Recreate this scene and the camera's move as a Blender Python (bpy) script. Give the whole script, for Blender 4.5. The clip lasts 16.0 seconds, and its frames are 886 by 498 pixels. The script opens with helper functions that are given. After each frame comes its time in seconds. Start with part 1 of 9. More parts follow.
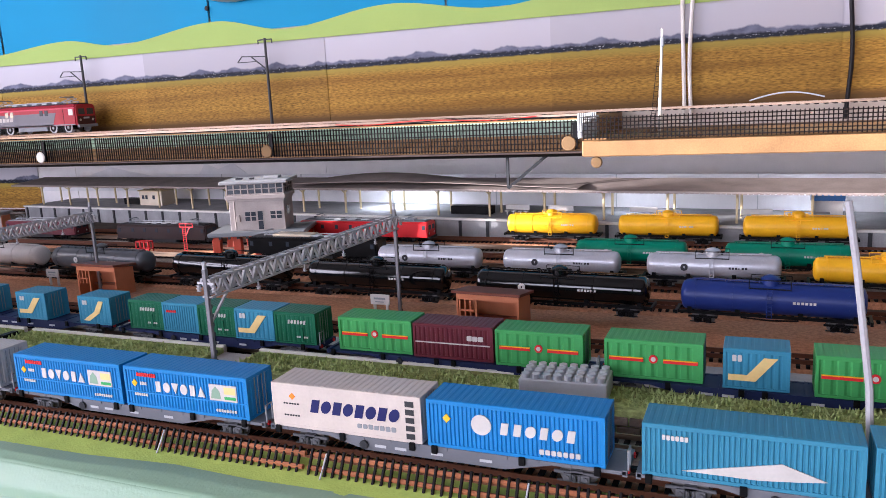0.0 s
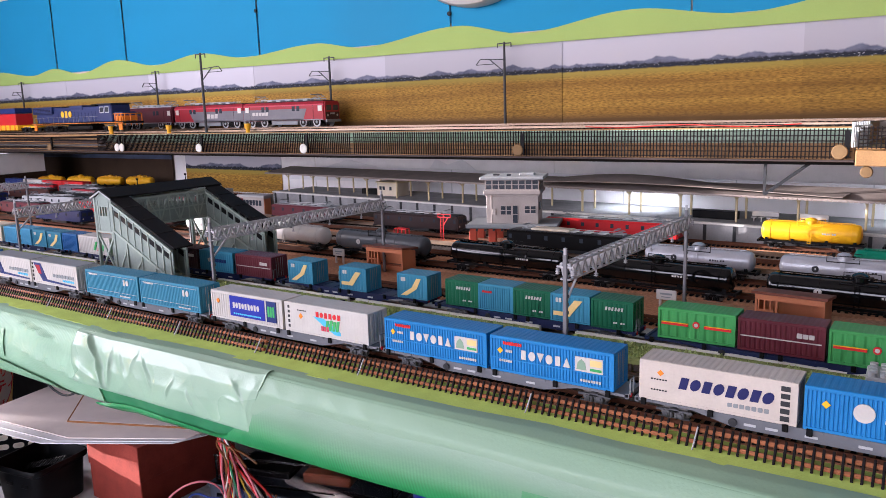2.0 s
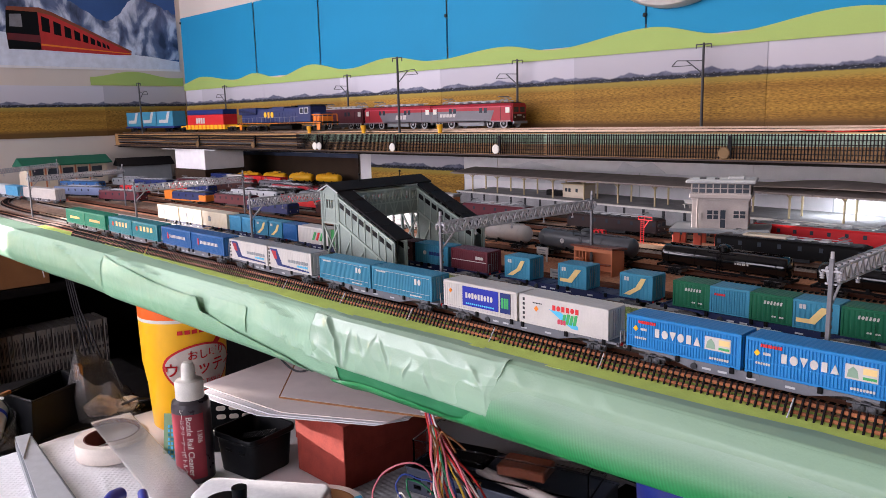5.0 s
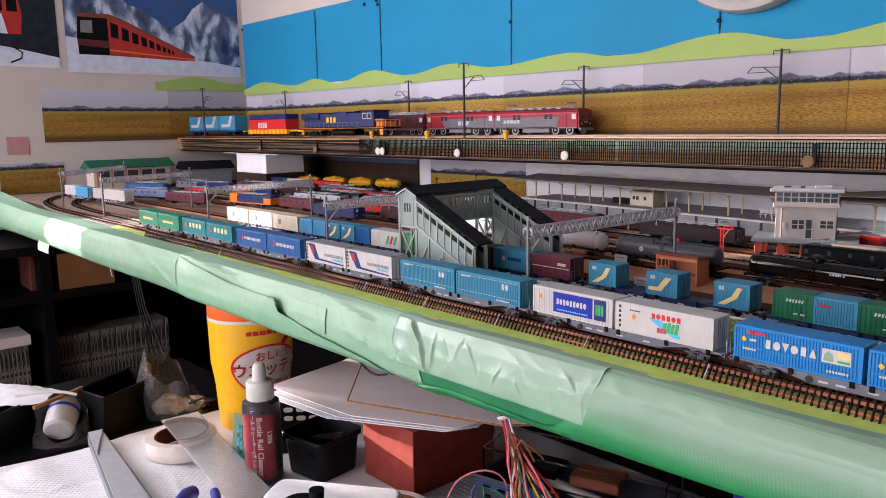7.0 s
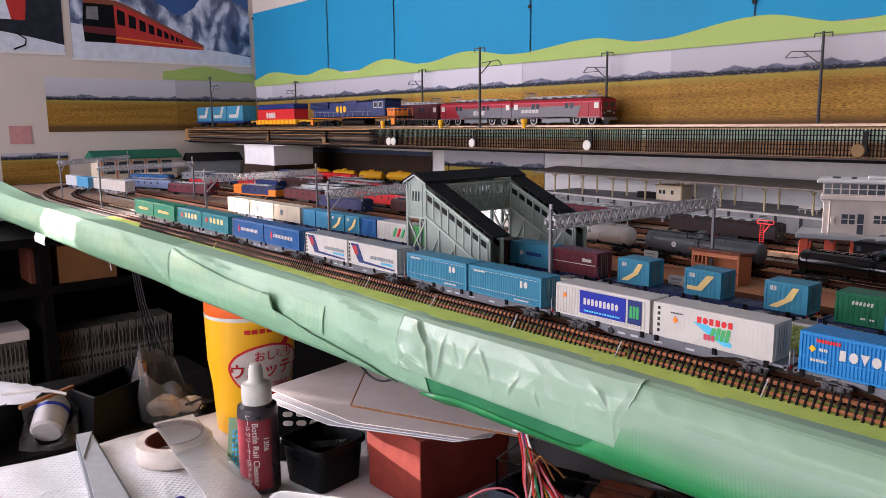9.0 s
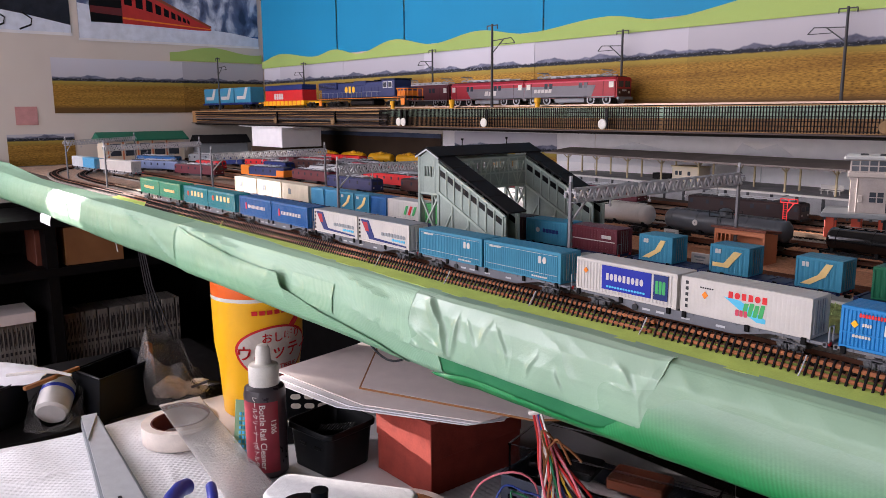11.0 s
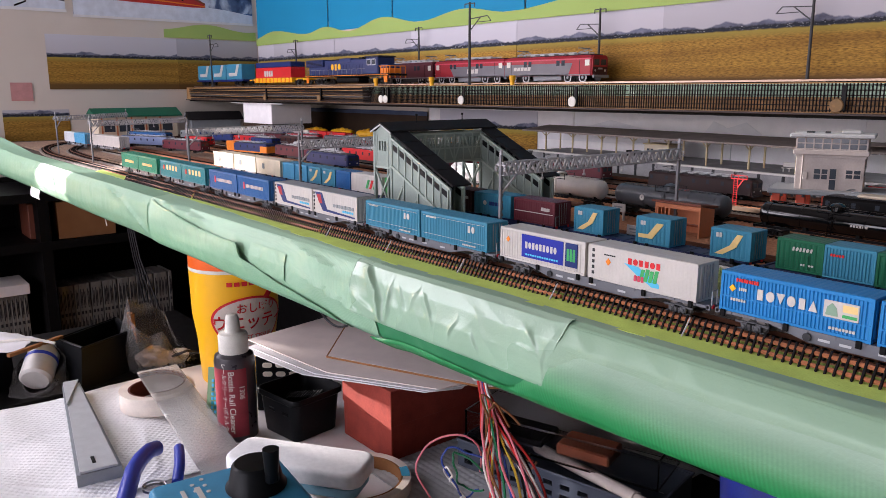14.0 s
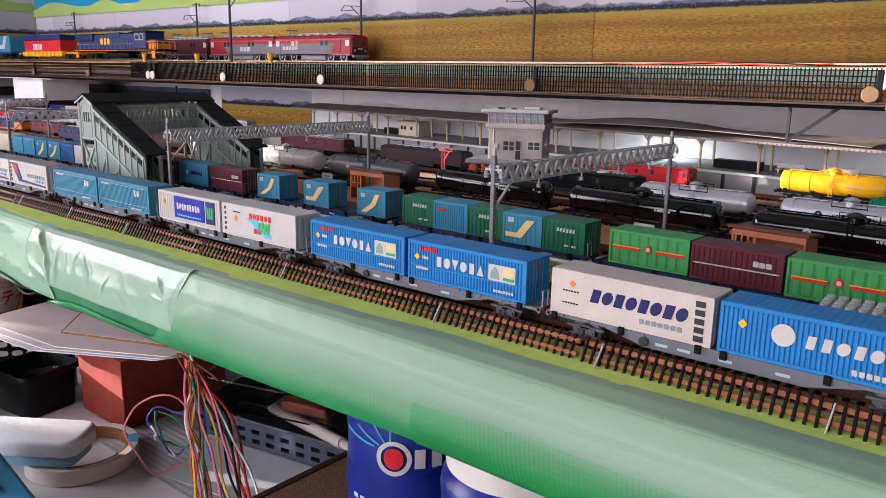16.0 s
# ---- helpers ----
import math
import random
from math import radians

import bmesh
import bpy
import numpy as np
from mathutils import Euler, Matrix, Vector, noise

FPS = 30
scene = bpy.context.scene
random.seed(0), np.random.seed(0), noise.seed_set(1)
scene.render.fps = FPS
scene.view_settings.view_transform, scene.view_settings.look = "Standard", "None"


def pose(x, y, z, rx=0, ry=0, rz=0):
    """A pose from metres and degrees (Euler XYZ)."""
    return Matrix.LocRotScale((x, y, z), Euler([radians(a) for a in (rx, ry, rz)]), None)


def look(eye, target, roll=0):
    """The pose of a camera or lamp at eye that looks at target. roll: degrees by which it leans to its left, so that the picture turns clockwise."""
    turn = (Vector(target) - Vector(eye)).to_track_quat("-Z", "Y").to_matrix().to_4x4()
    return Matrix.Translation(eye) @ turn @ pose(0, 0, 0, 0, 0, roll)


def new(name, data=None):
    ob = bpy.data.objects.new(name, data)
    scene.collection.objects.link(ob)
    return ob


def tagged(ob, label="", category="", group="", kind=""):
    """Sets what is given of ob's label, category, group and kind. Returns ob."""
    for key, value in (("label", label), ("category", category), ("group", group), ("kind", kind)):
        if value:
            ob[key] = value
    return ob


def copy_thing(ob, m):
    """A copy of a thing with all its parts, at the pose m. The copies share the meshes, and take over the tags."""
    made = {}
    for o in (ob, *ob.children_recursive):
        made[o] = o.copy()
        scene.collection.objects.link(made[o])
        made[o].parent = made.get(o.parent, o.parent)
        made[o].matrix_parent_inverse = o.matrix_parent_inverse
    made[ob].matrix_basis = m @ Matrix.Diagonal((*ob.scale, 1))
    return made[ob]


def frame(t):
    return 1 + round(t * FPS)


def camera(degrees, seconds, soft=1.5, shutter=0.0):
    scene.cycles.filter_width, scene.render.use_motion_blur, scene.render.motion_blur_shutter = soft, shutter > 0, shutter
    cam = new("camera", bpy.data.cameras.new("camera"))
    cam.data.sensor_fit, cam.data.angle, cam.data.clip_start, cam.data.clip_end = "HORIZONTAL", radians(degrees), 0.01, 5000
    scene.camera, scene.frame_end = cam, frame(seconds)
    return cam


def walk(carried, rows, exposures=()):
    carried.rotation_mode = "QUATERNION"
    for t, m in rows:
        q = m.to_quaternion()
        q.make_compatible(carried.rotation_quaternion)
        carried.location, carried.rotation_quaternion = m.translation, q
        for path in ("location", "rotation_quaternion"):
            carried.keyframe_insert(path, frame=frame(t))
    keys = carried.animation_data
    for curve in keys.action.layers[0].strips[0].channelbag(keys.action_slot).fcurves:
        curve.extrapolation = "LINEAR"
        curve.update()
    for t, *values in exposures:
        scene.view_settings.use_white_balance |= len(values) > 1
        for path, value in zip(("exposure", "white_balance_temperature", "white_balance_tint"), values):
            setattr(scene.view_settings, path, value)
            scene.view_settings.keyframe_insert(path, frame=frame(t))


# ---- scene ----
cam = camera(59.9, 16.0, soft=0.6)
PATH = [
    (0, (0.4427, -0.2271, 0.1316), (0.2517, 0.2253, 0.0372), -2.95),
    (0.5, (0.4223, -0.2420, 0.1332), (0.2088, 0.2008, 0.0416), -3.05),
    (1, (0.4087, -0.2647, 0.1376), (0.1702, 0.1652, 0.0462), -3.43),
    (1.5, (0.3941, -0.2836, 0.1377), (0.1332, 0.1332, 0.0470), -2.88),
    (2, (0.3813, -0.2999, 0.1371), (0.1031, 0.1057, 0.0468), -1.73),
    (2.5, (0.3704, -0.3119, 0.1346), (0.0784, 0.0842, 0.0461), -1.51),
    (3, (0.3666, -0.3227, 0.1355), (0.0619, 0.0641, 0.0484), -1.52),
    (3.5, (0.3626, -0.3300, 0.1346), (0.0454, 0.0467, 0.0483), -1.51),
    (4, (0.3596, -0.3369, 0.1354), (0.0314, 0.0303, 0.0491), -1.47),
    (4.5, (0.3550, -0.3405, 0.1358), (0.0145, 0.0154, 0.0496), -1.42),
    (6.8, (0.3257, -0.3567, 0.1341), (-0.0445, -0.0304, 0.0536), -1.07),
    (7, (0.3242, -0.3606, 0.1333), (-0.0463, -0.0345, 0.0534), -0.94),
    (7.5, (0.3231, -0.3598, 0.1320), (-0.0487, -0.0351, 0.0524), -0.76),
    (8, (0.3202, -0.3568, 0.1292), (-0.0531, -0.0340, 0.0493), -0.64),
    (8.5, (0.3067, -0.3458, 0.1247), (-0.0683, -0.0250, 0.0440), -0.54),
    (9, (0.2807, -0.3193, 0.1192), (-0.0959, -0.0005, 0.0385), -0.52),
    (9.2, (0.2714, -0.3137, 0.1170), (-0.1055, 0.0046, 0.0356), -0.60),
    (11.5, (0.2645, -0.3113, 0.1078), (-0.1148, 0.0015, 0.0171), -0.24),
    (12, (0.2683, -0.3144, 0.1077), (-0.1114, -0.0027, 0.0143), -0.19),
    (12.5, (0.2684, -0.3138, 0.1054), (-0.1112, -0.0027, 0.0101), -0.16),
    (13, (0.2699, -0.3098, 0.1036), (-0.1102, 0.0002, 0.0065), -0.18),
    (13.5, (0.2833, -0.3027, 0.1043), (-0.0973, 0.0061, 0.0055), -0.12),
    (14, (0.3093, -0.2909, 0.1061), (-0.0713, 0.0171, 0.0046), -0.09),
    (14.5, (0.3358, -0.2773, 0.1047), (-0.0411, 0.0342, 0.0002), -0.04),
    (15, (0.3670, -0.2629, 0.1042), (0.0096, 0.0700, -0.0029), 0.30),
    (15.5, (0.3981, -0.2490, 0.1016), (0.0665, 0.1089, -0.0080), 0.62),
    (16, (0.4191, -0.2421, 0.1010), (0.1100, 0.1350, -0.0098), 1.06),
]
walk(cam, [(t, look(eye, aim, roll)) for t, eye, aim, roll in PATH], exposures=[(0.0, 1.86, 5900, 16), (2.5, 1.58, 6140, 16.5), (7.0, 1.47, 6400, 15.5), (12.5, 1.35, 6400, 15), (14.5, 1.42, 6320, 14), (16.0, 1.52, 6300, 14)])

# ---- light ----
SUN_AZ = math.atan2(0.382, 0.924)      # the sun's rays run this way over the plan
SUN_EL = radians(7.5)
world = bpy.data.worlds.new("sky")
scene.world = world
world.use_nodes = True
wn = world.node_tree.nodes
sky = wn.new("ShaderNodeTexSky")
sky.sky_type, sky.sun_disc = "NISHITA", False
sky.sun_elevation, sky.sun_rotation = SUN_EL, radians(270 - math.degrees(SUN_AZ))
world.node_tree.links.new(sky.outputs[0], wn["Background"].inputs[0])
wn["Background"].inputs[1].default_value = 0.12


def lamp(name, kind, energy, matrix, color=(1, 1, 1), **more):
    data = bpy.data.lights.new(name, kind)
    data.energy, data.color = energy, color
    if kind == "SUN":
        data.angle = more["angle"]
    else:
        data.shape, data.size, data.size_y = "RECTANGLE", more["size"], more["size_y"]
    ob = new(name, data)
    ob.matrix_world = matrix
    return ob


ray = Vector((math.cos(SUN_AZ) * math.cos(SUN_EL), math.sin(SUN_AZ) * math.cos(SUN_EL), -math.sin(SUN_EL)))
lamp("sun", "SUN", 5.0, look((0, 0, 0), ray), (1.0, 0.92, 0.86), angle=radians(0.6))
lamp("window_light_side", "AREA", 12.0, look((-1.49, -0.83, 0.42), (0.0, -0.05, -0.1)), (0.97, 0.91, 1.0), size=1.3, size_y=0.9)
lamp("window_light_front", "AREA", 12.0, look((-0.1, -2.1, 0.34), (-0.05, 0.4, 0.02)), (0.955, 0.9, 1.0), size=1.9, size_y=0.9)

# ---- building helpers: all lengths below are millimetres ----
MM = 0.001


class Shape:
    """Points and faces, in millimetres."""

    def __init__(self):
        self.v, self.f = [], []

    def add(self, verts, faces):
        n = len(self.v)
        self.v.extend(verts)
        self.f.extend([tuple(n + i for i in face) for face in faces])
        return self

    def box(self, x0, x1, y0, y1, z0, z1):
        return self.add([(x, y, z) for x in (x0, x1) for y in (y0, y1) for z in (z0, z1)],
                        [(0, 1, 3, 2), (4, 6, 7, 5), (0, 4, 5, 1), (2, 3, 7, 6), (0, 2, 6, 4), (1, 5, 7, 3)])

    def cbox(self, x0, x1, y0, y1, z0, z1, c=0.4):
        """A box with chamfered edges."""
        lo, hi = (x0, y0, z0), (x1, y1, z1)
        verts, at = [], {}
        for corner in range(8):
            bits = [(corner >> k) & 1 for k in range(3)]
            for k in range(3):
                p = [(hi[a] if bits[a] else lo[a]) + (0 if a == k else (-c if bits[a] else c)) for a in range(3)]
                at[corner, k] = len(verts)
                verts.append(tuple(p))
        faces = []
        for k in range(3):
            a, b = [m for m in range(3) if m != k]
            for side in (0, 1):
                ring = [(0, 0), (1, 0), (1, 1), (0, 1)]
                faces.append(tuple(at[(side << k) | (p << a) | (q << b), k] for p, q in ring))
            for p in (0, 1):
                for q in (0, 1):
                    c0, c1 = (p << a) | (q << b), (1 << k) | (p << a) | (q << b)
                    faces.append((at[c0, a], at[c1, a], at[c1, b], at[c0, b]))
        for corner in range(8):
            faces.append(tuple(at[corner, k] for k in range(3)))
        return self.add(verts, faces)

    def cyl(self, p0, p1, r, n=12, r1=None, caps=True):
        p0, p1 = Vector(p0), Vector(p1)
        d = (p1 - p0).normalized()
        u = d.orthogonal().normalized()
        w = d.cross(u)
        r1 = r if r1 is None else r1
        verts = []
        for p, rad in ((p0, r), (p1, r1)):
            for k in range(n):
                a = 2 * math.pi * k / n
                verts.append(tuple(p + u * (rad * math.cos(a)) + w * (rad * math.sin(a))))
        faces = [(k, (k + 1) % n, n + (k + 1) % n, n + k) for k in range(n)]
        if caps:
            faces += [tuple(range(n))[::-1], tuple(range(n, 2 * n))]
        return self.add(verts, faces)

    def tube(self, pts, r, n=6):
        pts = [Vector(p) for p in pts]
        verts, faces = [], []
        u = None
        for i, p in enumerate(pts):
            d = (pts[min(i + 1, len(pts) - 1)] - pts[max(i - 1, 0)]).normalized()
            u = d.orthogonal().normalized() if u is None else (u - d * u.dot(d)).normalized()
            w = d.cross(u)
            for k in range(n):
                a = 2 * math.pi * k / n
                verts.append(tuple(p + u * (r * math.cos(a)) + w * (r * math.sin(a))))
        for i in range(len(pts) - 1):
            for k in range(n):
                k1 = (k + 1) % n
                faces.append((i * n + k, i * n + k1, (i + 1) * n + k1, (i + 1) * n + k))
        faces += [tuple(range(n))[::-1], tuple(range((len(pts) - 1) * n, len(pts) * n))]
        return self.add(verts, faces)

    def bar(self, p0, p1, w, h=None):
        """A square bar between two points."""
        return self.cyl(p0, p1, w * 0.7071, 4)

    def prism(self, poly, axis, a, b):
        """A polygon in the plane across the axis, drawn out from a to b."""
        n = len(poly)

        def at(p, t):
            return {"x": (t, p[0], p[1]), "y": (p[0], t, p[1]), "z": (p[0], p[1], t)}[axis]
        verts = [at(p, a) for p in poly] + [at(p, b) for p in poly]
        faces = [(k, (k + 1) % n, n + (k + 1) % n, n + k) for k in range(n)]
        return self.add(verts, faces + [tuple(range(n))[::-1], tuple(range(n, 2 * n))])

    def lathe(self, prof, n=24, c=(0, 0, 0), axis="z"):
        """A profile of (radius, height) turned round an axis through c."""
        verts, faces = [], []
        for r, h in prof:
            for k in range(n):
                a = 2 * math.pi * k / n
                p = (r * math.cos(a), r * math.sin(a), h)
                p = p if axis == "z" else ((h, p[0], p[1]) if axis == "x" else (p[0], h, p[1]))
                verts.append((p[0] + c[0], p[1] + c[1], p[2] + c[2]))
        for i in range(len(prof) - 1):
            for k in range(n):
                k1 = (k + 1) % n
                faces.append((i * n + k, i * n + k1, (i + 1) * n + k1, (i + 1) * n + k))
        return self.add(verts, faces)

    def sheet(self, fn, us, vs, thick=None):
        """A surface fn(u, v); with a thickness it is closed, drawn down along z or the given way."""
        us, vs = list(us), list(vs)
        nu, nv = len(us), len(vs)
        top = [tuple(fn(u, v)) for u in us for v in vs]
        faces = [(i * nv + j, (i + 1) * nv + j, (i + 1) * nv + j + 1, i * nv + j + 1) for i in range(nu - 1) for j in range(nv - 1)]
        if thick is None:
            return self.add(top, faces)
        d = Vector(thick)
        m = len(top)
        under = [tuple(Vector(p) + d) for p in top]
        rim = [i * nv for i in range(nu)] + [(nu - 1) * nv + j for j in range(1, nv)] + [i * nv + nv - 1 for i in range(nu - 2, -1, -1)] + [j for j in range(nv - 2, 0, -1)]
        faces += [tuple(m + k for k in face[::-1]) for face in faces]
        faces += [(rim[k], rim[(k + 1) % len(rim)], m + rim[(k + 1) % len(rim)], m + rim[k]) for k in range(len(rim))]
        return self.add(top + under, faces)


def frange(a, b, n):
    return [a + (b - a) * i / n for i in range(n + 1)]


def mesh(name, shape, material, smooth=False):
    me = bpy.data.meshes.new(name)
    me.from_pydata([(x * MM, y * MM, z * MM) for x, y, z in shape.v], [], shape.f)
    me.materials.append(material)
    if smooth:
        me.polygons.foreach_set("use_smooth", [True] * len(me.polygons))
        me.set_sharp_from_angle(angle=radians(smooth if smooth > 1 else 40))
    me.update()
    return me


def part(name, shape, material, parent, label="", smooth=False, at=None):
    """One mesh object under a thing or under a part."""
    data = shape if isinstance(shape, bpy.types.Mesh) else mesh(name, shape, material, smooth)
    ob = new(name, data)
    ob.parent = parent
    if at is not None:
        ob.matrix_basis = at
    return tagged(ob, label)


def place(x, y, z, rx=0, ry=0, rz=0):
    return pose(x * MM, y * MM, z * MM, rx, ry, rz)


def thing(name, label, category, at=None, group="", kind=""):
    ob = new(name)
    ob.empty_display_size = 0.005
    ob.matrix_basis = at if at is not None else Matrix()
    return tagged(ob, label, category, group, kind)


def solid(name, shape, material, label, category="", at=None, group="", kind="", smooth=False):
    """A thing that is one mesh."""
    ob = new(name, mesh(name, shape, material, smooth))
    if at is not None:
        ob.matrix_basis = at
    return tagged(ob, label, category, group, kind)


# ---- materials ----
def mat(name, color, rough=0.5, metal=0.0, vary=0.12, scale=60.0, bump=0.0, grain=900.0, spread=0.0, coat=0.0, transmission=0.0, sheen=None):
    """A painted, plastic or metal surface: two scales of noise in the colour, a fine relief, and a spread from object to object."""
    m = bpy.data.materials.new(name)
    m.use_nodes = True
    nt = m.node_tree
    b = nt.nodes["Principled BSDF"]
    co = nt.nodes.new("ShaderNodeTexCoord")
    n1 = nt.nodes.new("ShaderNodeTexNoise")
    n1.inputs["Scale"].default_value, n1.inputs["Detail"].default_value = scale, 4
    n2 = nt.nodes.new("ShaderNodeTexNoise")
    n2.inputs["Scale"].default_value, n2.inputs["Detail"].default_value = grain, 3
    nt.links.new(co.outputs["Object"], n1.inputs["Vector"])
    nt.links.new(co.outputs["Object"], n2.inputs["Vector"])
    add = nt.nodes.new("ShaderNodeMath")
    add.operation = "ADD"
    half = nt.nodes.new("ShaderNodeMath")
    half.operation, half.inputs[1].default_value = "MULTIPLY", 0.5
    nt.links.new(n2.outputs["Fac"], half.inputs[0])
    nt.links.new(n1.outputs["Fac"], add.inputs[0])
    nt.links.new(half.outputs[0], add.inputs[1])
    ramp = nt.nodes.new("ShaderNodeMapRange")
    ramp.inputs["From Min"].default_value, ramp.inputs["From Max"].default_value = 0.5, 1.0
    ramp.inputs["To Min"].default_value, ramp.inputs["To Max"].default_value = 1.0 - vary, 1.0 + vary
    nt.links.new(add.outputs[0], ramp.inputs["Value"])
    level = ramp.outputs[0]
    if spread:
        info = nt.nodes.new("ShaderNodeObjectInfo")
        r2 = nt.nodes.new("ShaderNodeMapRange")
        r2.inputs["To Min"].default_value, r2.inputs["To Max"].default_value = 1.0 - spread, 1.0 + spread
        nt.links.new(info.outputs["Random"], r2.inputs["Value"])
        mul = nt.nodes.new("ShaderNodeMath")
        mul.operation = "MULTIPLY"
        nt.links.new(level, mul.inputs[0])
        nt.links.new(r2.outputs[0], mul.inputs[1])
        level = mul.outputs[0]
    mix = nt.nodes.new("ShaderNodeVectorMath")
    mix.operation = "SCALE"
    mix.inputs[0].default_value = color[:3]
    nt.links.new(level, mix.inputs["Scale"])
    nt.links.new(mix.outputs[0], b.inputs["Base Color"])
    rr = nt.nodes.new("ShaderNodeMapRange")
    rr.inputs["To Min"].default_value, rr.inputs["To Max"].default_value = max(0.0, rough - 0.1), min(1.0, rough + 0.1)
    nt.links.new(n1.outputs["Fac"], rr.inputs["Value"])
    nt.links.new(rr.outputs[0], b.inputs["Roughness"])
    b.inputs["Metallic"].default_value = metal
    b.inputs["Specular IOR Level"].default_value = 0.5 if rough < 0.35 or metal > 0.3 else (0.28 if rough < 0.6 and max(color) > 0.02 else 0.12)
    b.inputs["Coat Weight"].default_value = coat
    b.inputs["Transmission Weight"].default_value = transmission
    if bump:
        bn = nt.nodes.new("ShaderNodeBump")
        bn.inputs["Strength"].default_value, bn.inputs["Distance"].default_value = bump, 0.0006
        nt.links.new(add.outputs[0], bn.inputs["Height"])
        nt.links.new(bn.outputs[0], b.inputs["Normal"])
    return m


def srgb(r, g, b):
    """A colour from its 0 to 255 values."""
    return tuple(c / 12.92 if c <= 0.04045 else ((c + 0.055) / 1.055) ** 2.4 for c in (r / 255, g / 255, b / 255))


def shade(name, r, g, b, **more):
    return mat(name, srgb(r, g, b), **more)


M = {}


def paint(key, r, g, b, rough=0.45, **more):
    M[key] = shade(key, r, g, b, rough=rough, **more)
    return M[key]


for key, rgb in dict(sky_blue=(74, 148, 186), deep_blue=(30, 92, 152), bright_blue=(30, 122, 186), navy=(26, 44, 104), line_blue=(56, 128, 156), teal=(34, 128, 138),
                     pine=(24, 96, 74), emerald=(30, 140, 110), grass_green=(66, 150, 82), deep_green=(18, 92, 64), maroon=(92, 34, 44),
                     dark_maroon=(62, 28, 34), cream=(210, 196, 174), white=(192, 187, 182), ivory=(200, 188, 178), pale_grey=(186, 188, 190), mid_grey=(132, 136, 140),
                     deck_grey=(106, 108, 114), dark_grey=(46, 47, 50), black=(12, 12, 14), soot=(13, 12, 13), loco_red=(160, 36, 48), slate_grey=(112, 110, 116), loco_pink=(196, 64, 88), rail_red=(200, 36, 40),
                     brown=(70, 40, 36), rust=(132, 70, 46), yellow=(238, 176, 26), orange=(228, 128, 34), silver=(176, 176, 180), tank_green=(0, 120, 92), sage=(130, 158, 136),
                     road_blue=(36, 48, 94), olive=(120, 150, 110), print_blue=(24, 40, 150), print_navy=(22, 26, 84), print_red=(206, 40, 44), print_green=(60, 160, 90),
                     print_yellow=(226, 196, 130), print_cyan=(80, 180, 216), hut=(196, 122, 86), hut_roof=(112, 62, 48), brick_red=(176, 70, 48)).items():
    paint(key, *rgb, rough=0.42, vary=0.08, scale=90.0, bump=0.05, spread=0.03)
paint("tank_black", 7, 7, 8, rough=0.13, vary=0.15)
paint("tank_white", 226, 226, 222, rough=0.3)
paint("tank_grey", 74, 76, 80, rough=0.35)
paint("tank_silver", 186, 186, 192, rough=0.38, metal=0.35)
paint("steel", 150, 150, 152, rough=0.35, metal=0.9)
paint("wheel_steel", 112, 108, 106, rough=0.4, metal=0.7)
paint("bogie_grey", 84, 85, 88, rough=0.5, vary=0.2)
paint("rail_steel", 150, 128, 110, rough=0.35, metal=0.8)
paint("rail_brown", 96, 60, 44, rough=0.6)
paint("deck_navy", 24, 34, 72, rough=0.5)
paint("loco_umber", 52, 38, 38, rough=0.4)
paint("rail_copper", 158, 98, 66, rough=0.5, vary=0.25)
paint("tie", 24, 19, 18, rough=0.7, spread=0.2)
paint("tie_black", 22, 18, 18, rough=0.45, spread=0.2)
paint("rail_dark", 62, 50, 46, rough=0.4, vary=0.25)
paint("mast_grey", 172, 170, 172, rough=0.5)
paint("mast_mid", 112, 111, 114, rough=0.5)
paint("mast_dark", 66, 66, 68, rough=0.55)
paint("ballast", 134, 126, 118, rough=0.9, vary=0.35, scale=500.0, bump=0.9, grain=1400)
paint("cork", 182, 130, 98, rough=0.9, vary=0.3, scale=420.0, bump=0.8, grain=1300)
paint("yard", 82, 72, 64, rough=0.9, vary=0.3, scale=60.0, bump=0.8, grain=900)
paint("sand", 150, 126, 108, rough=0.9, vary=0.35, scale=180.0, bump=0.8, grain=1100)
paint("dark_board", 62, 48, 38, rough=0.7, vary=0.3, scale=20)
paint("road", 172, 169, 166, rough=0.85, vary=0.15, scale=120, bump=0.3)
paint("kerb", 214, 211, 204, rough=0.8)
paint("turf", 152, 164, 104, rough=0.95, vary=0.4, scale=300, bump=1.0)
paint("turf_tuft", 170, 184, 122, rough=0.95, vary=0.35, scale=300)
paint("stone", 112, 100, 90, rough=0.9, vary=0.3, scale=200, bump=0.6, spread=0.2)
paint("bridge_green", 144, 156, 148, rough=0.6, vary=0.14)
paint("bridge_beam", 162, 174, 164, rough=0.55)
paint("slate", 30, 28, 29, rough=0.75, vary=0.2, bump=0.3)
paint("tower_white", 168, 158, 153, rough=0.6)
paint("glass_dark", 60, 66, 74, rough=0.12)
paint("roof_grey", 168, 168, 168, rough=0.6)
paint("platform_top", 150, 149, 150, rough=0.8, vary=0.2)
paint("platform_roof", 142, 130, 124, rough=0.7, vary=0.2)
paint("post_cream", 206, 188, 150, rough=0.6)
paint("paper_white", 228, 226, 228, rough=0.7, vary=0.05, bump=0.05)
paint("wall_paint", 212, 201, 190, rough=0.8, vary=0.05, scale=8, bump=0.05)
# unseen walls and ceiling, kept dark so less bounce fills the shadows
paint("dim_room_paint", 104, 96, 90, rough=0.85, vary=0.06, scale=6)
paint("dim_ceiling_paint", 150, 146, 142, rough=0.85, vary=0.04, scale=6)
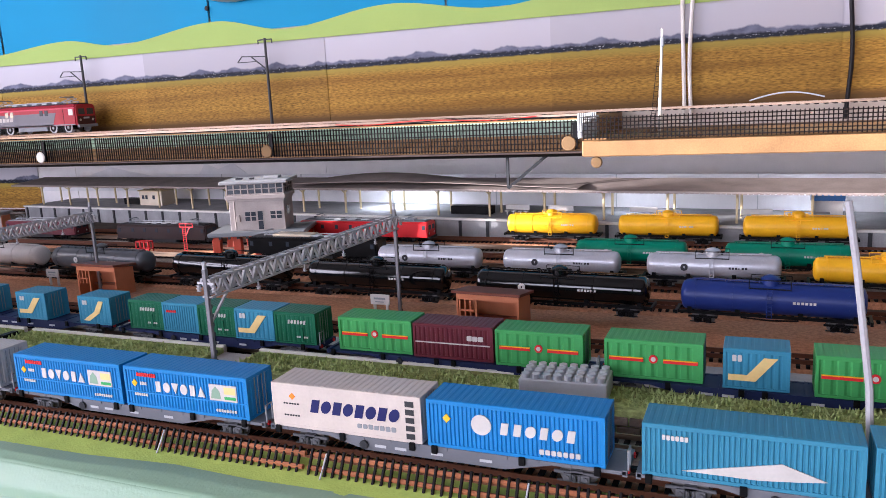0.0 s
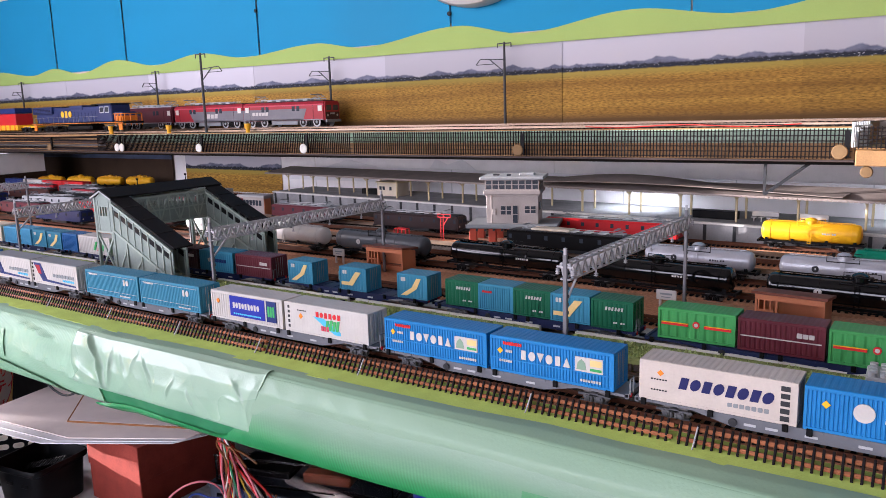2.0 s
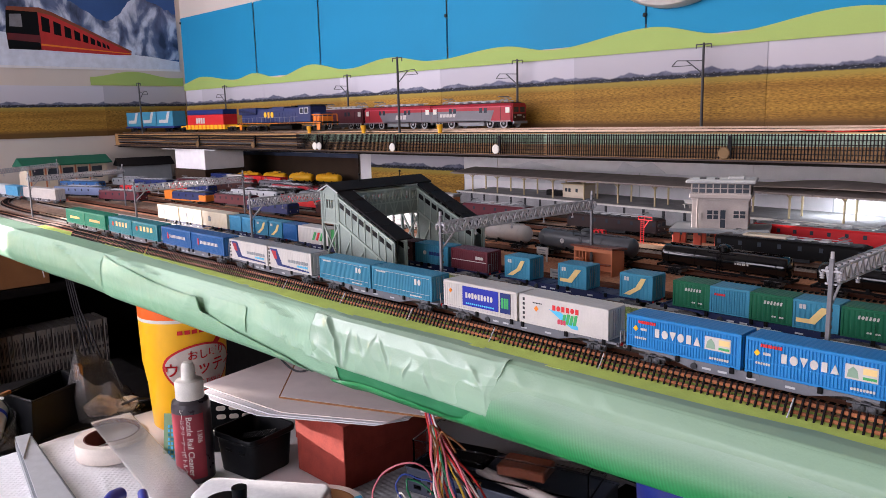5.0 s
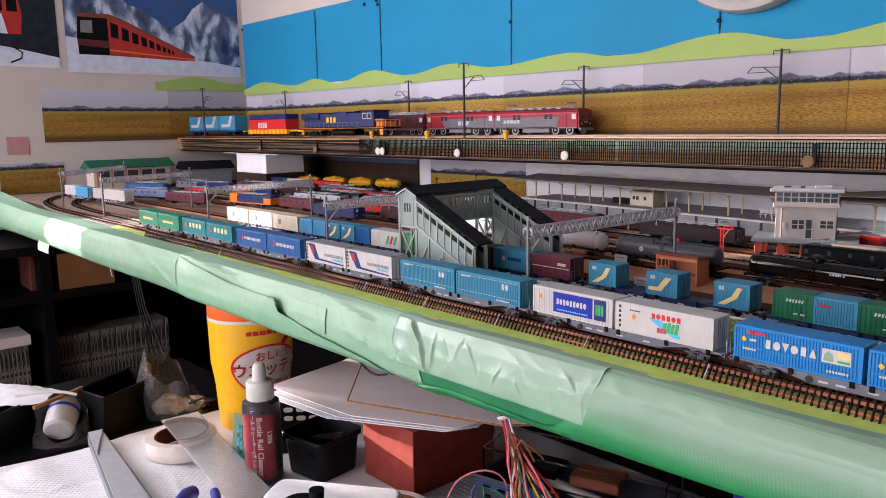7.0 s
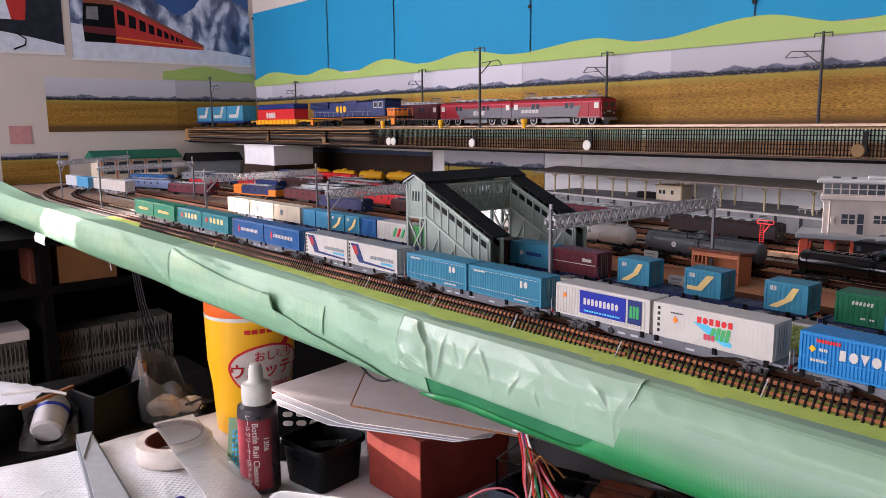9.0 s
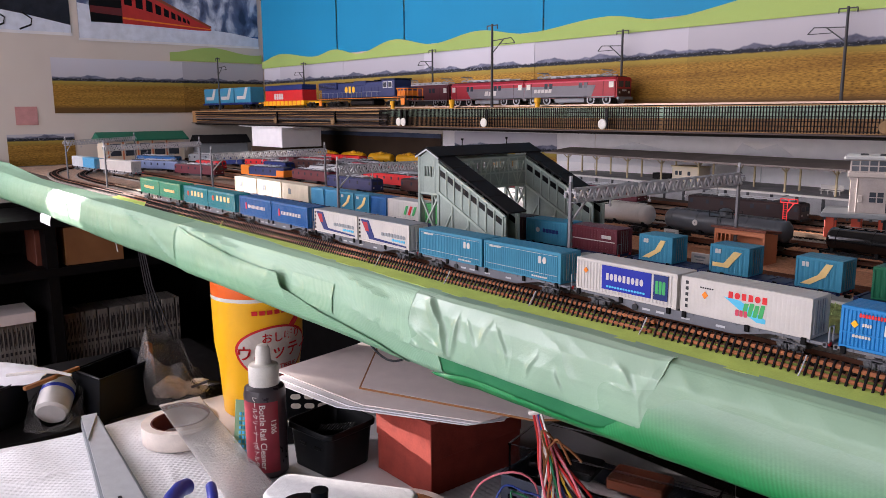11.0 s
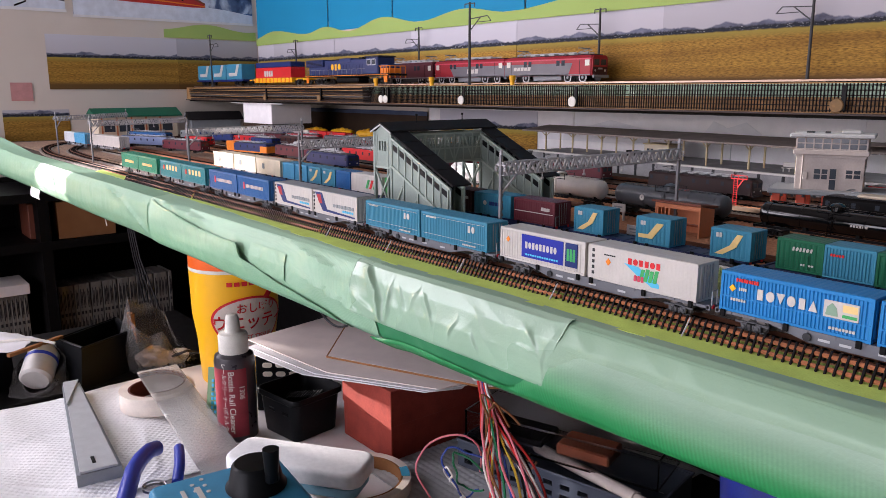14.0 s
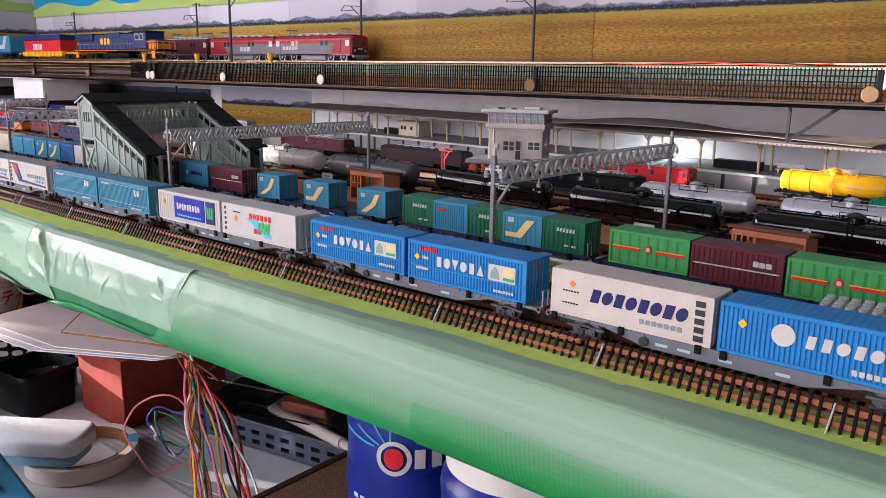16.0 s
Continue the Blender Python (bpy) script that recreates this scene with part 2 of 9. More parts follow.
paint("floor_wood", 132, 96, 66, rough=0.5, vary=0.25, scale=12)
paint("deck_wood", 160, 122, 80, rough=0.55, vary=0.3, scale=26, bump=0.3)
# near-black that carries the shade below the upper deck
paint("under_shade", 26, 22, 20, rough=0.8)
paint("lime_paint", 186, 208, 106, rough=0.8, vary=0.10, scale=90, bump=0.5, grain=1200)
paint("sheet_blue", 36, 142, 186, rough=0.6, vary=0.05, scale=6, bump=0.03)
paint("hill_green", 166, 190, 108, rough=0.7, vary=0.06, scale=8)
paint("slit", 50, 112, 152, rough=0.8)
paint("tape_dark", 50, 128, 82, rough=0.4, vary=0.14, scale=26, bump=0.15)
paint("pin_white", 214, 210, 200, rough=0.35)
paint("pin_wood", 126, 100, 70, rough=0.6)
paint("desk_white", 234, 231, 230, rough=0.5, vary=0.06, scale=14)
paint("towel", 244, 243, 242, rough=0.95, vary=0.06, scale=200, bump=0.6, grain=1500)
paint("cardboard", 150, 104, 68, rough=0.85, vary=0.12, scale=30)
paint("chip_board", 240, 226, 220, rough=0.8, vary=0.05)
paint("box_red", 138, 60, 50, rough=0.75, vary=0.2, scale=60, bump=0.5, grain=700)
paint("tray_black", 16, 17, 19, rough=0.4)
paint("bottle_dark", 58, 52, 56, rough=0.3)
paint("label_red", 132, 44, 54, rough=0.35, vary=0.2, scale=60)
paint("can_yellow", 246, 184, 30, rough=0.35, coat=0.2, vary=0.03)
paint("can_orange", 240, 104, 34, rough=0.35, vary=0.03)
paint("controller_blue", 60, 132, 168, rough=0.45)
paint("sponge_blue", 150, 196, 214, rough=0.9, bump=0.6)
paint("handle_blue", 48, 62, 160, rough=0.35)
paint("tape_roll", 236, 224, 212, rough=0.6)
paint("roll_core", 110, 62, 54, rough=0.8)
paint("crate_brown", 58, 40, 32, rough=0.6, vary=0.25)
paint("granules", 112, 84, 66, rough=0.9, vary=0.5, scale=700.0, bump=1.0)
paint("basket_grey", 74, 80, 92, rough=0.4)
paint("gum_blue", 24, 40, 124, rough=0.3, vary=0.3, scale=30)
paint("cabinet", 16, 14, 14, rough=0.6)
paint("case_white", 128, 122, 115, rough=0.5, spread=0.15)
paint("case_ink", 44, 42, 44, rough=0.5)
paint("slate_blue", 120, 134, 168, rough=0.42)
paint("bag_film", 206, 202, 198, rough=0.22, transmission=0.93, vary=0.2)
paint("note_pink", 196, 142, 140, rough=0.7)
paint("paper_grey", 240, 236, 236, rough=0.75, vary=0.05)
paint("snow", 214, 220, 232, rough=0.5)
paint("rock", 74, 84, 108, rough=0.6, vary=0.4, scale=20)
paint("photo_night", 30, 34, 44, rough=0.5, vary=0.5, scale=60)
paint("photo_sky", 52, 88, 142, rough=0.5, vary=0.15, scale=8)
paint("photo_grey", 128, 126, 130, rough=0.5, vary=0.2)
paint("train_dark", 96, 34, 36, rough=0.4)
paint("train_red", 186, 50, 44, rough=0.4)
paint("curtain", 226, 226, 222, rough=0.9)
paint("scale_plastic", 246, 245, 240, rough=0.16, transmission=0.84, vary=0.05)
paint("plastic_clear", 248, 249, 250, rough=0.06, transmission=1.0, vary=0.02)
for key in ("bag_film", "plastic_clear"):
    M[key].node_tree.nodes["Principled BSDF"].inputs["IOR"].default_value = 1.14
for key, rgb in dict(wire_red=(200, 52, 48), wire_white=(226, 220, 212), wire_blue=(54, 76, 150), wire_yellow=(222, 190, 70), wire_black=(36, 34, 36), wire_green=(40, 120, 80),
                     wire_brown=(150, 98, 60), wire_pink=(214, 120, 130)).items():
    paint(key, *rgb, rough=0.4)


def scenery(name, dusk=1.0):
    """A printed panorama: pale sky over a far ridge over rice fields; drawn by the sheet's own x and z."""
    m = bpy.data.materials.new(name)
    m.use_nodes = True
    nt = m.node_tree
    b = nt.nodes["Principled BSDF"]
    b.inputs["Roughness"].default_value = 0.7
    b.inputs["Specular IOR Level"].default_value = 0.25
    co = nt.nodes.new("ShaderNodeTexCoord")
    sep = nt.nodes.new("ShaderNodeSeparateXYZ")
    nt.links.new(co.outputs["Object"], sep.inputs[0])

    def math_node(op, a, c):
        n = nt.nodes.new("ShaderNodeMath")
        n.operation = op
        for k, v in enumerate((a, c)):
            if isinstance(v, (int, float)):
                n.inputs[k].default_value = v
            else:
                nt.links.new(v, n.inputs[k])
        return n.outputs[0]

    def noise_node(scale, stretch, detail=4.0):
        mp = nt.nodes.new("ShaderNodeMapping")
        mp.inputs["Scale"].default_value = stretch
        nt.links.new(co.outputs["Object"], mp.inputs[0])
        n = nt.nodes.new("ShaderNodeTexNoise")
        n.inputs["Scale"].default_value, n.inputs["Detail"].default_value = scale, detail
        nt.links.new(mp.outputs[0], n.inputs["Vector"])
        return n.outputs["Fac"]

    def mix(fac, a, c):
        n = nt.nodes.new("ShaderNodeMix")
        n.data_type = "RGBA"
        for sock, v in ((n.inputs[0], fac), (n.inputs[6], a), (n.inputs[7], c)):
            if isinstance(v, tuple):
                sock.default_value = (*v, 1)
            else:
                nt.links.new(v, sock)
        return n.outputs[2]

    def step(v, at, soft):
        n = nt.nodes.new("ShaderNodeMapRange")
        n.inputs["From Min"].default_value, n.inputs["From Max"].default_value = at - soft, at + soft
        nt.links.new(v, n.inputs["Value"])
        return n.outputs[0]

    z = sep.outputs["Z"]
    ridge = math_node("MULTIPLY", noise_node(20.0, (1, 0, 0), 8.0), 0.030)
    over = math_node("SUBTRACT", z, ridge)
    k = dusk
    fine, broad = noise_node(520.0, (0.35, 0.35, 1.5), 6.0), noise_node(26.0, (0.12, 0.12, 3.2), 5.0)
    field = mix(step(broad, 0.5, 0.22), tuple(k * c for c in srgb(148, 106, 40)), tuple(k * c for c in srgb(206, 158, 66)))
    field = mix(step(fine, 0.46, 0.17), tuple(k * c for c in srgb(112, 82, 30)), field)
    field = mix(step(z, 0.170, 0.004), field, tuple(k * c for c in srgb(166, 146, 66)))
    field = mix(step(z, 0.122, 0.004), tuple(k * c for c in srgb(104, 76, 40)), field)
    town = mix(step(noise_node(420.0, (0.7, 1, 1.6)), 0.655, 0.05), tuple(k * c for c in srgb(38, 42, 54)), tuple(k * c for c in srgb(170, 172, 180)))
    col = mix(step(math_node("SUBTRACT", z, math_node("MULTIPLY", noise_node(90.0, (1, 0, 0), 3.0), 0.003)), 0.1745, 0.001), field, town)
    hills = mix(step(noise_node(60.0, (1, 1, 2)), 0.5, 0.2), tuple(k * c for c in srgb(84, 88, 108)), tuple(k * c for c in srgb(132, 134, 154)))
    col = mix(step(math_node("SUBTRACT", z, math_node("MULTIPLY", noise_node(150.0, (1, 0, 0), 4.0), 0.007)), 0.1780, 0.0012), col, hills)
    skycol = mix(step(z, 0.205, 0.02), tuple(k * c for c in srgb(196, 192, 200)), tuple(k * c for c in srgb(208, 206, 214)))
    col = mix(step(over, 0.1700, 0.0010), col, skycol)
    info = nt.nodes.new("ShaderNodeObjectInfo")
    tint = nt.nodes.new("ShaderNodeMapRange")
    tint.inputs["To Min"].default_value, tint.inputs["To Max"].default_value = 0.74, 1.08
    nt.links.new(info.outputs["Random"], tint.inputs["Value"])
    sc = nt.nodes.new("ShaderNodeVectorMath")
    sc.operation = "SCALE"
    nt.links.new(col, sc.inputs[0])
    nt.links.new(tint.outputs[0], sc.inputs["Scale"])
    nt.links.new(sc.outputs[0], b.inputs["Base Color"])
    return m


M["panorama"] = scenery("panorama")


def glow(name, color, strength):
    m = bpy.data.materials.new(name)
    m.use_nodes = True
    b = m.node_tree.nodes["Principled BSDF"]
    b.inputs["Emission Color"].default_value = (*color, 1)
    b.inputs["Emission Strength"].default_value = strength
    return m


M["lamp_tube"] = glow("lamp_tube", (0.86, 0.94, 1.0), 4.0)


def peaks_print(name):
    """A printed mountain photo: snow broken by dark rock."""
    m = bpy.data.materials.new(name)
    m.use_nodes = True
    nt = m.node_tree
    b = nt.nodes["Principled BSDF"]
    b.inputs["Roughness"].default_value = 0.4
    co = nt.nodes.new("ShaderNodeTexCoord")
    mp = nt.nodes.new("ShaderNodeMapping")
    mp.inputs["Scale"].default_value = (1, 1, 0.6)
    mp.inputs["Rotation"].default_value = (0.6, 0, 0)
    n = nt.nodes.new("ShaderNodeTexNoise")
    n.inputs["Scale"].default_value, n.inputs["Detail"].default_value, n.inputs["Distortion"].default_value = 26.0, 12.0, 0.4
    r = nt.nodes.new("ShaderNodeValToRGB")
    e = r.color_ramp.elements
    e[0].position, e[0].color = 0.36, (*srgb(40, 50, 78), 1)
    e[1].position, e[1].color = 0.62, (*srgb(206, 214, 230), 1)
    k = r.color_ramp.elements.new(0.49)
    k.color = (*srgb(92, 106, 140), 1)
    nt.links.new(co.outputs["Object"], mp.inputs[0])
    nt.links.new(mp.outputs[0], n.inputs["Vector"])
    nt.links.new(n.outputs["Fac"], r.inputs[0])
    nt.links.new(r.outputs[0], b.inputs["Base Color"])
    return m


M["snow_peaks"] = peaks_print("snow_peaks")


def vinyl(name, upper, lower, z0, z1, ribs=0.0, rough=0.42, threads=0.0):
    """Corded vinyl sheet: faint streaks, fine cords, and by height a second colour where the layers below show through;
    sheen is put into the paler upper one.
    """
    m = bpy.data.materials.new(name)
    m.use_nodes = True
    nt = m.node_tree
    b = nt.nodes["Principled BSDF"]
    co = nt.nodes.new("ShaderNodeTexCoord")
    sep = nt.nodes.new("ShaderNodeSeparateXYZ")
    nt.links.new(co.outputs["Object"], sep.inputs[0])

    def noise_fac(scale, stretch, detail):
        mp = nt.nodes.new("ShaderNodeMapping")
        mp.inputs["Scale"].default_value = stretch
        nt.links.new(co.outputs["Object"], mp.inputs[0])
        n = nt.nodes.new("ShaderNodeTexNoise")
        n.inputs["Scale"].default_value, n.inputs["Detail"].default_value = scale, detail
        nt.links.new(mp.outputs[0], n.inputs["Vector"])
        return n.outputs["Fac"]

    def calc(op, p, q):
        n = nt.nodes.new("ShaderNodeMath")
        n.operation = op
        for k, v in enumerate((p, q)):
            if isinstance(v, (int, float)):
                n.inputs[k].default_value = v
            else:
                nt.links.new(v, n.inputs[k])
        return n.outputs[0]

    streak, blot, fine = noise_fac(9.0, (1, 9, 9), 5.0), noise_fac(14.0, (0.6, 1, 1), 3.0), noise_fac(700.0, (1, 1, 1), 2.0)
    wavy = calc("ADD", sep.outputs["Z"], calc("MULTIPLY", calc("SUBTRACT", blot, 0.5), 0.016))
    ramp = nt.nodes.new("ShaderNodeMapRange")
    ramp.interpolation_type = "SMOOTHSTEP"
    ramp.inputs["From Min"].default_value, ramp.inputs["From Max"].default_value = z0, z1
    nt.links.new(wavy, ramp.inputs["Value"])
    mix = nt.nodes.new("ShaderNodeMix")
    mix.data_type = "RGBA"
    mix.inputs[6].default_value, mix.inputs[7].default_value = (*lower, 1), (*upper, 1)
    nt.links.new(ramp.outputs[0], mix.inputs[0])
    lev = nt.nodes.new("ShaderNodeMapRange")
    lev.inputs["From Min"].default_value, lev.inputs["From Max"].default_value = 0.3, 0.7
    lev.inputs["To Min"].default_value, lev.inputs["To Max"].default_value = 0.94, 1.06
    nt.links.new(streak, lev.inputs["Value"])
    sc = nt.nodes.new("ShaderNodeVectorMath")
    sc.operation = "SCALE"
    nt.links.new(mix.outputs[2], sc.inputs[0])
    nt.links.new(lev.outputs[0], sc.inputs["Scale"])
    shade_out = sc.outputs[0]
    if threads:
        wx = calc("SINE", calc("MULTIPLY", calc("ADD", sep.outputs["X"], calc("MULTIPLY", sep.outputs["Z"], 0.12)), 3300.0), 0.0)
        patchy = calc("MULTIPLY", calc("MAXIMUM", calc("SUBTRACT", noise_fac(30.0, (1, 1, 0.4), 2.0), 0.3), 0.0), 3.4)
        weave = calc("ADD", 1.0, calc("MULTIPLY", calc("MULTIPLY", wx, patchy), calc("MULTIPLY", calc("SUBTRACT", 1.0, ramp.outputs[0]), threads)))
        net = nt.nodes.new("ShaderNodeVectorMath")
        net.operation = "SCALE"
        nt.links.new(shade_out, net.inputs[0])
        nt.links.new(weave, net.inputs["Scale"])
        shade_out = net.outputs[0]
    nt.links.new(shade_out, b.inputs["Base Color"])
    rr = nt.nodes.new("ShaderNodeMapRange")
    rr.inputs["To Min"].default_value, rr.inputs["To Max"].default_value = rough - 0.08, rough + 0.12
    nt.links.new(blot, rr.inputs["Value"])
    nt.links.new(rr.outputs[0], b.inputs["Roughness"])
    height = calc("ADD", calc("MULTIPLY", streak, 0.22), calc("MULTIPLY", fine, 0.12))
    if ribs:
        wave = calc("SINE", calc("MULTIPLY", calc("ADD", sep.outputs["X"], calc("MULTIPLY", sep.outputs["Z"], 0.15)), 3600.0), 0.0)
        height = calc("ADD", height, calc("MULTIPLY", wave, ribs))
    bump = nt.nodes.new("ShaderNodeBump")
    bump.inputs["Strength"].default_value, bump.inputs["Distance"].default_value = 0.5, 0.0016
    nt.links.new(height, bump.inputs["Height"])
    nt.links.new(bump.outputs[0], b.inputs["Normal"])
    return m


# upper colours are paler than lower ones, with the edge's sheen painted in
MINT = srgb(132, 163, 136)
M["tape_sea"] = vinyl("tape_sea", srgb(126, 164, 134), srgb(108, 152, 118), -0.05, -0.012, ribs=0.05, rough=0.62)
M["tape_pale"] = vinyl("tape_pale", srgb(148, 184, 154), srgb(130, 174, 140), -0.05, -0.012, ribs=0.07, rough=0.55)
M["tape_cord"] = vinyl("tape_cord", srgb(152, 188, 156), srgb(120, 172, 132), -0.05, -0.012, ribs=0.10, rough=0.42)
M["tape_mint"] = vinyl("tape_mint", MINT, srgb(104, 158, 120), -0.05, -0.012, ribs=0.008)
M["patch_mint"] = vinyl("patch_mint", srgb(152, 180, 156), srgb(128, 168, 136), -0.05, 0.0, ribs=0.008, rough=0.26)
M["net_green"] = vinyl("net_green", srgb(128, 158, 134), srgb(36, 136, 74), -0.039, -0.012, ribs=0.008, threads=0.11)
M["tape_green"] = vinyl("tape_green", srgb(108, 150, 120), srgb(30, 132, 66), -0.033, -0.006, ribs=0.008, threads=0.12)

# ---- the room ----
WALL_Y, LEFT_X, RIGHT_X, FRONT_Y, FLOOR_Z, CEIL_Z = 607, -1540, 1900, -2200, -945, 1450
solid("floor", Shape().box(LEFT_X - 100, RIGHT_X + 100, FRONT_Y - 100, WALL_Y + 100, FLOOR_Z - 60, FLOOR_Z), M["floor_wood"], "brown wooden floor of the room", kind="structure")
solid("ceiling", Shape().box(LEFT_X - 100, RIGHT_X + 100, FRONT_Y - 100, WALL_Y + 100, CEIL_Z, CEIL_Z + 60), M["dim_ceiling_paint"], "unseen ceiling, greyed to cut bounce light", kind="structure")
solid("wall_north", Shape().box(LEFT_X - 100, RIGHT_X + 100, WALL_Y, WALL_Y + 100, FLOOR_Z, CEIL_Z), M["wall_paint"], "cream painted wall behind the layout", kind="structure")
solid("wall_east", Shape().box(RIGHT_X, RIGHT_X + 100, FRONT_Y, WALL_Y, FLOOR_Z, CEIL_Z), M["dim_room_paint"], "unseen wall, brown-grey to cut bounce light", kind="structure")
WIN = (-1500, -160, -70, 900)   # the side window: y0, y1, z0, z1
w = Shape()
w.box(LEFT_X - 100, LEFT_X, FRONT_Y, WIN[0], FLOOR_Z, CEIL_Z).box(LEFT_X - 100, LEFT_X, WIN[1], WALL_Y, FLOOR_Z, CEIL_Z)
w.box(LEFT_X - 100, LEFT_X, WIN[0], WIN[1], FLOOR_Z, WIN[2]).box(LEFT_X - 100, LEFT_X, WIN[0], WIN[1], WIN[3], CEIL_Z)
solid("wall_west", w, M["wall_paint"], "cream painted wall with a window behind added curtains", kind="structure")
w = Shape()
w.box(LEFT_X, -1200, FRONT_Y - 100, FRONT_Y, FLOOR_Z, CEIL_Z).box(800, RIGHT_X, FRONT_Y - 100, FRONT_Y, FLOOR_Z, CEIL_Z)
w.box(-1200, 800, FRONT_Y - 100, FRONT_Y, FLOOR_Z, -100).box(-1200, 800, FRONT_Y - 100, FRONT_Y, 900, CEIL_Z)
solid("wall_south", w, M["dim_room_paint"], "unseen wall with a window, brown-grey to cut bounce light", kind="structure")


# out-of-view sheets that block the sun, added to shape its patches
def curtain(y0, y1, z0, z1):
    fn = lambda u, v: (LEFT_X - 30 + 9 * math.sin(u * 0.16), u, v)
    return solid("lace_curtain", Shape().sheet(fn, frange(y0, y1, max(6, int((y1 - y0) / 6))), [z0, z1], (-1.0, 0, 0)), M["curtain"], "unseen white curtain added to shape the sunlight", "curtain", group="window curtains")


# the gaps left between these let the sun onto chosen spots
curtain(WIN[0], -556, WIN[2], WIN[3])
curtain(-560, -414, 10, 335)
curtain(-418, -347, WIN[2], 335)
curtain(-282, WIN[1], WIN[2], WIN[3])

# ---- the layout board and its taped edge ----
BOARD = (-1535, 900, -22, 604)
solid("layout_board", Shape().cbox(BOARD[0], BOARD[1], BOARD[2], BOARD[3], -36, 0, 2), M["yard"], "grey-brown textured baseboard of a model railway", kind="structure")


def wob(x, a=1.0):
    return a * noise.noise(Vector((x * 0.013, 3.7, 0)))


RIM = [(-1535, -9), (-567, -9), (-406, -14), (-187, -23), (-58, -26), (30, -22), (80, -24), (132, -24), (198, -23), (240, -19.5), (275, -21), (351, -18.5), (640, -19)]


def rim_y(x):
    for (a, p), (c, q) in zip(RIM, RIM[1:]):
        if x <= c:
            return p + (q - p) * max(0.0, x - a) / (c - a)
    return RIM[-1][1]


FOLDS = [(-640, 0.30, -560, 0.42, 2.6, 9), (-560, 0.42, -470, 0.74, 2.2, 9), (-474, 0.22, -474, 0.74, 1.4, 3), (-470, 0.24, -330, 0.36, 3.6, 11), (-180, 0.28, -110, 0.40, 2.4, 8),
         (-170, 0.50, -80, 0.64, 2.6, 7), (-700, 0.34, -668, 0.70, 1.8, 6), (-742, 0.40, -725, 0.72, 1.6, 5), (-880, 0.30, -862, 0.72, 1.6, 6), (-905, 0.34, -840, 0.52, 1.8, 6)]


def fold_height(x, s, folds):
    """Pinched folds: a straight ridge each, from (x, s) to (x, s), with its height and half width."""
    h = 0.0
    for x0, s0, x1, s1, amp, wide in folds:
        if min(x0, x1) - wide < x < max(x0, x1) + wide:
            a, b = (s - s0) * 90.0, (s1 - s0) * 90.0
            dx, px = x1 - x0, x - x0
            k = min(1.0, max(0.0, (px * dx + a * b) / max(1e-6, dx * dx + b * b)))
            side = 1.0 if dx * a - b * px > 0 else 0.45
            d = math.hypot(px - dx * k, a - b * k) / (wide * side)
            if d < 1.0:
                h += amp * (1.0 - d) ** 2 * min(1.0, 0.35 + 3.0 * k * (1.0 - k))
    return h


def ridges(x, s):
    return fold_height(x, s, FOLDS)


def tape_profile(x, s):
    """The taped edge, s from 0 at the inner rim over the round edge to 1 under the board."""
    ry = rim_y(x)
    pts = [(ry + 2, 0.5), (ry - 4, 0.2), (min(-31, ry - 6), -1.4), (-35, -9), (-37, -20), (-37, -32), (-34, -43), (-26, -49), (-14, -50)]
    k = s * (len(pts) - 1)
    i = min(int(k), len(pts) - 2)
    a, b = pts[i], pts[i + 1]
    f = k - i
    y, z = a[0] + (b[0] - a[0]) * f, a[1] + (b[1] - a[1]) * f
    face = min(1.0, max(0.0, (s - 0.2) * 5.0))
    near = min(1.0, max(0.0, (260.0 - x) / 200.0))
    crease = noise.noise(Vector((x * 0.010, s * 4.5, 1.0))) * 1.3 * min(1, s * 2.5)
    crease += (0.5 - abs(noise.noise(Vector((x * 0.020 + s * 1.6, s * 1.4, 7.0))))) * 1.9 * face * (0.3 + 0.7 * near)
    crease += (0.4 - abs(noise.noise(Vector((x * 0.052 - s * 2.4, s * 3.2, 2.0))))) * 1.3 * face * near
    crease += ridges(x, s)
    sag = 3 * noise.noise(Vector((x * 0.006, 9, 0))) * s
    rise = 8.0 * min(1.0, max(0.0, x / 250.0)) * max(0.0, (s - 0.45) / 0.55)
    guard = min(1.0, max(0.0, (-1150 - x) / 250.0)) * (14.0 * max(0.0, 1.0 - 2.6 * s) - 10.0 * max(0.0, s - 0.6))
    return (x, y - crease, z + sag + rise + guard + 0.4 * crease)


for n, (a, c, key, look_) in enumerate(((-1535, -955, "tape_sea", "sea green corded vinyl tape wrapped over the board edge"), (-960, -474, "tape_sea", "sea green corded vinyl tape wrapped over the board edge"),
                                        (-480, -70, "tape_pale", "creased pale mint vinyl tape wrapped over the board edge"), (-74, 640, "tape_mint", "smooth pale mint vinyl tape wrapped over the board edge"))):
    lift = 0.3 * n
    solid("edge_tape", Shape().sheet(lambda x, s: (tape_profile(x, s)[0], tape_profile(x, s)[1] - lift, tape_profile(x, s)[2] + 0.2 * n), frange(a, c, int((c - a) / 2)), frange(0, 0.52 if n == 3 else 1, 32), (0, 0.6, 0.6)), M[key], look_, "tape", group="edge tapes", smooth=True)


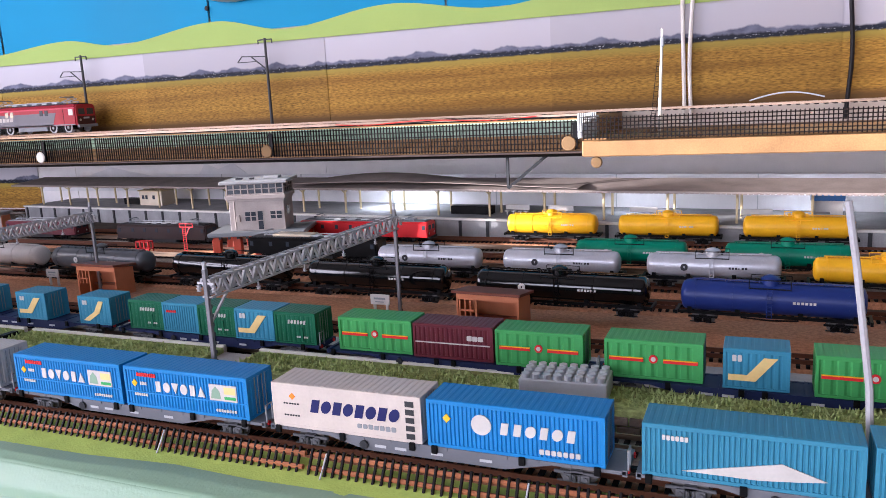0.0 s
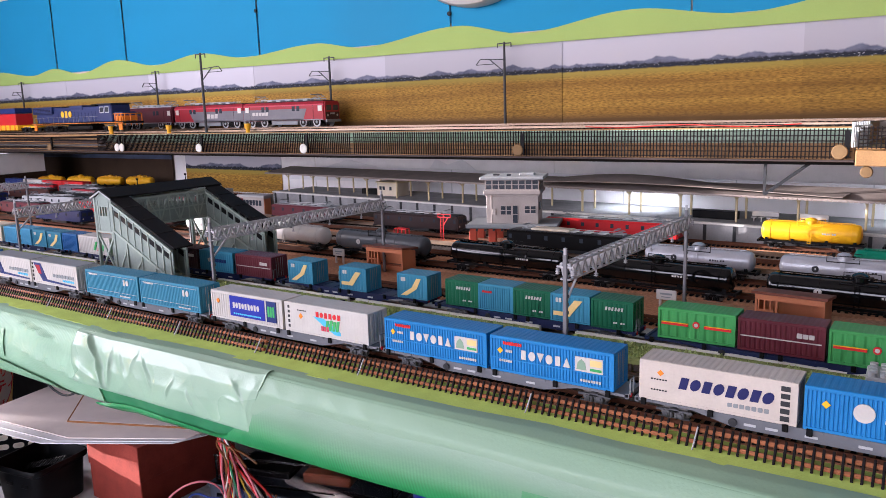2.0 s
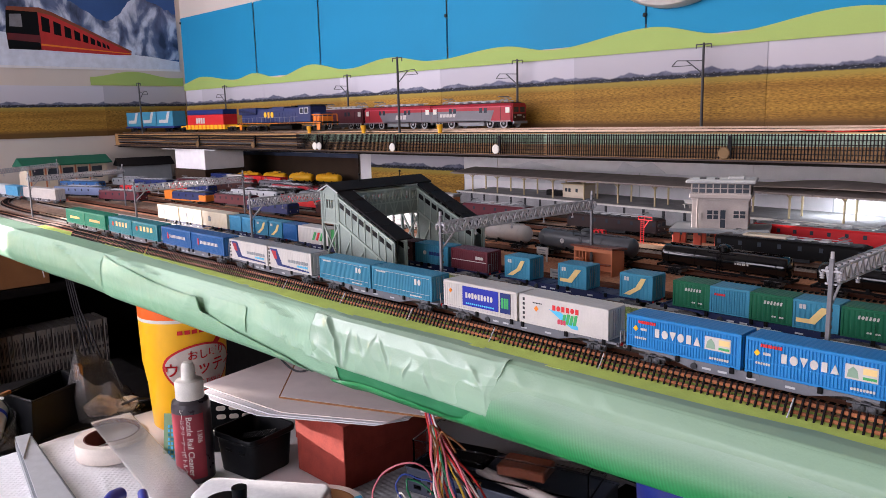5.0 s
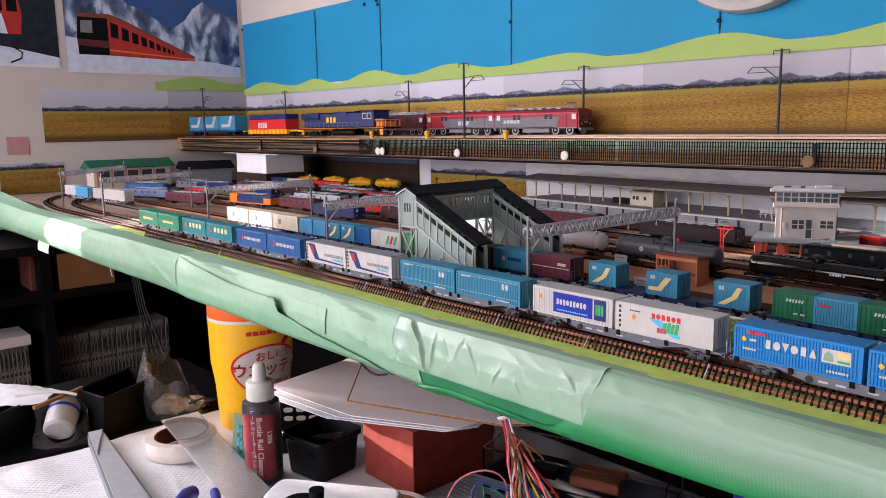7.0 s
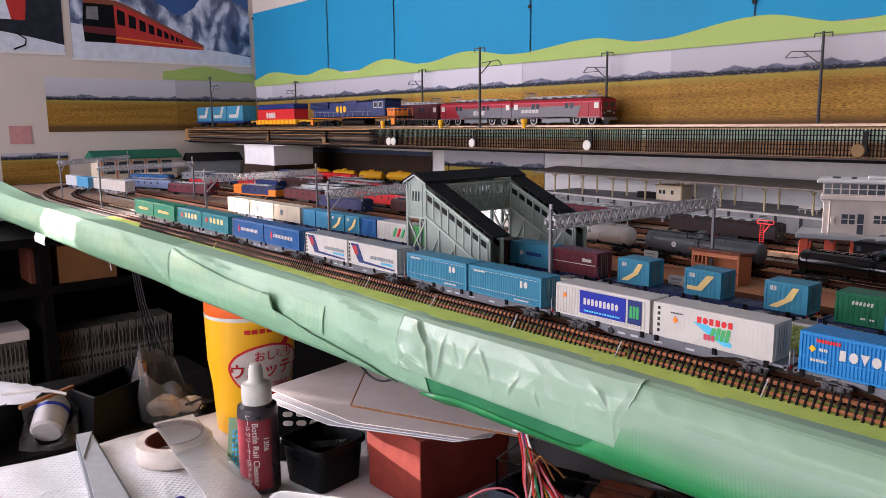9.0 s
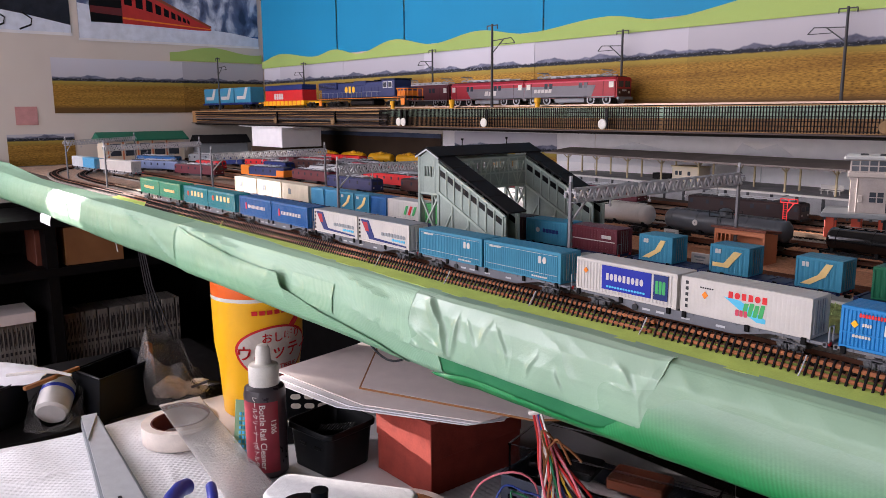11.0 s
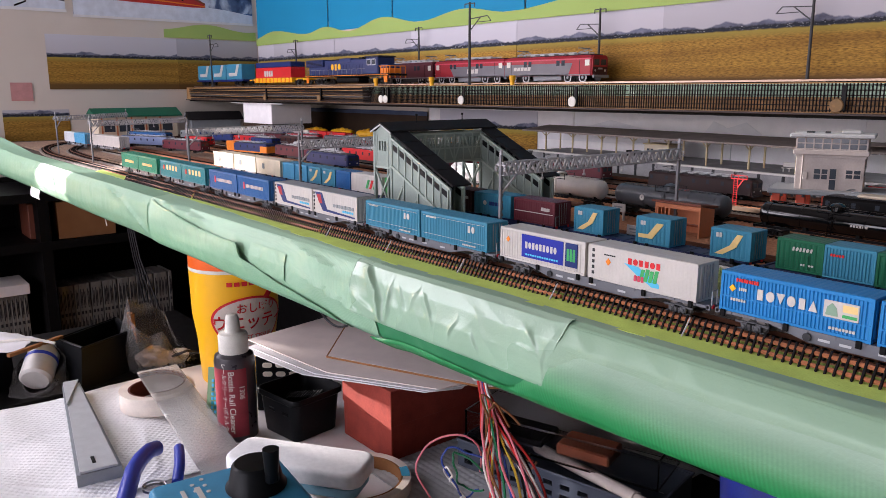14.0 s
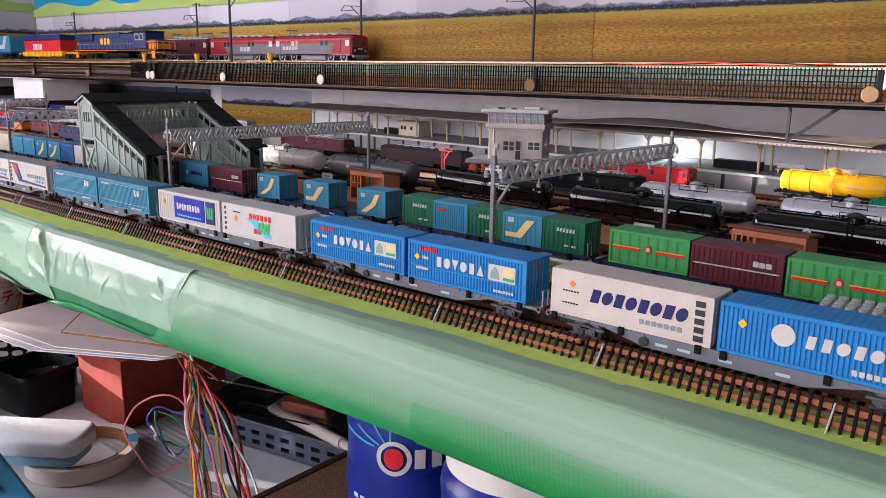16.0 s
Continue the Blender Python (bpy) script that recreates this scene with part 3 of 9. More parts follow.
def netting(first, off):
    """Ribbed green mesh from its top edge down and under the board; it starts in a loose point below the split."""
    def fn(x, s):
        if first:
            k = min(1.0, max(0.0, (x - 40) / 60))
            s0 = 0.73 - 0.38 * k * k * (3 - 2 * k) + 0.010 * math.sin(x * 0.05)
            tip = min(1.0, max(0.02, (x + 78) / 30))
        else:
            s0, tip = 0.46 - 0.05 * min(1.0, max(0.0, (x - 238) / 150)) + 0.008 * math.sin(x * 0.06), 1.0
        p = tape_profile(x, s0 + (1.0 - s0) * s * tip)
        up = max(0.0, 1.0 - 2.2 * s0)
        out = off * min(1.0, 4 * s + 0.25)
        return (x, p[1] - out, p[2] + out * up - 3.0 * (1 - tip))
    return fn


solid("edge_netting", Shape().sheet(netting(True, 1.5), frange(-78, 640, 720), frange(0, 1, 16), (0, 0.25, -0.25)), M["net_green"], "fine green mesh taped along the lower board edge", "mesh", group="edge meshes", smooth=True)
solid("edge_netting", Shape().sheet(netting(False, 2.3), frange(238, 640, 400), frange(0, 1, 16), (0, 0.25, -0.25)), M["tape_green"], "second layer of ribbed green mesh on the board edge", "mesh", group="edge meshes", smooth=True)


def torn_flap(x, s):
    """The lower layer of tape, seen in the gap under the patch."""
    p = tape_profile(x, 0.46 + 0.46 * s)
    return (x, p[1] + 0.5, p[2])


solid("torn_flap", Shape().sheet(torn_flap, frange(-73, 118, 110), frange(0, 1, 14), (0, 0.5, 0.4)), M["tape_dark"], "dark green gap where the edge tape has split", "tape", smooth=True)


PATCH = [(-80, 0.26, -67, 0.44, 3.4, 9), (-67, 0.44, -58, 0.66, 3.4, 9), (-52, 0.36, -57, 0.60, 1.9, 7), (-43, 0.37, -37, 0.47, 0.9, 5), (-27, 0.33, -30, 0.46, 1.0, 5), (-21, 0.36, -12, 0.52, 1.5, 6),
         (7, 0.44, 5, 0.56, 1.2, 5), (23, 0.49, 25, 0.58, 1.0, 4), (61, 0.36, 69, 0.47, 1.6, 6), (56, 0.46, 69, 0.47, 0.9, 4), (74, 0.26, 70, 0.64, 1.2, 6), (-90, 0.52, -62, 0.60, 1.6, 8)]


def fold(x, s):
    """The wrinkled patch follows the edge from the painted rim down."""
    q = 0.12 + 0.52 * s
    p = tape_profile(x, q)
    w = 0.8 + noise.noise(Vector((x * 0.012 + s * 0.5, s * 0.8, 5.0))) * 0.8 + fold_height(x, q, PATCH)
    seam = min(1.0, max(0.0, (78 - x) / 16.0))
    end = 1.2 * math.exp(-abs(76 - x) / 4.0) * max(0.0, 1 - 2.5 * abs(s - 0.15)) * 2.0
    return (x + (5 * s + 4 * s * s) * noise.noise(Vector((x * 0.03, s * 2.6, 0))) + 7 * (1 - s) * max(0.0, (x - 60) / 16), p[1] - 0.7 - (0.5 + abs(w)) * seam, p[2] + 0.4 + (0.4 + 0.5 * max(0.0, w)) * seam + end)


solid("tape_patch", Shape().sheet(fold, frange(-96, 76, 340), frange(0, 1, 64), (0, 0.4, -0.3)), M["patch_mint"], "shiny wrinkled patch of pale mint tape over the edge", "tape", smooth=100)


def stripe(x, s):
    p = tape_profile(x, 0.22 + 0.20 * s)
    return (x, p[1] - 0.95 - 0.03 * math.sin(s * 150), p[2] + 0.1)


solid("tape_square", Shape().sheet(stripe, frange(78, 156, 40), frange(0, 1, 60), (0, 0.25, -0.25)), M["tape_mint"], "square of pale corded tape on the board edge", "tape", smooth=True)


def square_left(x, s):
    p = tape_profile(x, 0.39 + 0.22 * s)
    return (x, p[1] - 1.7 - 0.03 * math.sin(s * 150), p[2] + 0.2)


solid("tape_square", Shape().sheet(square_left, frange(-242, -184, 40), frange(0, 1, 60), (0, 0.25, -0.25)), M["tape_cord"], "square of corded green tape on the board edge", "tape", smooth=True)


LOW = [(-474, 0.26), (-440, 0.33), (-345, 0.43), (-290, 0.445), (-256, 0.43), (-250, 0.55), (-198, 0.645), (-137, 0.71), (-110, 0.76)]


def low_tape(x, s):
    """Corded tape wrapped from below; its upper edge slants down and lifts in a lip near the square."""
    top = LOW[-1][1]
    for (a, p), (c, q) in zip(LOW, LOW[1:]):
        if x <= c:
            top = p + (q - p) * max(0.0, x - a) / (c - a)
            break
    near = math.exp(-((x + 257) / 13.0) ** 2)
    p = tape_profile(x, top + (0.99 - top) * s)
    lift = 2.2 + 4.5 * near * max(0.0, 1 - 4.0 * s) + 0.9 * math.exp(-s * 18.0)
    return (x, p[1] - lift, p[2] + 0.35 * lift * (1 - s))


solid("tape_fold", Shape().sheet(low_tape, frange(-474, -112, 240), frange(0, 1, 26), (0, 0.5, -0.3)), M["tape_cord"], "corded mint tape with a lifted lip wrapped up from below", "tape", smooth=50)


def rim_sheet(x, s):
    edge = rim_y(x) + wob(x * 3, 2.0) + 1.4 * noise.noise(Vector((x * 0.11, 1.0, 0)))
    return (x, edge * (1 - s) + 5 * s, 1.4 + 2.0 * s + (0.4 * noise.noise(Vector((x * 0.05, 6.0, 0))) + 0.1) * (1 - s) ** 4)


rim = Shape().sheet(rim_sheet, frange(-770, 640, 620), frange(0, 1, 6), (0, 0, -0.9))
solid("painted_rim", rim, M["lime_paint"], "yellow-green painted strip along the board edge", kind="structure")

# ---- tracks ----
TRACKS = [("front", 8.3, -760, 640, "cork"), ("inner", 40, -900, 640, "ballast"), ("second", 101, -1100, 640, "ballast"), ("yard_a", 150, -1200, 640, "cork"), ("yard_b", 232, -1200, 640, "cork"),
          ("yard_c", 278, -1200, 640, "cork"), ("yard_d", 319, -1200, 640, "ballast"), ("yard_e", 358, -1200, 640, "cork"), ("yard_f", 392, -1200, 640, "ballast"), ("yard_g", 428, -1200, 640, "cork")]


def track(y, x0, x1, bed, fine=4.2):
    ob = thing("track", "model railway track with brown rails on a bed", "track", place(0, y, 0), group="layout tracks", kind="structure")
    part("roadbed", Shape().prism([(-11 if y < 20 else -13, 0.1), (-8.8 if y < 20 else -9.5, 3.2), (9.5, 3.2), (13, 0.1)], "x", x0, x1), M[bed], ob)
    ties = Shape()
    for i in range(int((x1 - x0) / fine)):
        ties.box(x0 + i * fine, x0 + i * fine + 1.7, -7.6, 7.6, 3.1, 4.5)
    tagged(part("tie_row", ties, M["tie"], ob), kind="stuff")
    for s in (-1, 1):
        part("rail", Shape().box(x0, x1, s * 4.5 - 0.35, s * 4.5 + 0.35, 4.4, 6.5), M["rail_brown" if bed == "cork" else "rail_steel"], ob)
    return ob


for _, y, x0, x1, bed in TRACKS:
    track(y, x0, x1, bed)


def curved_track(pts):
    ob = thing("curved_track", "model railway track curving away round the corner", "track", group="layout tracks", kind="structure")
    P = [Vector((x, y, 0)) for x, y in pts]
    fine = []
    for i in range(len(P) - 1):
        p0, p1, p2, p3 = P[max(i - 1, 0)], P[i], P[i + 1], P[min(i + 2, len(P) - 1)]
        n = max(4, int((p2 - p1).length / 4.2))
        for k in range(n):
            t = k / n
            fine.append(0.5 * ((2 * p1) + (p2 - p0) * t + (2 * p0 - 5 * p1 + 4 * p2 - p3) * t * t + (3 * p1 - p0 - 3 * p2 + p3) * t ** 3))
    ties, left, right, bed = Shape(), [], [], []
    for i in range(1, len(fine) - 1):
        d = (fine[i + 1] - fine[i - 1]).normalized()
        w = Vector((-d.y, d.x, 0))
        c = fine[i]
        ties.add([tuple(c + d * a + w * b + Vector((0, 0, z))) for a in (-0.8, 0.8) for b in (-7.6, 7.6) for z in (2.2, 3.6)], [(0, 1, 3, 2), (4, 6, 7, 5), (0, 4, 5, 1), (2, 3, 7, 6), (0, 2, 6, 4), (1, 5, 7, 3)])
        left.append(tuple(c + w * 4.5 + Vector((0, 0, 4.6))))
        right.append(tuple(c - w * 4.5 + Vector((0, 0, 4.6))))
        bed.append((c, w))
    tagged(part("tie_row", ties, M["tie"], ob), kind="stuff")
    for side in (left, right):
        part("rail", Shape().tube(side, 0.7, 4), M["rail_brown"], ob)
    part("roadbed", Shape().sheet(lambda i, s: tuple(bed[int(i)][0] + bed[int(i)][1] * (s * 11) + Vector((0, 0, 2.3))), range(0, len(bed), 3), [-1, 1], (0, 0, -2.2)), M["ballast"], ob)
    return ob


curved_track([(-750, 8.3), (-950, 8), (-1110, 12), (-1270, 44), (-1390, 120), (-1460, 240), (-1480, 400)])
curved_track([(-890, 40), (-1020, 42), (-1160, 60), (-1290, 120), (-1380, 220), (-1420, 340), (-1426, 430)])
curved_track([(-560, 584), (-700, 580), (-850, 566), (-1040, 522), (-1150, 476), (-1240, 410)])
curved_track([(-1080, 101), (-1180, 130), (-1260, 210), (-1300, 320), (-1310, 420)])


# ---- the fence of track stood on edge along the board's rim ----
TIE = mesh("tie_bar", Shape().cbox(-0.5, 0.5, -0.5, 0.5, 0.0, 9.4, 0.2), M["tie_black"])


def track_fence(x0, n):
    ob = thing("track_fence", "length of plastic track stood on edge as a guard fence", "fence", place(x0, -10.8, 1.5), group="rim fence")
    tilt = Matrix.Rotation(radians(-31), 4, "X") @ Matrix.Diagonal((1, 1, 1.06, 1))
    for z in (2.6, 7.4):
        r = Shape().tube([(x, math.sin(radians(31)) * z + 0.9 + 0.25 * math.sin(x * 0.05), z * math.cos(radians(31))) for x in frange(0, n * 3.25, 24)], 1.0, 6)
        part("rail", r, M["rail_copper"], ob)
    for i in range(n):
        part("tie", TIE, None, ob, at=place(i * 3.25 + 1, 0.25 * math.sin(i * 0.2), 0, 0, random.uniform(-2, 2), 0) @ tilt)
    return ob


for x0, n in ((-182, 73), (57, 72), (293, 90), (-428, 75), (-640, 64)):
    track_fence(x0, n)
for x in (-170, -95, -22, 51, 128, 226, 300, 375, 470):
    solid("track_nail", Shape().tube([(x, -13.4, 1.0), (x + 0.4, -10.6, 5), (x + 0.8, -7.8, 9.8)], 0.34, 6), M["silver"], "small bright steel nail holding the fence", "nail", group="fence nails")

# ---- grass bank between the tracks ----
def grass_strip(x0, x1, y0, y1, z=10.6):
    st = Shape()
    bank = solid("grass_bank", Shape().cbox(x0, x1, y0, y1, 0.1, z, 0.6), M["turf"], "low bank with a grass top between the tracks", kind="structure")
    rnd = random.Random(int(x0))
    for _ in range(int((x1 - x0) * (y1 - y0) * 0.16)):
        x, y, r = rnd.uniform(x0 + 1, x1 - 1), rnd.uniform(y0 + 3, y1 - 4), rnd.uniform(0.5, 1.3)
        h = rnd.uniform(0.9, 2.6)
        a = rnd.uniform(0, 3)
        st.add([(x + r * math.cos(a), y + r * math.sin(a), z - 0.2), (x + r * math.cos(a + 2.1), y + r * math.sin(a + 2.1), z - 0.2), (x + r * math.cos(a + 4.2), y + r * math.sin(a + 4.2), z - 0.2),
                (x + rnd.uniform(-1, 1), y + rnd.uniform(-1, 1), z + h)], [(0, 1, 3), (1, 2, 3), (2, 0, 3)])
    solid("grass_tufts", st, M["turf_tuft"], "tufts of yellow-green model grass", kind="stuff")
    solid("kerb_line", Shape().cbox(x0, x1, y1, y1 + 2.4, 0.1, z + 1.0, 0.4), M["kerb"], "pale stone kerb along the grass", kind="structure")
    return bank


GX = [(-740, -262), (-96, 38), (44, 184), (206, 640)]
for a, b in GX:
    grass_strip(a, b, 57, 84)
solid("bank_path", Shape().cbox(184.4, 205.6, 57, 84, 0.1, 8.4, 0.5), M["road"], "grey paved gap in the grass bank", kind="structure")
solid("bank_path", Shape().cbox(-261.6, -96.4, 50, 86, 0.1, 8.0, 0.5), M["road"], "grey paved pad below the footbridge", kind="structure")
STONE = mesh("stone_block", Shape().cbox(-4.6, 4.6, -0.6, 0.6, -1.75, 1.75, 0.35), M["stone"])
wall_t = thing("stone_facing", "low wall of small grey-brown stones below the grass", "wall", place(206, 56.2, 0), kind="structure")
for row in range(2):
    for i in range(44):
        part("stone", STONE, None, wall_t, at=place(5 + i * 9.8 + (4.9 if row else 0), random.uniform(-0.2, 0.2), 2.2 + row * 3.9))
solid("relay_box", Shape().cbox(38.6, 43.4, 66, 76, 0.1, 12.5, 0.5), M["soot"], "small black relay box on the grass bank", "box")
solid("sand_ground", Shape().cbox(-1480, -336, 14, 300, 0.1, 1.6, 0.6), M["sand"], "pinkish sand-coloured ground round the curved tracks", kind="structure")
solid("yard_road", Shape().cbox(-330, 640, 118, 137, 0.1, 3.0, 0.6), M["road"], "grey service road between the tracks", kind="structure")
solid("yard_cork", Shape().cbox(-330, 640, 163, 219, 0.1, 2.2, 0.6), M["cork"], "orange-brown cork ground by the tank sidings", kind="structure")

# ---- rolling stock ----
def glyphs(x0, x1, z0, z1, n, y=-0.16, slant=0.0, seed=1, gap=0.22):
    """A row of plain blocks that stands for a mark or for print too small to read."""
    rnd = random.Random(seed)
    s = Shape()
    w = (x1 - x0) / n
    for i in range(n):
        a, b = x0 + i * w, x0 + (i + 1 - gap) * w
        top = z1 if rnd.random() < 0.7 else z0 + (z1 - z0) * 0.92
        e = min(0.25, (b - a) * 0.2)
        pts = [(a + e, z0), (b - e, z0), (b, z0 + e), (b, top - e), (b - e, top), (a + e, top), (a, top - e), (a, z0 + e)]
        s.prism([(px + slant * (pz - z0), pz) for px, pz in pts], "y", y, 0.1)
    return s


def shape_row(x0, x1, z0, z1, kinds, y=-0.2, slant=0.0, gap=0.18, bold=0.26):
    """A maker's mark as a row of plain shapes: b bar, d disc, v and a wedges."""
    row = []
    w = (x1 - x0) / len(kinds)
    h = z1 - z0
    for i, k in enumerate(kinds):
        a, b = x0 + i * w, x0 + (i + 1 - gap) * w
        mid = (a + b) / 2

        def at(px, pz):
            return (px + slant * (pz - z0), pz)
        s = Shape()
        if k == "d":
            s.prism([at(mid + (b - a) / 2 * math.cos(2 * math.pi * j / 12), z0 + h / 2 + h / 2 * math.sin(2 * math.pi * j / 12)) for j in range(12)], "y", y, 0.1)
        elif k in "va":
            lo, hi = (z1, z0) if k == "v" else (z0, z1)
            s.prism([at(a, lo), at(b, lo), at(mid, hi)], "y", y, 0.1)
        else:
            t = (b - a) * bold * 1.3
            s.prism([at(mid - t, z0), at(mid + t, z0), at(mid + t, z1), at(mid - t, z1)], "y", y, 0.1)
        row.append(s)
    return row


def put_row(parent, key, x0, x1, z0, z1, kinds, label="", **more):
    for sh in shape_row(x0, x1, z0, z1, kinds, **more):
        part("mark_shape", sh, M[key], parent, label)


def plate(x0, x1, z0, z1, y=-0.12):
    return Shape().box(x0, x1, y, 0.2, z0, z1)


def poly(points, y=-0.14):
    return Shape().prism(points, "y", y, 0.2)


def container_shape(L, W, H, pitch, depth, frame=1.1):
    """A corrugated box, in plan one folded outline, under a ribbed roof."""
    f, d = frame, depth + (0.25 if depth >= 0.1 else 0.0)
    n = max(3, int((L - 2 * f) / max(pitch, 1.2)))
    st = (L - 2 * f) / n
    front = [(0, 0), (f, 0)]
    for i in range(n):
        x = f + i * st
        front += [(x + st * 0.1, d), (x + st * 0.3, d), (x + st * 0.42, 0.12 if depth >= 0.1 else 0.0), (x + st * 0.88, 0.12 if depth >= 0.1 else 0.0)]
    front += [(L - f, 0), (L, 0)]
    m = 4
    sw = (W - 2 * f) / m
    side = [(L, f)]
    for i in range(m):
        y = f + i * sw
        side += [(L - 0.35, y + sw * 0.12), (L - 0.35, y + sw * 0.4), (L - 0.05, y + sw * 0.5), (L - 0.05, y + sw * 0.9)]
    side += [(L, W - f)]
    half = front + side
    outline = half + [(L - x, W - y) for x, y in half]
    s = Shape().prism(outline, "z", 0.9, H - 1.5)
    s.cbox(-0.03, L + 0.03, -0.03, W + 0.03, 0, 1.3 if L > 30 else 1.0, 0.15).cbox(-0.03, L + 0.03, -0.03, W + 0.03, H - 1.7, H - 0.15, 0.2)
    nr = int((L - 2 * f) / 2.4)
    sr = (L - 2 * f) / nr
    top = [(f, H - 0.6)]
    for i in range(nr):
        a = f + i * sr
        top += [(a + 0.1 * sr, H - 0.14), (a + 0.2 * sr, H - 0.04), (a + 0.65 * sr, H - 0.04), (a + 0.75 * sr, H - 0.14)]
    s.prism(top + [(L - f, H - 0.14), (L - f, H - 0.6)], "y", f * 0.6, W - f * 0.6)
    return s


SHAPES, LOCK = {}, {}


def container(kind, x, y, z, color, label, L=61.5, W=16.4, H=17.4, pitch=1.55, depth=0.22, rz=0.0, cat="container"):
    key = (L, W, H, pitch, depth, color)
    if key not in SHAPES:
        SHAPES[key] = mesh("body", container_shape(L, W, H, pitch, depth), M[color])
    ob = thing(kind, label, cat, place(x, y, z, 0, 0, rz), group="freight containers")
    part("body", SHAPES[key], None, ob)
    if H not in LOCK:
        LOCK[H] = mesh("lock_bar", Shape().cyl((0.05, 0, 1.2), (0.05, 0, H - 1.2), 0.18, 6), M["steel"])
    for fy in (0.3, 0.42, 0.58, 0.7):
        part("lock_bar", LOCK[H], None, ob, at=place(L, W * fy, 0))
    return ob


BOGIE = {}


def bogie(parent, x, y, z, scale=1.0, mat_key="deck_grey", wheels=2):
    k = (mat_key, wheels)
    if k not in BOGIE:
        f = Shape()
        half = 6.0 * wheels / 2
        for s in (-1, 1):
            y0, y1 = sorted((s * 5.9, s * 7.1))
            f.cbox(-half - 1.6, half + 1.6, y0, y1, 3.5, 4.6, 0.25)
            f.cbox(-half - 0.6, half + 0.6, y0, y1, 0.9, 1.4, 0.15)
            for i in range(wheels):
                a = -half + 3 + i * 6
                y2_, y3_ = sorted((s * 6.5, s * 7.9))
                f.cbox(a - 1.5, a + 1.5, y2_, y3_, 1.5, 4.1, 0.35)
                f.cyl((a, s * 7.8, 2.8), (a, s * 8.3, 2.8), 0.8, 8)
            for i in range(wheels - 1):
                a = -half + 6 + i * 6
                for dx in (-1.0, 1.0):
                    f.cyl((a + dx, s * 7.0, 1.2), (a + dx, s * 7.0, 3.7), 0.75, 8)
                f.cbox(a - 2.2, a + 2.2, y0, y1 + 0.2, 3.4, 4.9, 0.25)
        f.box(-2, 2, -6, 6, 3, 5)
        wh = Shape()
        for s in (-1, 1):
            wh.cyl((0, s * 4.2, 2.9), (0, s * 5.4, 2.9), 2.9, 14).cyl((0, s * 3.9, 2.9), (0, s * 4.2, 2.9), 3.3, 14)
        wh.cyl((0, -4, 2.9), (0, 4, 2.9), 0.6, 6)
        BOGIE[k] = (mesh("frame", f, M[mat_key]), mesh("wheel_set", wh, M["wheel_steel"], True), half)
    f, wh, half = BOGIE[k]
    b = part("bogie", f, None, parent, at=place(x, y, z) @ Matrix.Scale(scale, 4))
    for i in range(wheels):
        part("wheel_set", wh, None, b, at=place(-half + 3 + i * 6, 0, 0))
    return b


def wagon_proto(L=133.0, color="deck_grey", rail=6.5):
    ob = thing("container_wagon", "grey flat container wagon on two bogies", "wagon", place(0, -3000, 0), group="container wagons")
    d = Shape()
    poly_side = [(0, 6.4), (24, 6.4), (40, 2.7), (L - 40, 2.7), (L - 24, 6.4), (L, 6.4), (L, 7.6), (0, 7.6)]
    for y in (0.1, 14.9):
        d.prism(poly_side, "y", y, y + 1.4)
    d.box(0, L, 1.5, 14.9, 6.2, 7.4).box(-0.4, 1.2, 0.1, 16.3, 5.8, 8.0).box(L - 1.2, L + 0.4, 0.1, 16.3, 5.8, 8.0)
    for i in range(12):
        d.box(6 + i * (L - 14) / 11, 7.4 + i * (L - 14) / 11, -0.2, 16.6, 6.6, 7.69)
    part("deck", d, M[color], ob)
    for x in (16, L - 16):
        bogie(ob, x, 8.2, 0, mat_key="bogie_grey")
    for a in (44, 52, 66, 84):
        part("stencil", Shape().box(a, a + 4.5, -0.05, 0.3, 4.3, 5.3), M["pale_grey"], ob)
    for a in (2.5, 58, 66.5, L - 10, 30, 98):
        part("container_latch", Shape().cbox(a, a + 2.2, -1.0, 0.0, 5.2, 8.2, 0.2), M["black"], ob)
    part("brake_wheel", Shape().cyl((L * 0.3, -0.9, 4.9), (L * 0.3, -0.3, 4.9), 1.7, 12), M["dark_grey"], ob)
    part("end_rail", Shape().tube([(L + 0.6, 1.2, 7.6), (L + 0.6, 1.2, 14.4), (L + 0.6, 5.0, 14.4), (L + 0.6, 5.0, 7.6)], 0.35, 6), M["mid_grey"], ob)
    for x, s in ((0, -1), (L, 1)):
        part("coupler", Shape().box(min(x, x + s * 3.2), max(x, x + s * 3.2), 7.2, 9.2, 4.0, 5.6), M["black"], ob)
    for s in (0, 1):
        part("tail_lamp", Shape().cyl((L + 0.2, 2.4 + s * 11.6, 7), (L + 0.9, 2.4 + s * 11.6, 7), 1.0, 8), M["print_red"], ob)
    return ob


WAGON = wagon_proto()
RAIL = 6.5
PITCH = 136.4


def wagon(x, y, rz=0.0):
    return copy_thing(WAGON, place(x, y, RAIL, 0, 0, rz))


TOP = RAIL + 7.7   # where containers stand
FZ = TOP


def c31(i, slot, color, label, **more):
    return container("long_container", i * PITCH + (1.0 if slot == 0 else 64.6), 0, FZ, color, label, **more)


for i in range(-5, 4):
    wagon(i * PITCH - 0.5, 0)
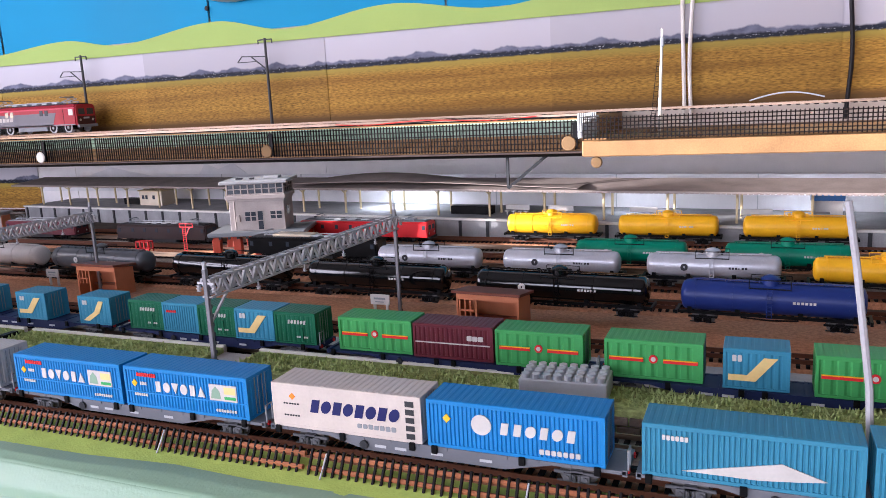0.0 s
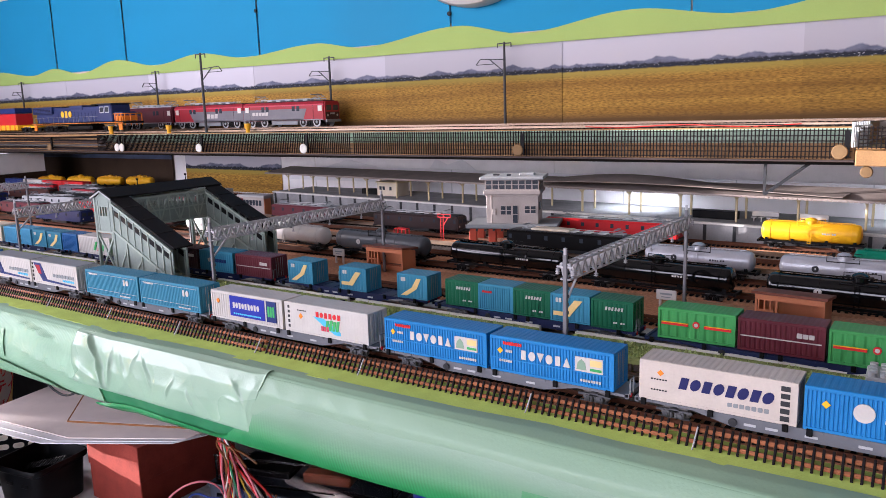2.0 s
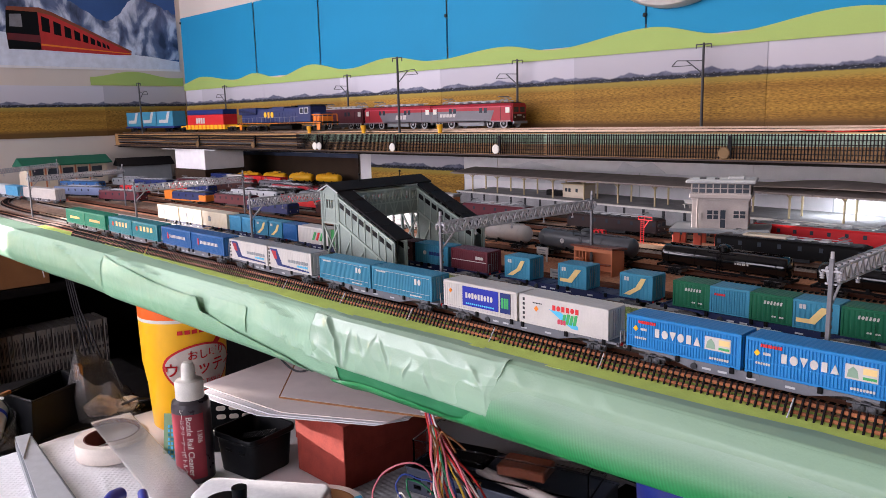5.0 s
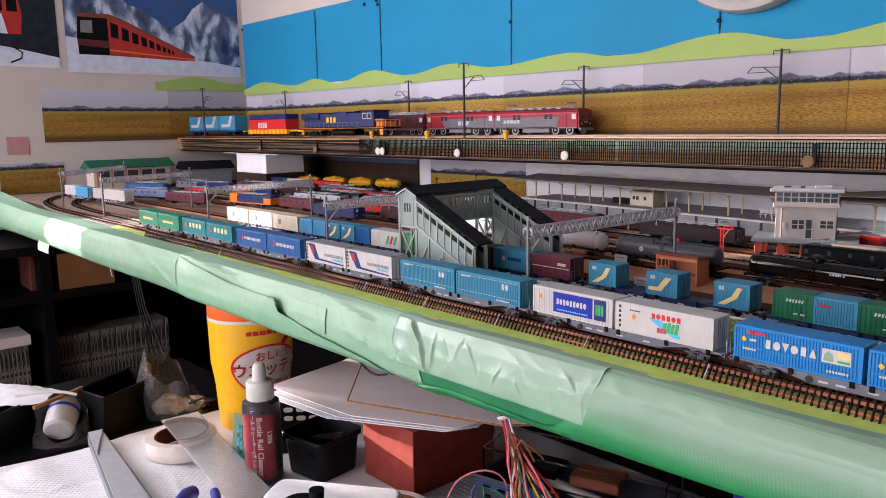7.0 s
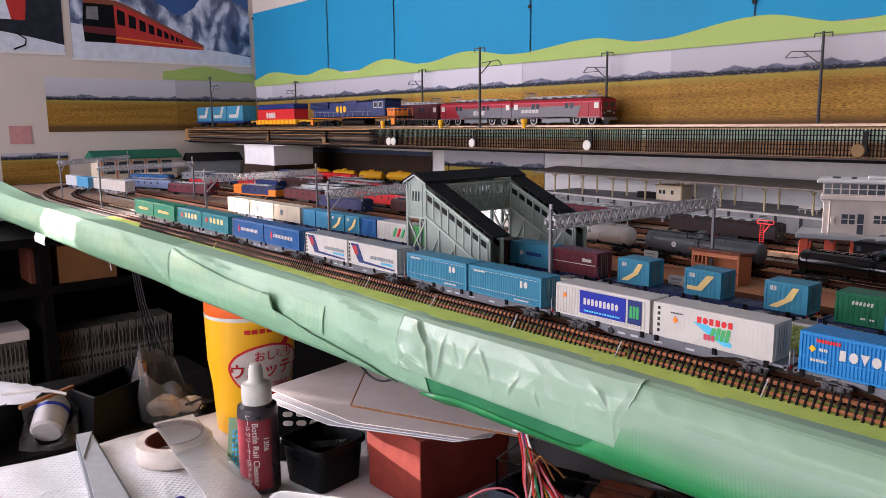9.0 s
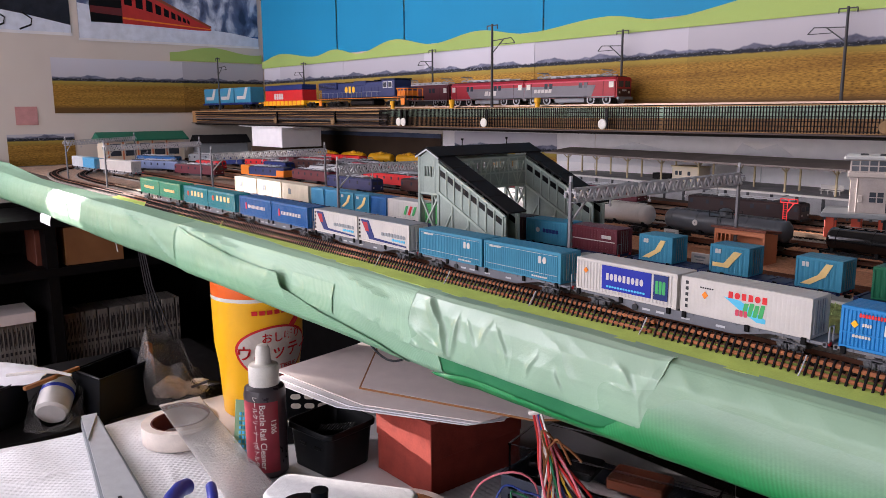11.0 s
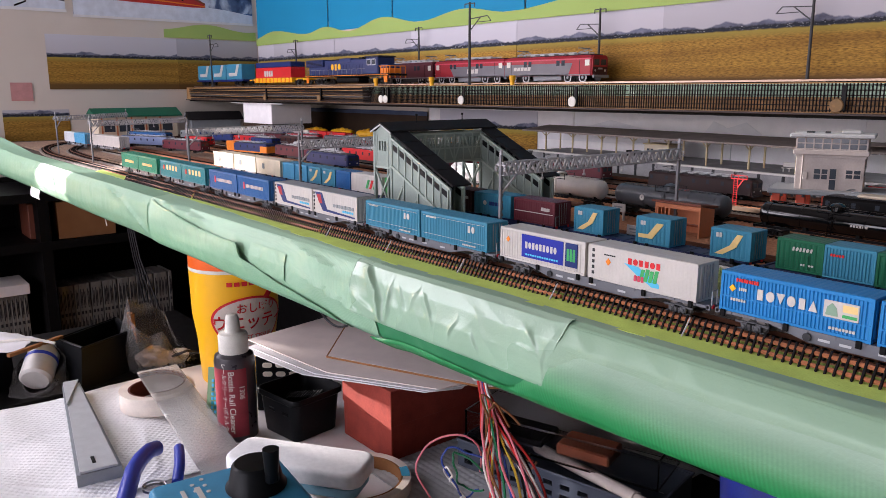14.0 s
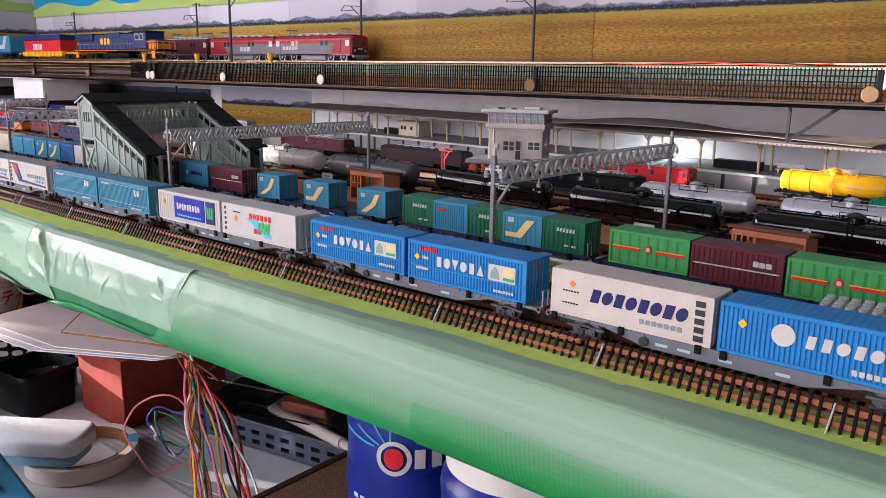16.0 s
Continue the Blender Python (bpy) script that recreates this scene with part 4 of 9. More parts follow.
# rear pairs first
for slot in (0, 1):
    c = c31(-5, slot, "emerald", "emerald green long freight container on a flat wagon")
    part("marking", glyphs(14, 46, 6.5, 9.5, 9, seed=3), M["print_yellow"], c)
    c = c31(-4, slot, "teal", "teal freight container with a row of gold marks")
    part("marking", Shape().cyl((12, -0.2, 10), (12, 0.3, 10), 2.6, 14), M["brick_red"], c)
    part("lettering", glyphs(20, 54, 8, 13, 4, seed=4, gap=0.45), M["print_yellow"], c)
    c = c31(-3, slot, "deep_blue", "deep blue freight container with white block lettering")
    part("mark", poly([(12, 6), (15, 6), (14, 12), (12.6, 12)]), M["print_red"], c)
    put_row(c, "white", 17, 51, 7.4, 10.4, "bbdbbbdbbdbbb")
    c = c31(-2, slot, "white", "white freight container with purple and red diagonal stripes", pitch=2.4, depth=0.1)
    part("roof_cover", Shape().cbox(0.2, 61.3, 0.2, 16.2, 17.3, 17.75, 0.2), M["mid_grey"], c)
    part("stripe", poly([(3, 16.2), (13, 16.2), (20, 4.2), (58, 2.6), (58, 1.6), (14, 2.6)]), M["navy"], c)
    part("stripe", poly([(5.5, 14.5), (11.5, 14.5), (13.6, 8), (9, 8)], -0.2), M["loco_red"], c)
    part("lettering", glyphs(29, 58, 7, 9.5, 8, seed=6), M["mid_grey"], c)
    part("lettering", glyphs(42, 57, 4.4, 6.0, 6, seed=7), M["print_cyan"], c)
    for k in range(5):
        part("hinge", plate(0.8, 2.2, 2.2 + k * 3.0, 4.0 + k * 3.0, -0.2), M["black"], c)
    c = c31(-1, slot, "line_blue", "light blue freight container with white line lettering")
    put_row(c, "white", 44.5, 51.5, 9.6, 13.6, "bd")
    part("lettering", glyphs(5, 15, 14, 15, 8, seed=9), M["white"], c)
    part("line", plate(2, 59, 3.9, 4.08), M["pale_grey"], c)
    part("line", plate(2, 59, 15.0, 15.18), M["pale_grey"], c)
    part("lettering", glyphs(40, 52, 1.4, 2.4, 8, seed=10), M["white"], c)
c = c31(0, 0, "white", "white freight container with a dark blue printed panel", pitch=2.0, depth=0.25)
part("panel", plate(17, 47, 3, 15.4, -0.2), M["print_blue"], c, "dark blue panel with white blocks")
put_row(c, "white", 19.5, 43, 8.0, 11.6, "bdbdbbdbd", y=-0.3, bold=0.3)
part("lettering", glyphs(20, 44, 4.2, 5.2, 14, y=-0.3, seed=12), M["print_cyan"], c)
part("panel", plate(48.5, 56.5, 3, 15.4, -0.2), M["navy"], c)
part("leaf_mark", glyphs(49.6, 55.6, 6, 12.4, 3, y=-0.3, seed=13), M["print_green"], c)
part("symbol", Shape().prism([(5, 11), (6.4, 12.6), (7.8, 11), (6.4, 9.4)], "y", -0.3, 0.1), M["orange"], c)
c = c31(0, 1, "white", "white freight container with a red heading and a blue-green picture", pitch=2.0, depth=0.05)
put_row(c, "print_red", 24, 43, 11.0, 14.0, "bdbbdb", bold=0.3)
part("picture", poly([(22, 11.2), (30, 10.6), (42, 4.2), (42, 2.4), (38, 2.4), (30, 6.4)]), M["print_cyan"], c)
part("picture_detail", glyphs(31, 41, 4.4, 10.4, 4, y=-0.2, seed=15, slant=0.2), M["print_green"], c)
part("picture_detail", glyphs(28, 34, 3.6, 6.4, 3, y=-0.26, seed=16), M["loco_pink"], c)
part("symbol", Shape().prism([(11, 10), (12.6, 11.8), (14.2, 10), (12.6, 8.2)], "y", -0.2, 0.1), M["orange"], c)
part("lettering", glyphs(10, 17, 13, 13.7, 6, seed=17), M["dark_grey"], c)
for k in range(5):
    part("hinge", plate(2.6, 4.0, 2.6 + k * 2.8, 4.2 + k * 2.8, -0.2), M["dark_grey"], c)
for slot in (0, 1):
    c = c31(1, slot, "bright_blue", "bright blue freight container with large white block lettering", pitch=1.5, depth=0.3)
    part("side_rail", plate(0.6, 60.9, 6.3, 6.9, -0.12), M["bright_blue"], c)
    put_row(c, "white", 16, 42, 7.6, 12.0, "bdvdba")
    part("picture_panel", plate(43.5, 56.5, 7, 13.6, -0.2), M["white"], c)
    part("picture_detail", poly([(44.2, 7.8), (49, 7.8), (48.4, 11), (46.6, 12.8), (44.8, 11)], -0.26), M["sage"], c)
    part("picture_detail", plate(50.6, 56, 7.8, 9.0, -0.26), M["print_green"], c)
    part("picture_detail", plate(50.6, 56, 10.0, 12.8, -0.26), M["print_yellow"], c)
    part("lettering", glyphs(7, 17, 13.4, 15.0, 9, y=-0.2, seed=19), M["print_red"], c)
    part("symbol", Shape().prism([(4, 10.4), (5.5, 12), (7, 10.4), (5.5, 8.8)], "y", -0.2, 0.1), M["yellow"], c)
    part("lettering", glyphs(8.4, 12, 9.8, 11.2, 4, y=-0.2, seed=20), M["white"], c)
    part("lettering", glyphs(5, 12, 5.0, 6.2, 6, y=-0.2, seed=21), M["white"], c)
    part("lettering", glyphs(46, 56, 2.4, 3.6, 8, y=-0.2, seed=22), M["white"], c)
c = c31(2, 0, "ivory", "off-white freight container with bold dark blue italic blocks", pitch=3.0, depth=0.03)
put_row(c, "print_navy", 16, 53, 7.0, 12.0, "bdbdbdbd", slant=0.25, gap=0.1, bold=0.3, label="bold navy slanted shapes")
part("lettering", glyphs(36, 52, 3.2, 5.0, 7, seed=24), M["mid_grey"], c)
part("symbol", Shape().prism([(7.6, 12.4), (9, 13.8), (10.4, 12.4), (9, 11)], "y", -0.2, 0.1), M["orange"], c)
part("lettering", glyphs(5, 12, 9.2, 9.8, 6, seed=25), M["dark_grey"], c)
part("lettering", glyphs(5, 12, 4.6, 5.2, 6, seed=26), M["dark_grey"], c)
for k in range(5):
    part("hinge", plate(55.5, 58.8, 1.4 + k * 3.0, 3.4 + k * 3.0, -0.2), M["dark_grey"], c)
c = c31(2, 1, "bright_blue", "bright blue freight container with a white globe and block lettering", pitch=1.5, depth=0.3)
part("globe", Shape().cyl((20, -0.25, 10), (20, 0.3, 10), 3.6, 18), M["white"], c)
put_row(c, "white", 26, 53, 7.4, 11.6, "bbdbdb", slant=0.15)
part("lettering", glyphs(40, 54, 2.2, 4.0, 7, seed=28, y=-0.2), M["white"], c)
part("symbol", Shape().prism([(6, 11), (7.5, 12.6), (9, 11), (7.5, 9.4)], "y", -0.2, 0.1), M["yellow"], c)
for slot in (0, 1):
    c = c31(3, slot, "line_blue", "turquoise freight container with a white sweeping mark", pitch=1.5, depth=0.3)
    part("sweep_mark", poly([(12, 3), (40, 9), (52, 5), (44, 4), (34, 3)], -0.2), M["white"], c)
    part("lettering", glyphs(6, 14, 12.4, 14, 6, seed=29, y=-0.2), M["white"], c)


# ---- the second train ----
def y2(x):
    return 93.0 - 0.036 * max(0, x - 100)


W2 = wagon_proto(color="deck_navy")
tagged(W2, "dark blue flat container wagon on two bogies")


def c12(x, color, label, L=24.4, **more):
    more.setdefault("H", 16.6)
    return container("short_container", x, y2(x), FZ, color, label, L=L, **more)


for x in (-36, 106, 246, 378, 512, -178, -320, -460, -600):
    copy_thing(W2, place(x, y2(x + 60), RAIL, 0, 0, -1.0 if x > 80 else 0))


def swoosh(c, style):
    if style == 0:
        part("sweep_mark", poly([(3, 2.0), (8, 2.0), (16, 7), (19.5, 14), (16, 14), (12, 7.6), (6, 4)], -0.2), M["print_yellow"], c)
    else:
        part("sweep_mark", poly([(2, 3.6), (12, 3.6), (20, 13.4), (15, 13.4), (9, 6), (2, 6)], -0.2), M["print_yellow"], c)
    part("mark", glyphs(3.4, 7.4, 11.4, 14, 2, y=-0.2, seed=31), M["white"], c)


for n, x in enumerate((-27, 23, 74)):
    swoosh(c12(x, "line_blue", "light blue short container with a yellow sweep mark", pitch=2.6, depth=0.12), n % 2)
for n, (x, color) in enumerate(((113, "deep_green"), (138, "line_blue"), (163, "deep_green"), (188, "line_blue"), (213.5, "deep_green"))):
    c = c12(x, color, "dark green short container with white block lettering" if color == "deep_green" else "light blue corrugated short container", pitch=1.5 if n == 1 else 2.6, depth=0.25 if n == 1 else 0.14)
    if color == "deep_green":
        put_row(c, "white", 8, 19, 10.6, 12.6, "bdbbdb", slant=0.2)
        part("lettering", glyphs(13, 20, 3.4, 4.4, 5, y=-0.2, seed=34), M["white"], c)
        part("latch", plate(15.5, 17, 2, 9, -0.4), M["deep_green"], c)
    elif n == 3:
        swoosh(c, 1)
    else:
        part("lettering", glyphs(3, 10, 11, 12.4, 5, y=-0.3, seed=35), M["print_red"], c)
for x in (252, 334, 383, 463):
    c = c12(x, "grass_green", "bright green container with a red band and round badge", L=39.5, pitch=4.2, depth=0.3)
    for a, b in ((2, 16), (24, 37.5)):
        part("band", plate(a, b, 7.6, 8.8, -0.36), M["print_red"], c)
        part("band_edge", plate(a, b, 8.8, 9.2, -0.36), M["yellow"], c)
    part("badge", Shape().cyl((20, -0.4, 9), (20, 0.2, 9), 1.8, 16), M["print_red"], c)
    part("badge_mark", Shape().cyl((20, -0.5, 9), (20, 0.2, 9), 1.0, 16), M["white"], c)
for x in (293, -84):
    c = c12(x, "maroon", "maroon container with a thin white line", L=39.5, pitch=2.2, depth=0.2)
    part("line", plate(1.2, 38, 7.4, 7.9, -0.3), M["white"], c)
    part("mark", glyphs(27, 35, 9.6, 12, 3, y=-0.3, seed=36, gap=0.1), M["white"], c)
swoosh(c12(430, "line_blue", "light blue short container with a yellow sweep mark", pitch=2.6, depth=0.12), 1)
c = c12(-127, "line_blue", "grey-blue weathered container with a round badge", L=39.5, pitch=2.4, depth=0.2)
part("badge", Shape().cyl((12, -0.4, 9), (12, 0.2, 9), 1.7, 12), M["white"], c)
part("lettering", glyphs(17, 32, 7.6, 10.4, 5, y=-0.3, seed=37), M["navy"], c)
c = c12(-169, "dark_maroon", "dark maroon container below the footbridge", L=39.5, pitch=2.2, depth=0.2)
part("mark", glyphs(27, 35, 9.6, 12, 3, y=-0.3, seed=36, gap=0.1), M["white"], c)
c12(-219, "olive", "pale green short container", pitch=2.4)
c12(-246, "grass_green", "pale green short container", pitch=2.4)
c = c12(-301, "white", "white container with green and red diagonal stripes", L=50, pitch=2.4, depth=0.15)
for k, key in enumerate(("print_green", "print_red", "print_green")):
    part("stripe", poly([(24 + k * 6, 4), (27 + k * 6, 4), (31 + k * 6, 12), (28 + k * 6, 12)], -0.3), M[key], c)
for x, color in ((-328, "deep_blue"), (-355, "line_blue"), (-382, "line_blue"), (-410, "sky_blue"), (-437, "sky_blue")):
    c = c12(x, color, "blue short container on a flat wagon", pitch=1.8)
    if color == "line_blue":
        swoosh(c, 0)
for x in (-500, -560, -620):
    c = c12(x, "cream", "cream coloured container in bright sunlight", L=57, pitch=3.2, depth=0.12, H=17.5)
    part("lettering", glyphs(14, 20, 6, 12, 3, y=-0.25, seed=38), M["mid_grey"], c)


# ---- tank wagons ----
def ladder(s, x, y, z0, z1, w=2.4):
    s.bar((x, y, z0), (x, y, z1), 0.4).bar((x + w, y, z0), (x + w, y, z1), 0.4)
    for i in range(int((z1 - z0) / 2) + 1):
        s.bar((x, y, z0 + i * 2), (x + w, y, z0 + i * 2), 0.3)


TANKS = {}


def tank_wagon(x, y, L, r, body, label, frame="black", cage="same", rz=0.0, badge=None, band=None):
    key = (L, r, body, cage, badge, band)
    m = place(x, y, RAIL, 0, 0, rz)
    if key in TANKS:
        ob = copy_thing(TANKS[key], m)
        return tagged(ob, label)
    ob = thing("tank_wagon", label, "tank wagon", m, group="tank wagons")
    zc = 6.4 + r
    prof = [(0.0, 1.0), (r * 0.55, 1.3), (r * 0.85, 2.3), (r * 0.97, 3.6), (r, 5.2), (r, L / 2 - 0.8), (r + 0.25, L / 2 - 0.8), (r + 0.25, L / 2 + 0.8), (r, L / 2 + 0.8), (r, L - 5.2), (r * 0.97, L - 3.6), (r * 0.85, L - 2.3), (r * 0.55, L - 1.3), (0.0, L - 1.0)]
    part("tank", Shape().lathe(prof, 28, (0, 0, zc), "x"), M[body], ob, smooth=True)
    fr = Shape().box(-1, L + 1, -5.6, -4.4, 5.2, 6.8).box(-1, L + 1, 4.4, 5.6, 5.2, 6.8).box(-1.6, -0.2, -7.4, 7.4, 5, 7).box(L + 0.2, L + 1.6, -7.4, 7.4, 5, 7)
    for a in (6, L * 0.33, L * 0.66, L - 6):
        fr.box(a - 1.2, a + 1.2, -6, 6, 6, 6.6 + r * 0.45)
    part("frame", fr, M[frame], ob)
    for a in (13, L - 13):
        bogie(ob, a, 0, 0, mat_key=frame)
    dome = Shape().lathe([(4.4, -1.0), (4.2, 2.2), (4.8, 2.4), (4.8, 3.2), (3.4, 4.2), (1.4, 4.9), (0.0, 5.0)], 18, (L / 2, 0, zc + r - 0.6))
    part("manhole", dome, M[body if cage == "same" else cage], ob, smooth=True)
    walk_s = Shape().box(L / 2 - 10, L / 2 + 10, -r * 0.75, -r * 0.75 + 2.2, zc + r * 0.72, zc + r * 0.72 + 0.5).box(L / 2 - 10, L / 2 + 10, r * 0.75 - 2.2, r * 0.75, zc + r * 0.72, zc + r * 0.72 + 0.5)
    for sx in (-10, 10):
        for sy in (-1, 1):
            walk_s.bar((L / 2 + sx, sy * r * 0.76, zc + r * 0.7), (L / 2 + sx, sy * r * 0.76, zc + r + 2.6), 0.4)
    for sy in (-1, 1):
        walk_s.bar((L / 2 - 10, sy * r * 0.76, zc + r + 2.6), (L / 2 + 10, sy * r * 0.76, zc + r + 2.6), 0.4)
    part("catwalk", walk_s, M[frame if cage == "same" else cage], ob)
    run = Shape().box(7, L - 7, -1.3, 1.3, zc + r + 0.5, zc + r + 0.9)
    for i in range(int((L - 16) / 8) + 1):
        run.box(8 + i * 8, 8.6 + i * 8, -1.5, 1.5, zc + r - 0.3, zc + r + 0.6)
    part("running_board", run, M[body], ob)
    for a in (9, L * 0.3, L * 0.7, L - 9):
        part("tank_strap", Shape().lathe([(r + 0.02, -0.35), (r + 0.22, -0.35), (r + 0.22, 0.35), (r + 0.02, 0.35)], 28, (a, 0, zc), "x"), M[body], ob)
    valve = Shape()
    for dx in (-6.5, 6.0):
        valve.cyl((L / 2 + dx, 0, zc + r - 0.5), (L / 2 + dx, 0, zc + r + 2.2), 0.9, 8).cyl((L / 2 + dx - 1.2, 0, zc + r + 1.8), (L / 2 + dx + 1.2, 0, zc + r + 1.8), 0.4, 6)
    part("valve", valve, M[frame if cage == "same" else cage], ob)
    part("drain_pipe", Shape().tube([(L / 2 - 14, -5, 4.6), (L / 2, -5.4, 4.0), (L / 2 + 14, -5, 4.6)], 0.5, 6), M[frame], ob)
    lad = Shape()
    ladder(lad, L / 2 - 1.2, -r - 0.7, 6, zc + r * 0.8)
    part("ladder", lad, M[body if cage == "same" else cage], ob)
    if badge:
        s = Shape()
        s.cyl((L * 0.3, -r - 0.15, zc), (L * 0.3, -r + 1.0, zc), 2.3, 14)
        part("badge", s, M[badge], ob)
    lt = Shape()
    for i in range(6):
        lt.box(L * 0.62 + i * 1.9, L * 0.62 + i * 1.9 + 1.3, -r - 0.1, -r + 1.0, zc - 0.5, zc + 0.8)
    part("lettering", lt, M["white" if body != "tank_silver" else "dark_grey"], ob)
    TANKS[key] = ob
    return ob


def yb(x):
    return 229.0 - 0.055 * (x + 100)


for x, body, lab in ((-330, "tank_white", "clean white tank wagon"), (-219, "white", "white tank wagon"), (-98, "tank_grey", "grey tank wagon"), (34, "tank_black", "glossy black tank wagon"), (157, "tank_black", "glossy black tank wagon"),
                     (281, "tank_black", "glossy black tank wagon with a round white badge")):
    tank_wagon(x, yb(x), 106, 8.3, body, lab + " on black bogies", rz=-3.1, badge="white" if x in (281, -98) else None)
tank_wagon(402, yb(402), 92, 8.3, "navy", "dark blue tank wagon on black bogies", rz=-3.1)
tank_wagon(505, yb(505), 92, 8.3, "navy", "dark blue tank wagon on black bogies", rz=-3.1)
tank_wagon(471, 278, 83, 7.4, "yellow", "yellow tank wagon at the end of the silver ones", cage="yellow")
for x in (177, 275, 373):
    tank_wagon(x, 278, 83, 7.4, "tank_silver", "silver tank wagon with a dome and catwalk", badge="dark_grey")
for x in (317, 419):
    tank_wagon(x, 319, 80, 7.4, "tank_green", "green tank wagon beside the silver tanks", badge="white")
for x, body, lab in ((232, "yellow", "yellow tank wagon with a yellow ladder cage"), (330, "yellow", "yellow tank wagon with a yellow ladder cage"), (428, "yellow", "yellow tank wagon with a yellow ladder cage")):
    tank_wagon(x, 424, 82, 8.4, body, lab + " at the platform", cage=body)
for x, y, rz in ((-850, 565.5, -12), (-920, 551, -13), (-990, 534.5, -14), (-1058, 516, -17)):
    tank_wagon(x, y, 62, 7.6, "yellow", "yellow tank wagon far back on the outer curve", cage="yellow", rz=180 - rz)
tank_wagon(-1124, 489, 62, 7.6, "sage", "sage green tank wagon far back on the outer curve", cage="sage", rz=180 + 22)


# ---- locomotives ----
PANTO = {}


def pantograph(parent, x, z, k=1.0):
    """A folded pantograph: base rails on insulators, two knee arms, two collector strips."""
    if k not in PANTO:
        PANTO[k] = (mesh("base_rail", Shape().box(-5 * k, 5 * k, -0.4 * k, 0.4 * k, 0, 0.7 * k), M["mid_grey"]),
                    mesh("insulator", Shape().cyl((0, 0, -0.9 * k), (0, 0, 0), 0.6 * k, 6), M["mid_grey"]),
                    mesh("knee_arm", Shape().tube([(-4.5 * k, 0, 0.8 * k), (4 * k, 0, 2.4 * k), (-3 * k, 0, 3.7 * k)], 0.34 * k, 5), M["mid_grey"]),
                    mesh("collector_strip", Shape().bar((0, -5.5 * k, 3.8 * k), (0, 5.5 * k, 3.8 * k), 0.6 * k), M["mid_grey"]))
    rail_, insu, arm, strip = PANTO[k]
    base = part("pantograph", rail_, None, parent, at=place(x, -3.2 * k, z))
    part("base_rail", rail_, None, base, at=place(0, 6.4 * k, 0))
    for sx in (-4.2, 4.2):
        for sy in (0, 6.4):
            part("insulator", insu, None, base, at=place(sx * k, sy * k, 0))
    for sy in (0.4, 6.0):
        part("knee_arm", arm, None, base, at=place(0, sy * k, 0))
    for sx in (-3, -1.5):
        part("collector_strip", strip, None, base, at=place(sx * k, 3.2 * k, 0))
    return base


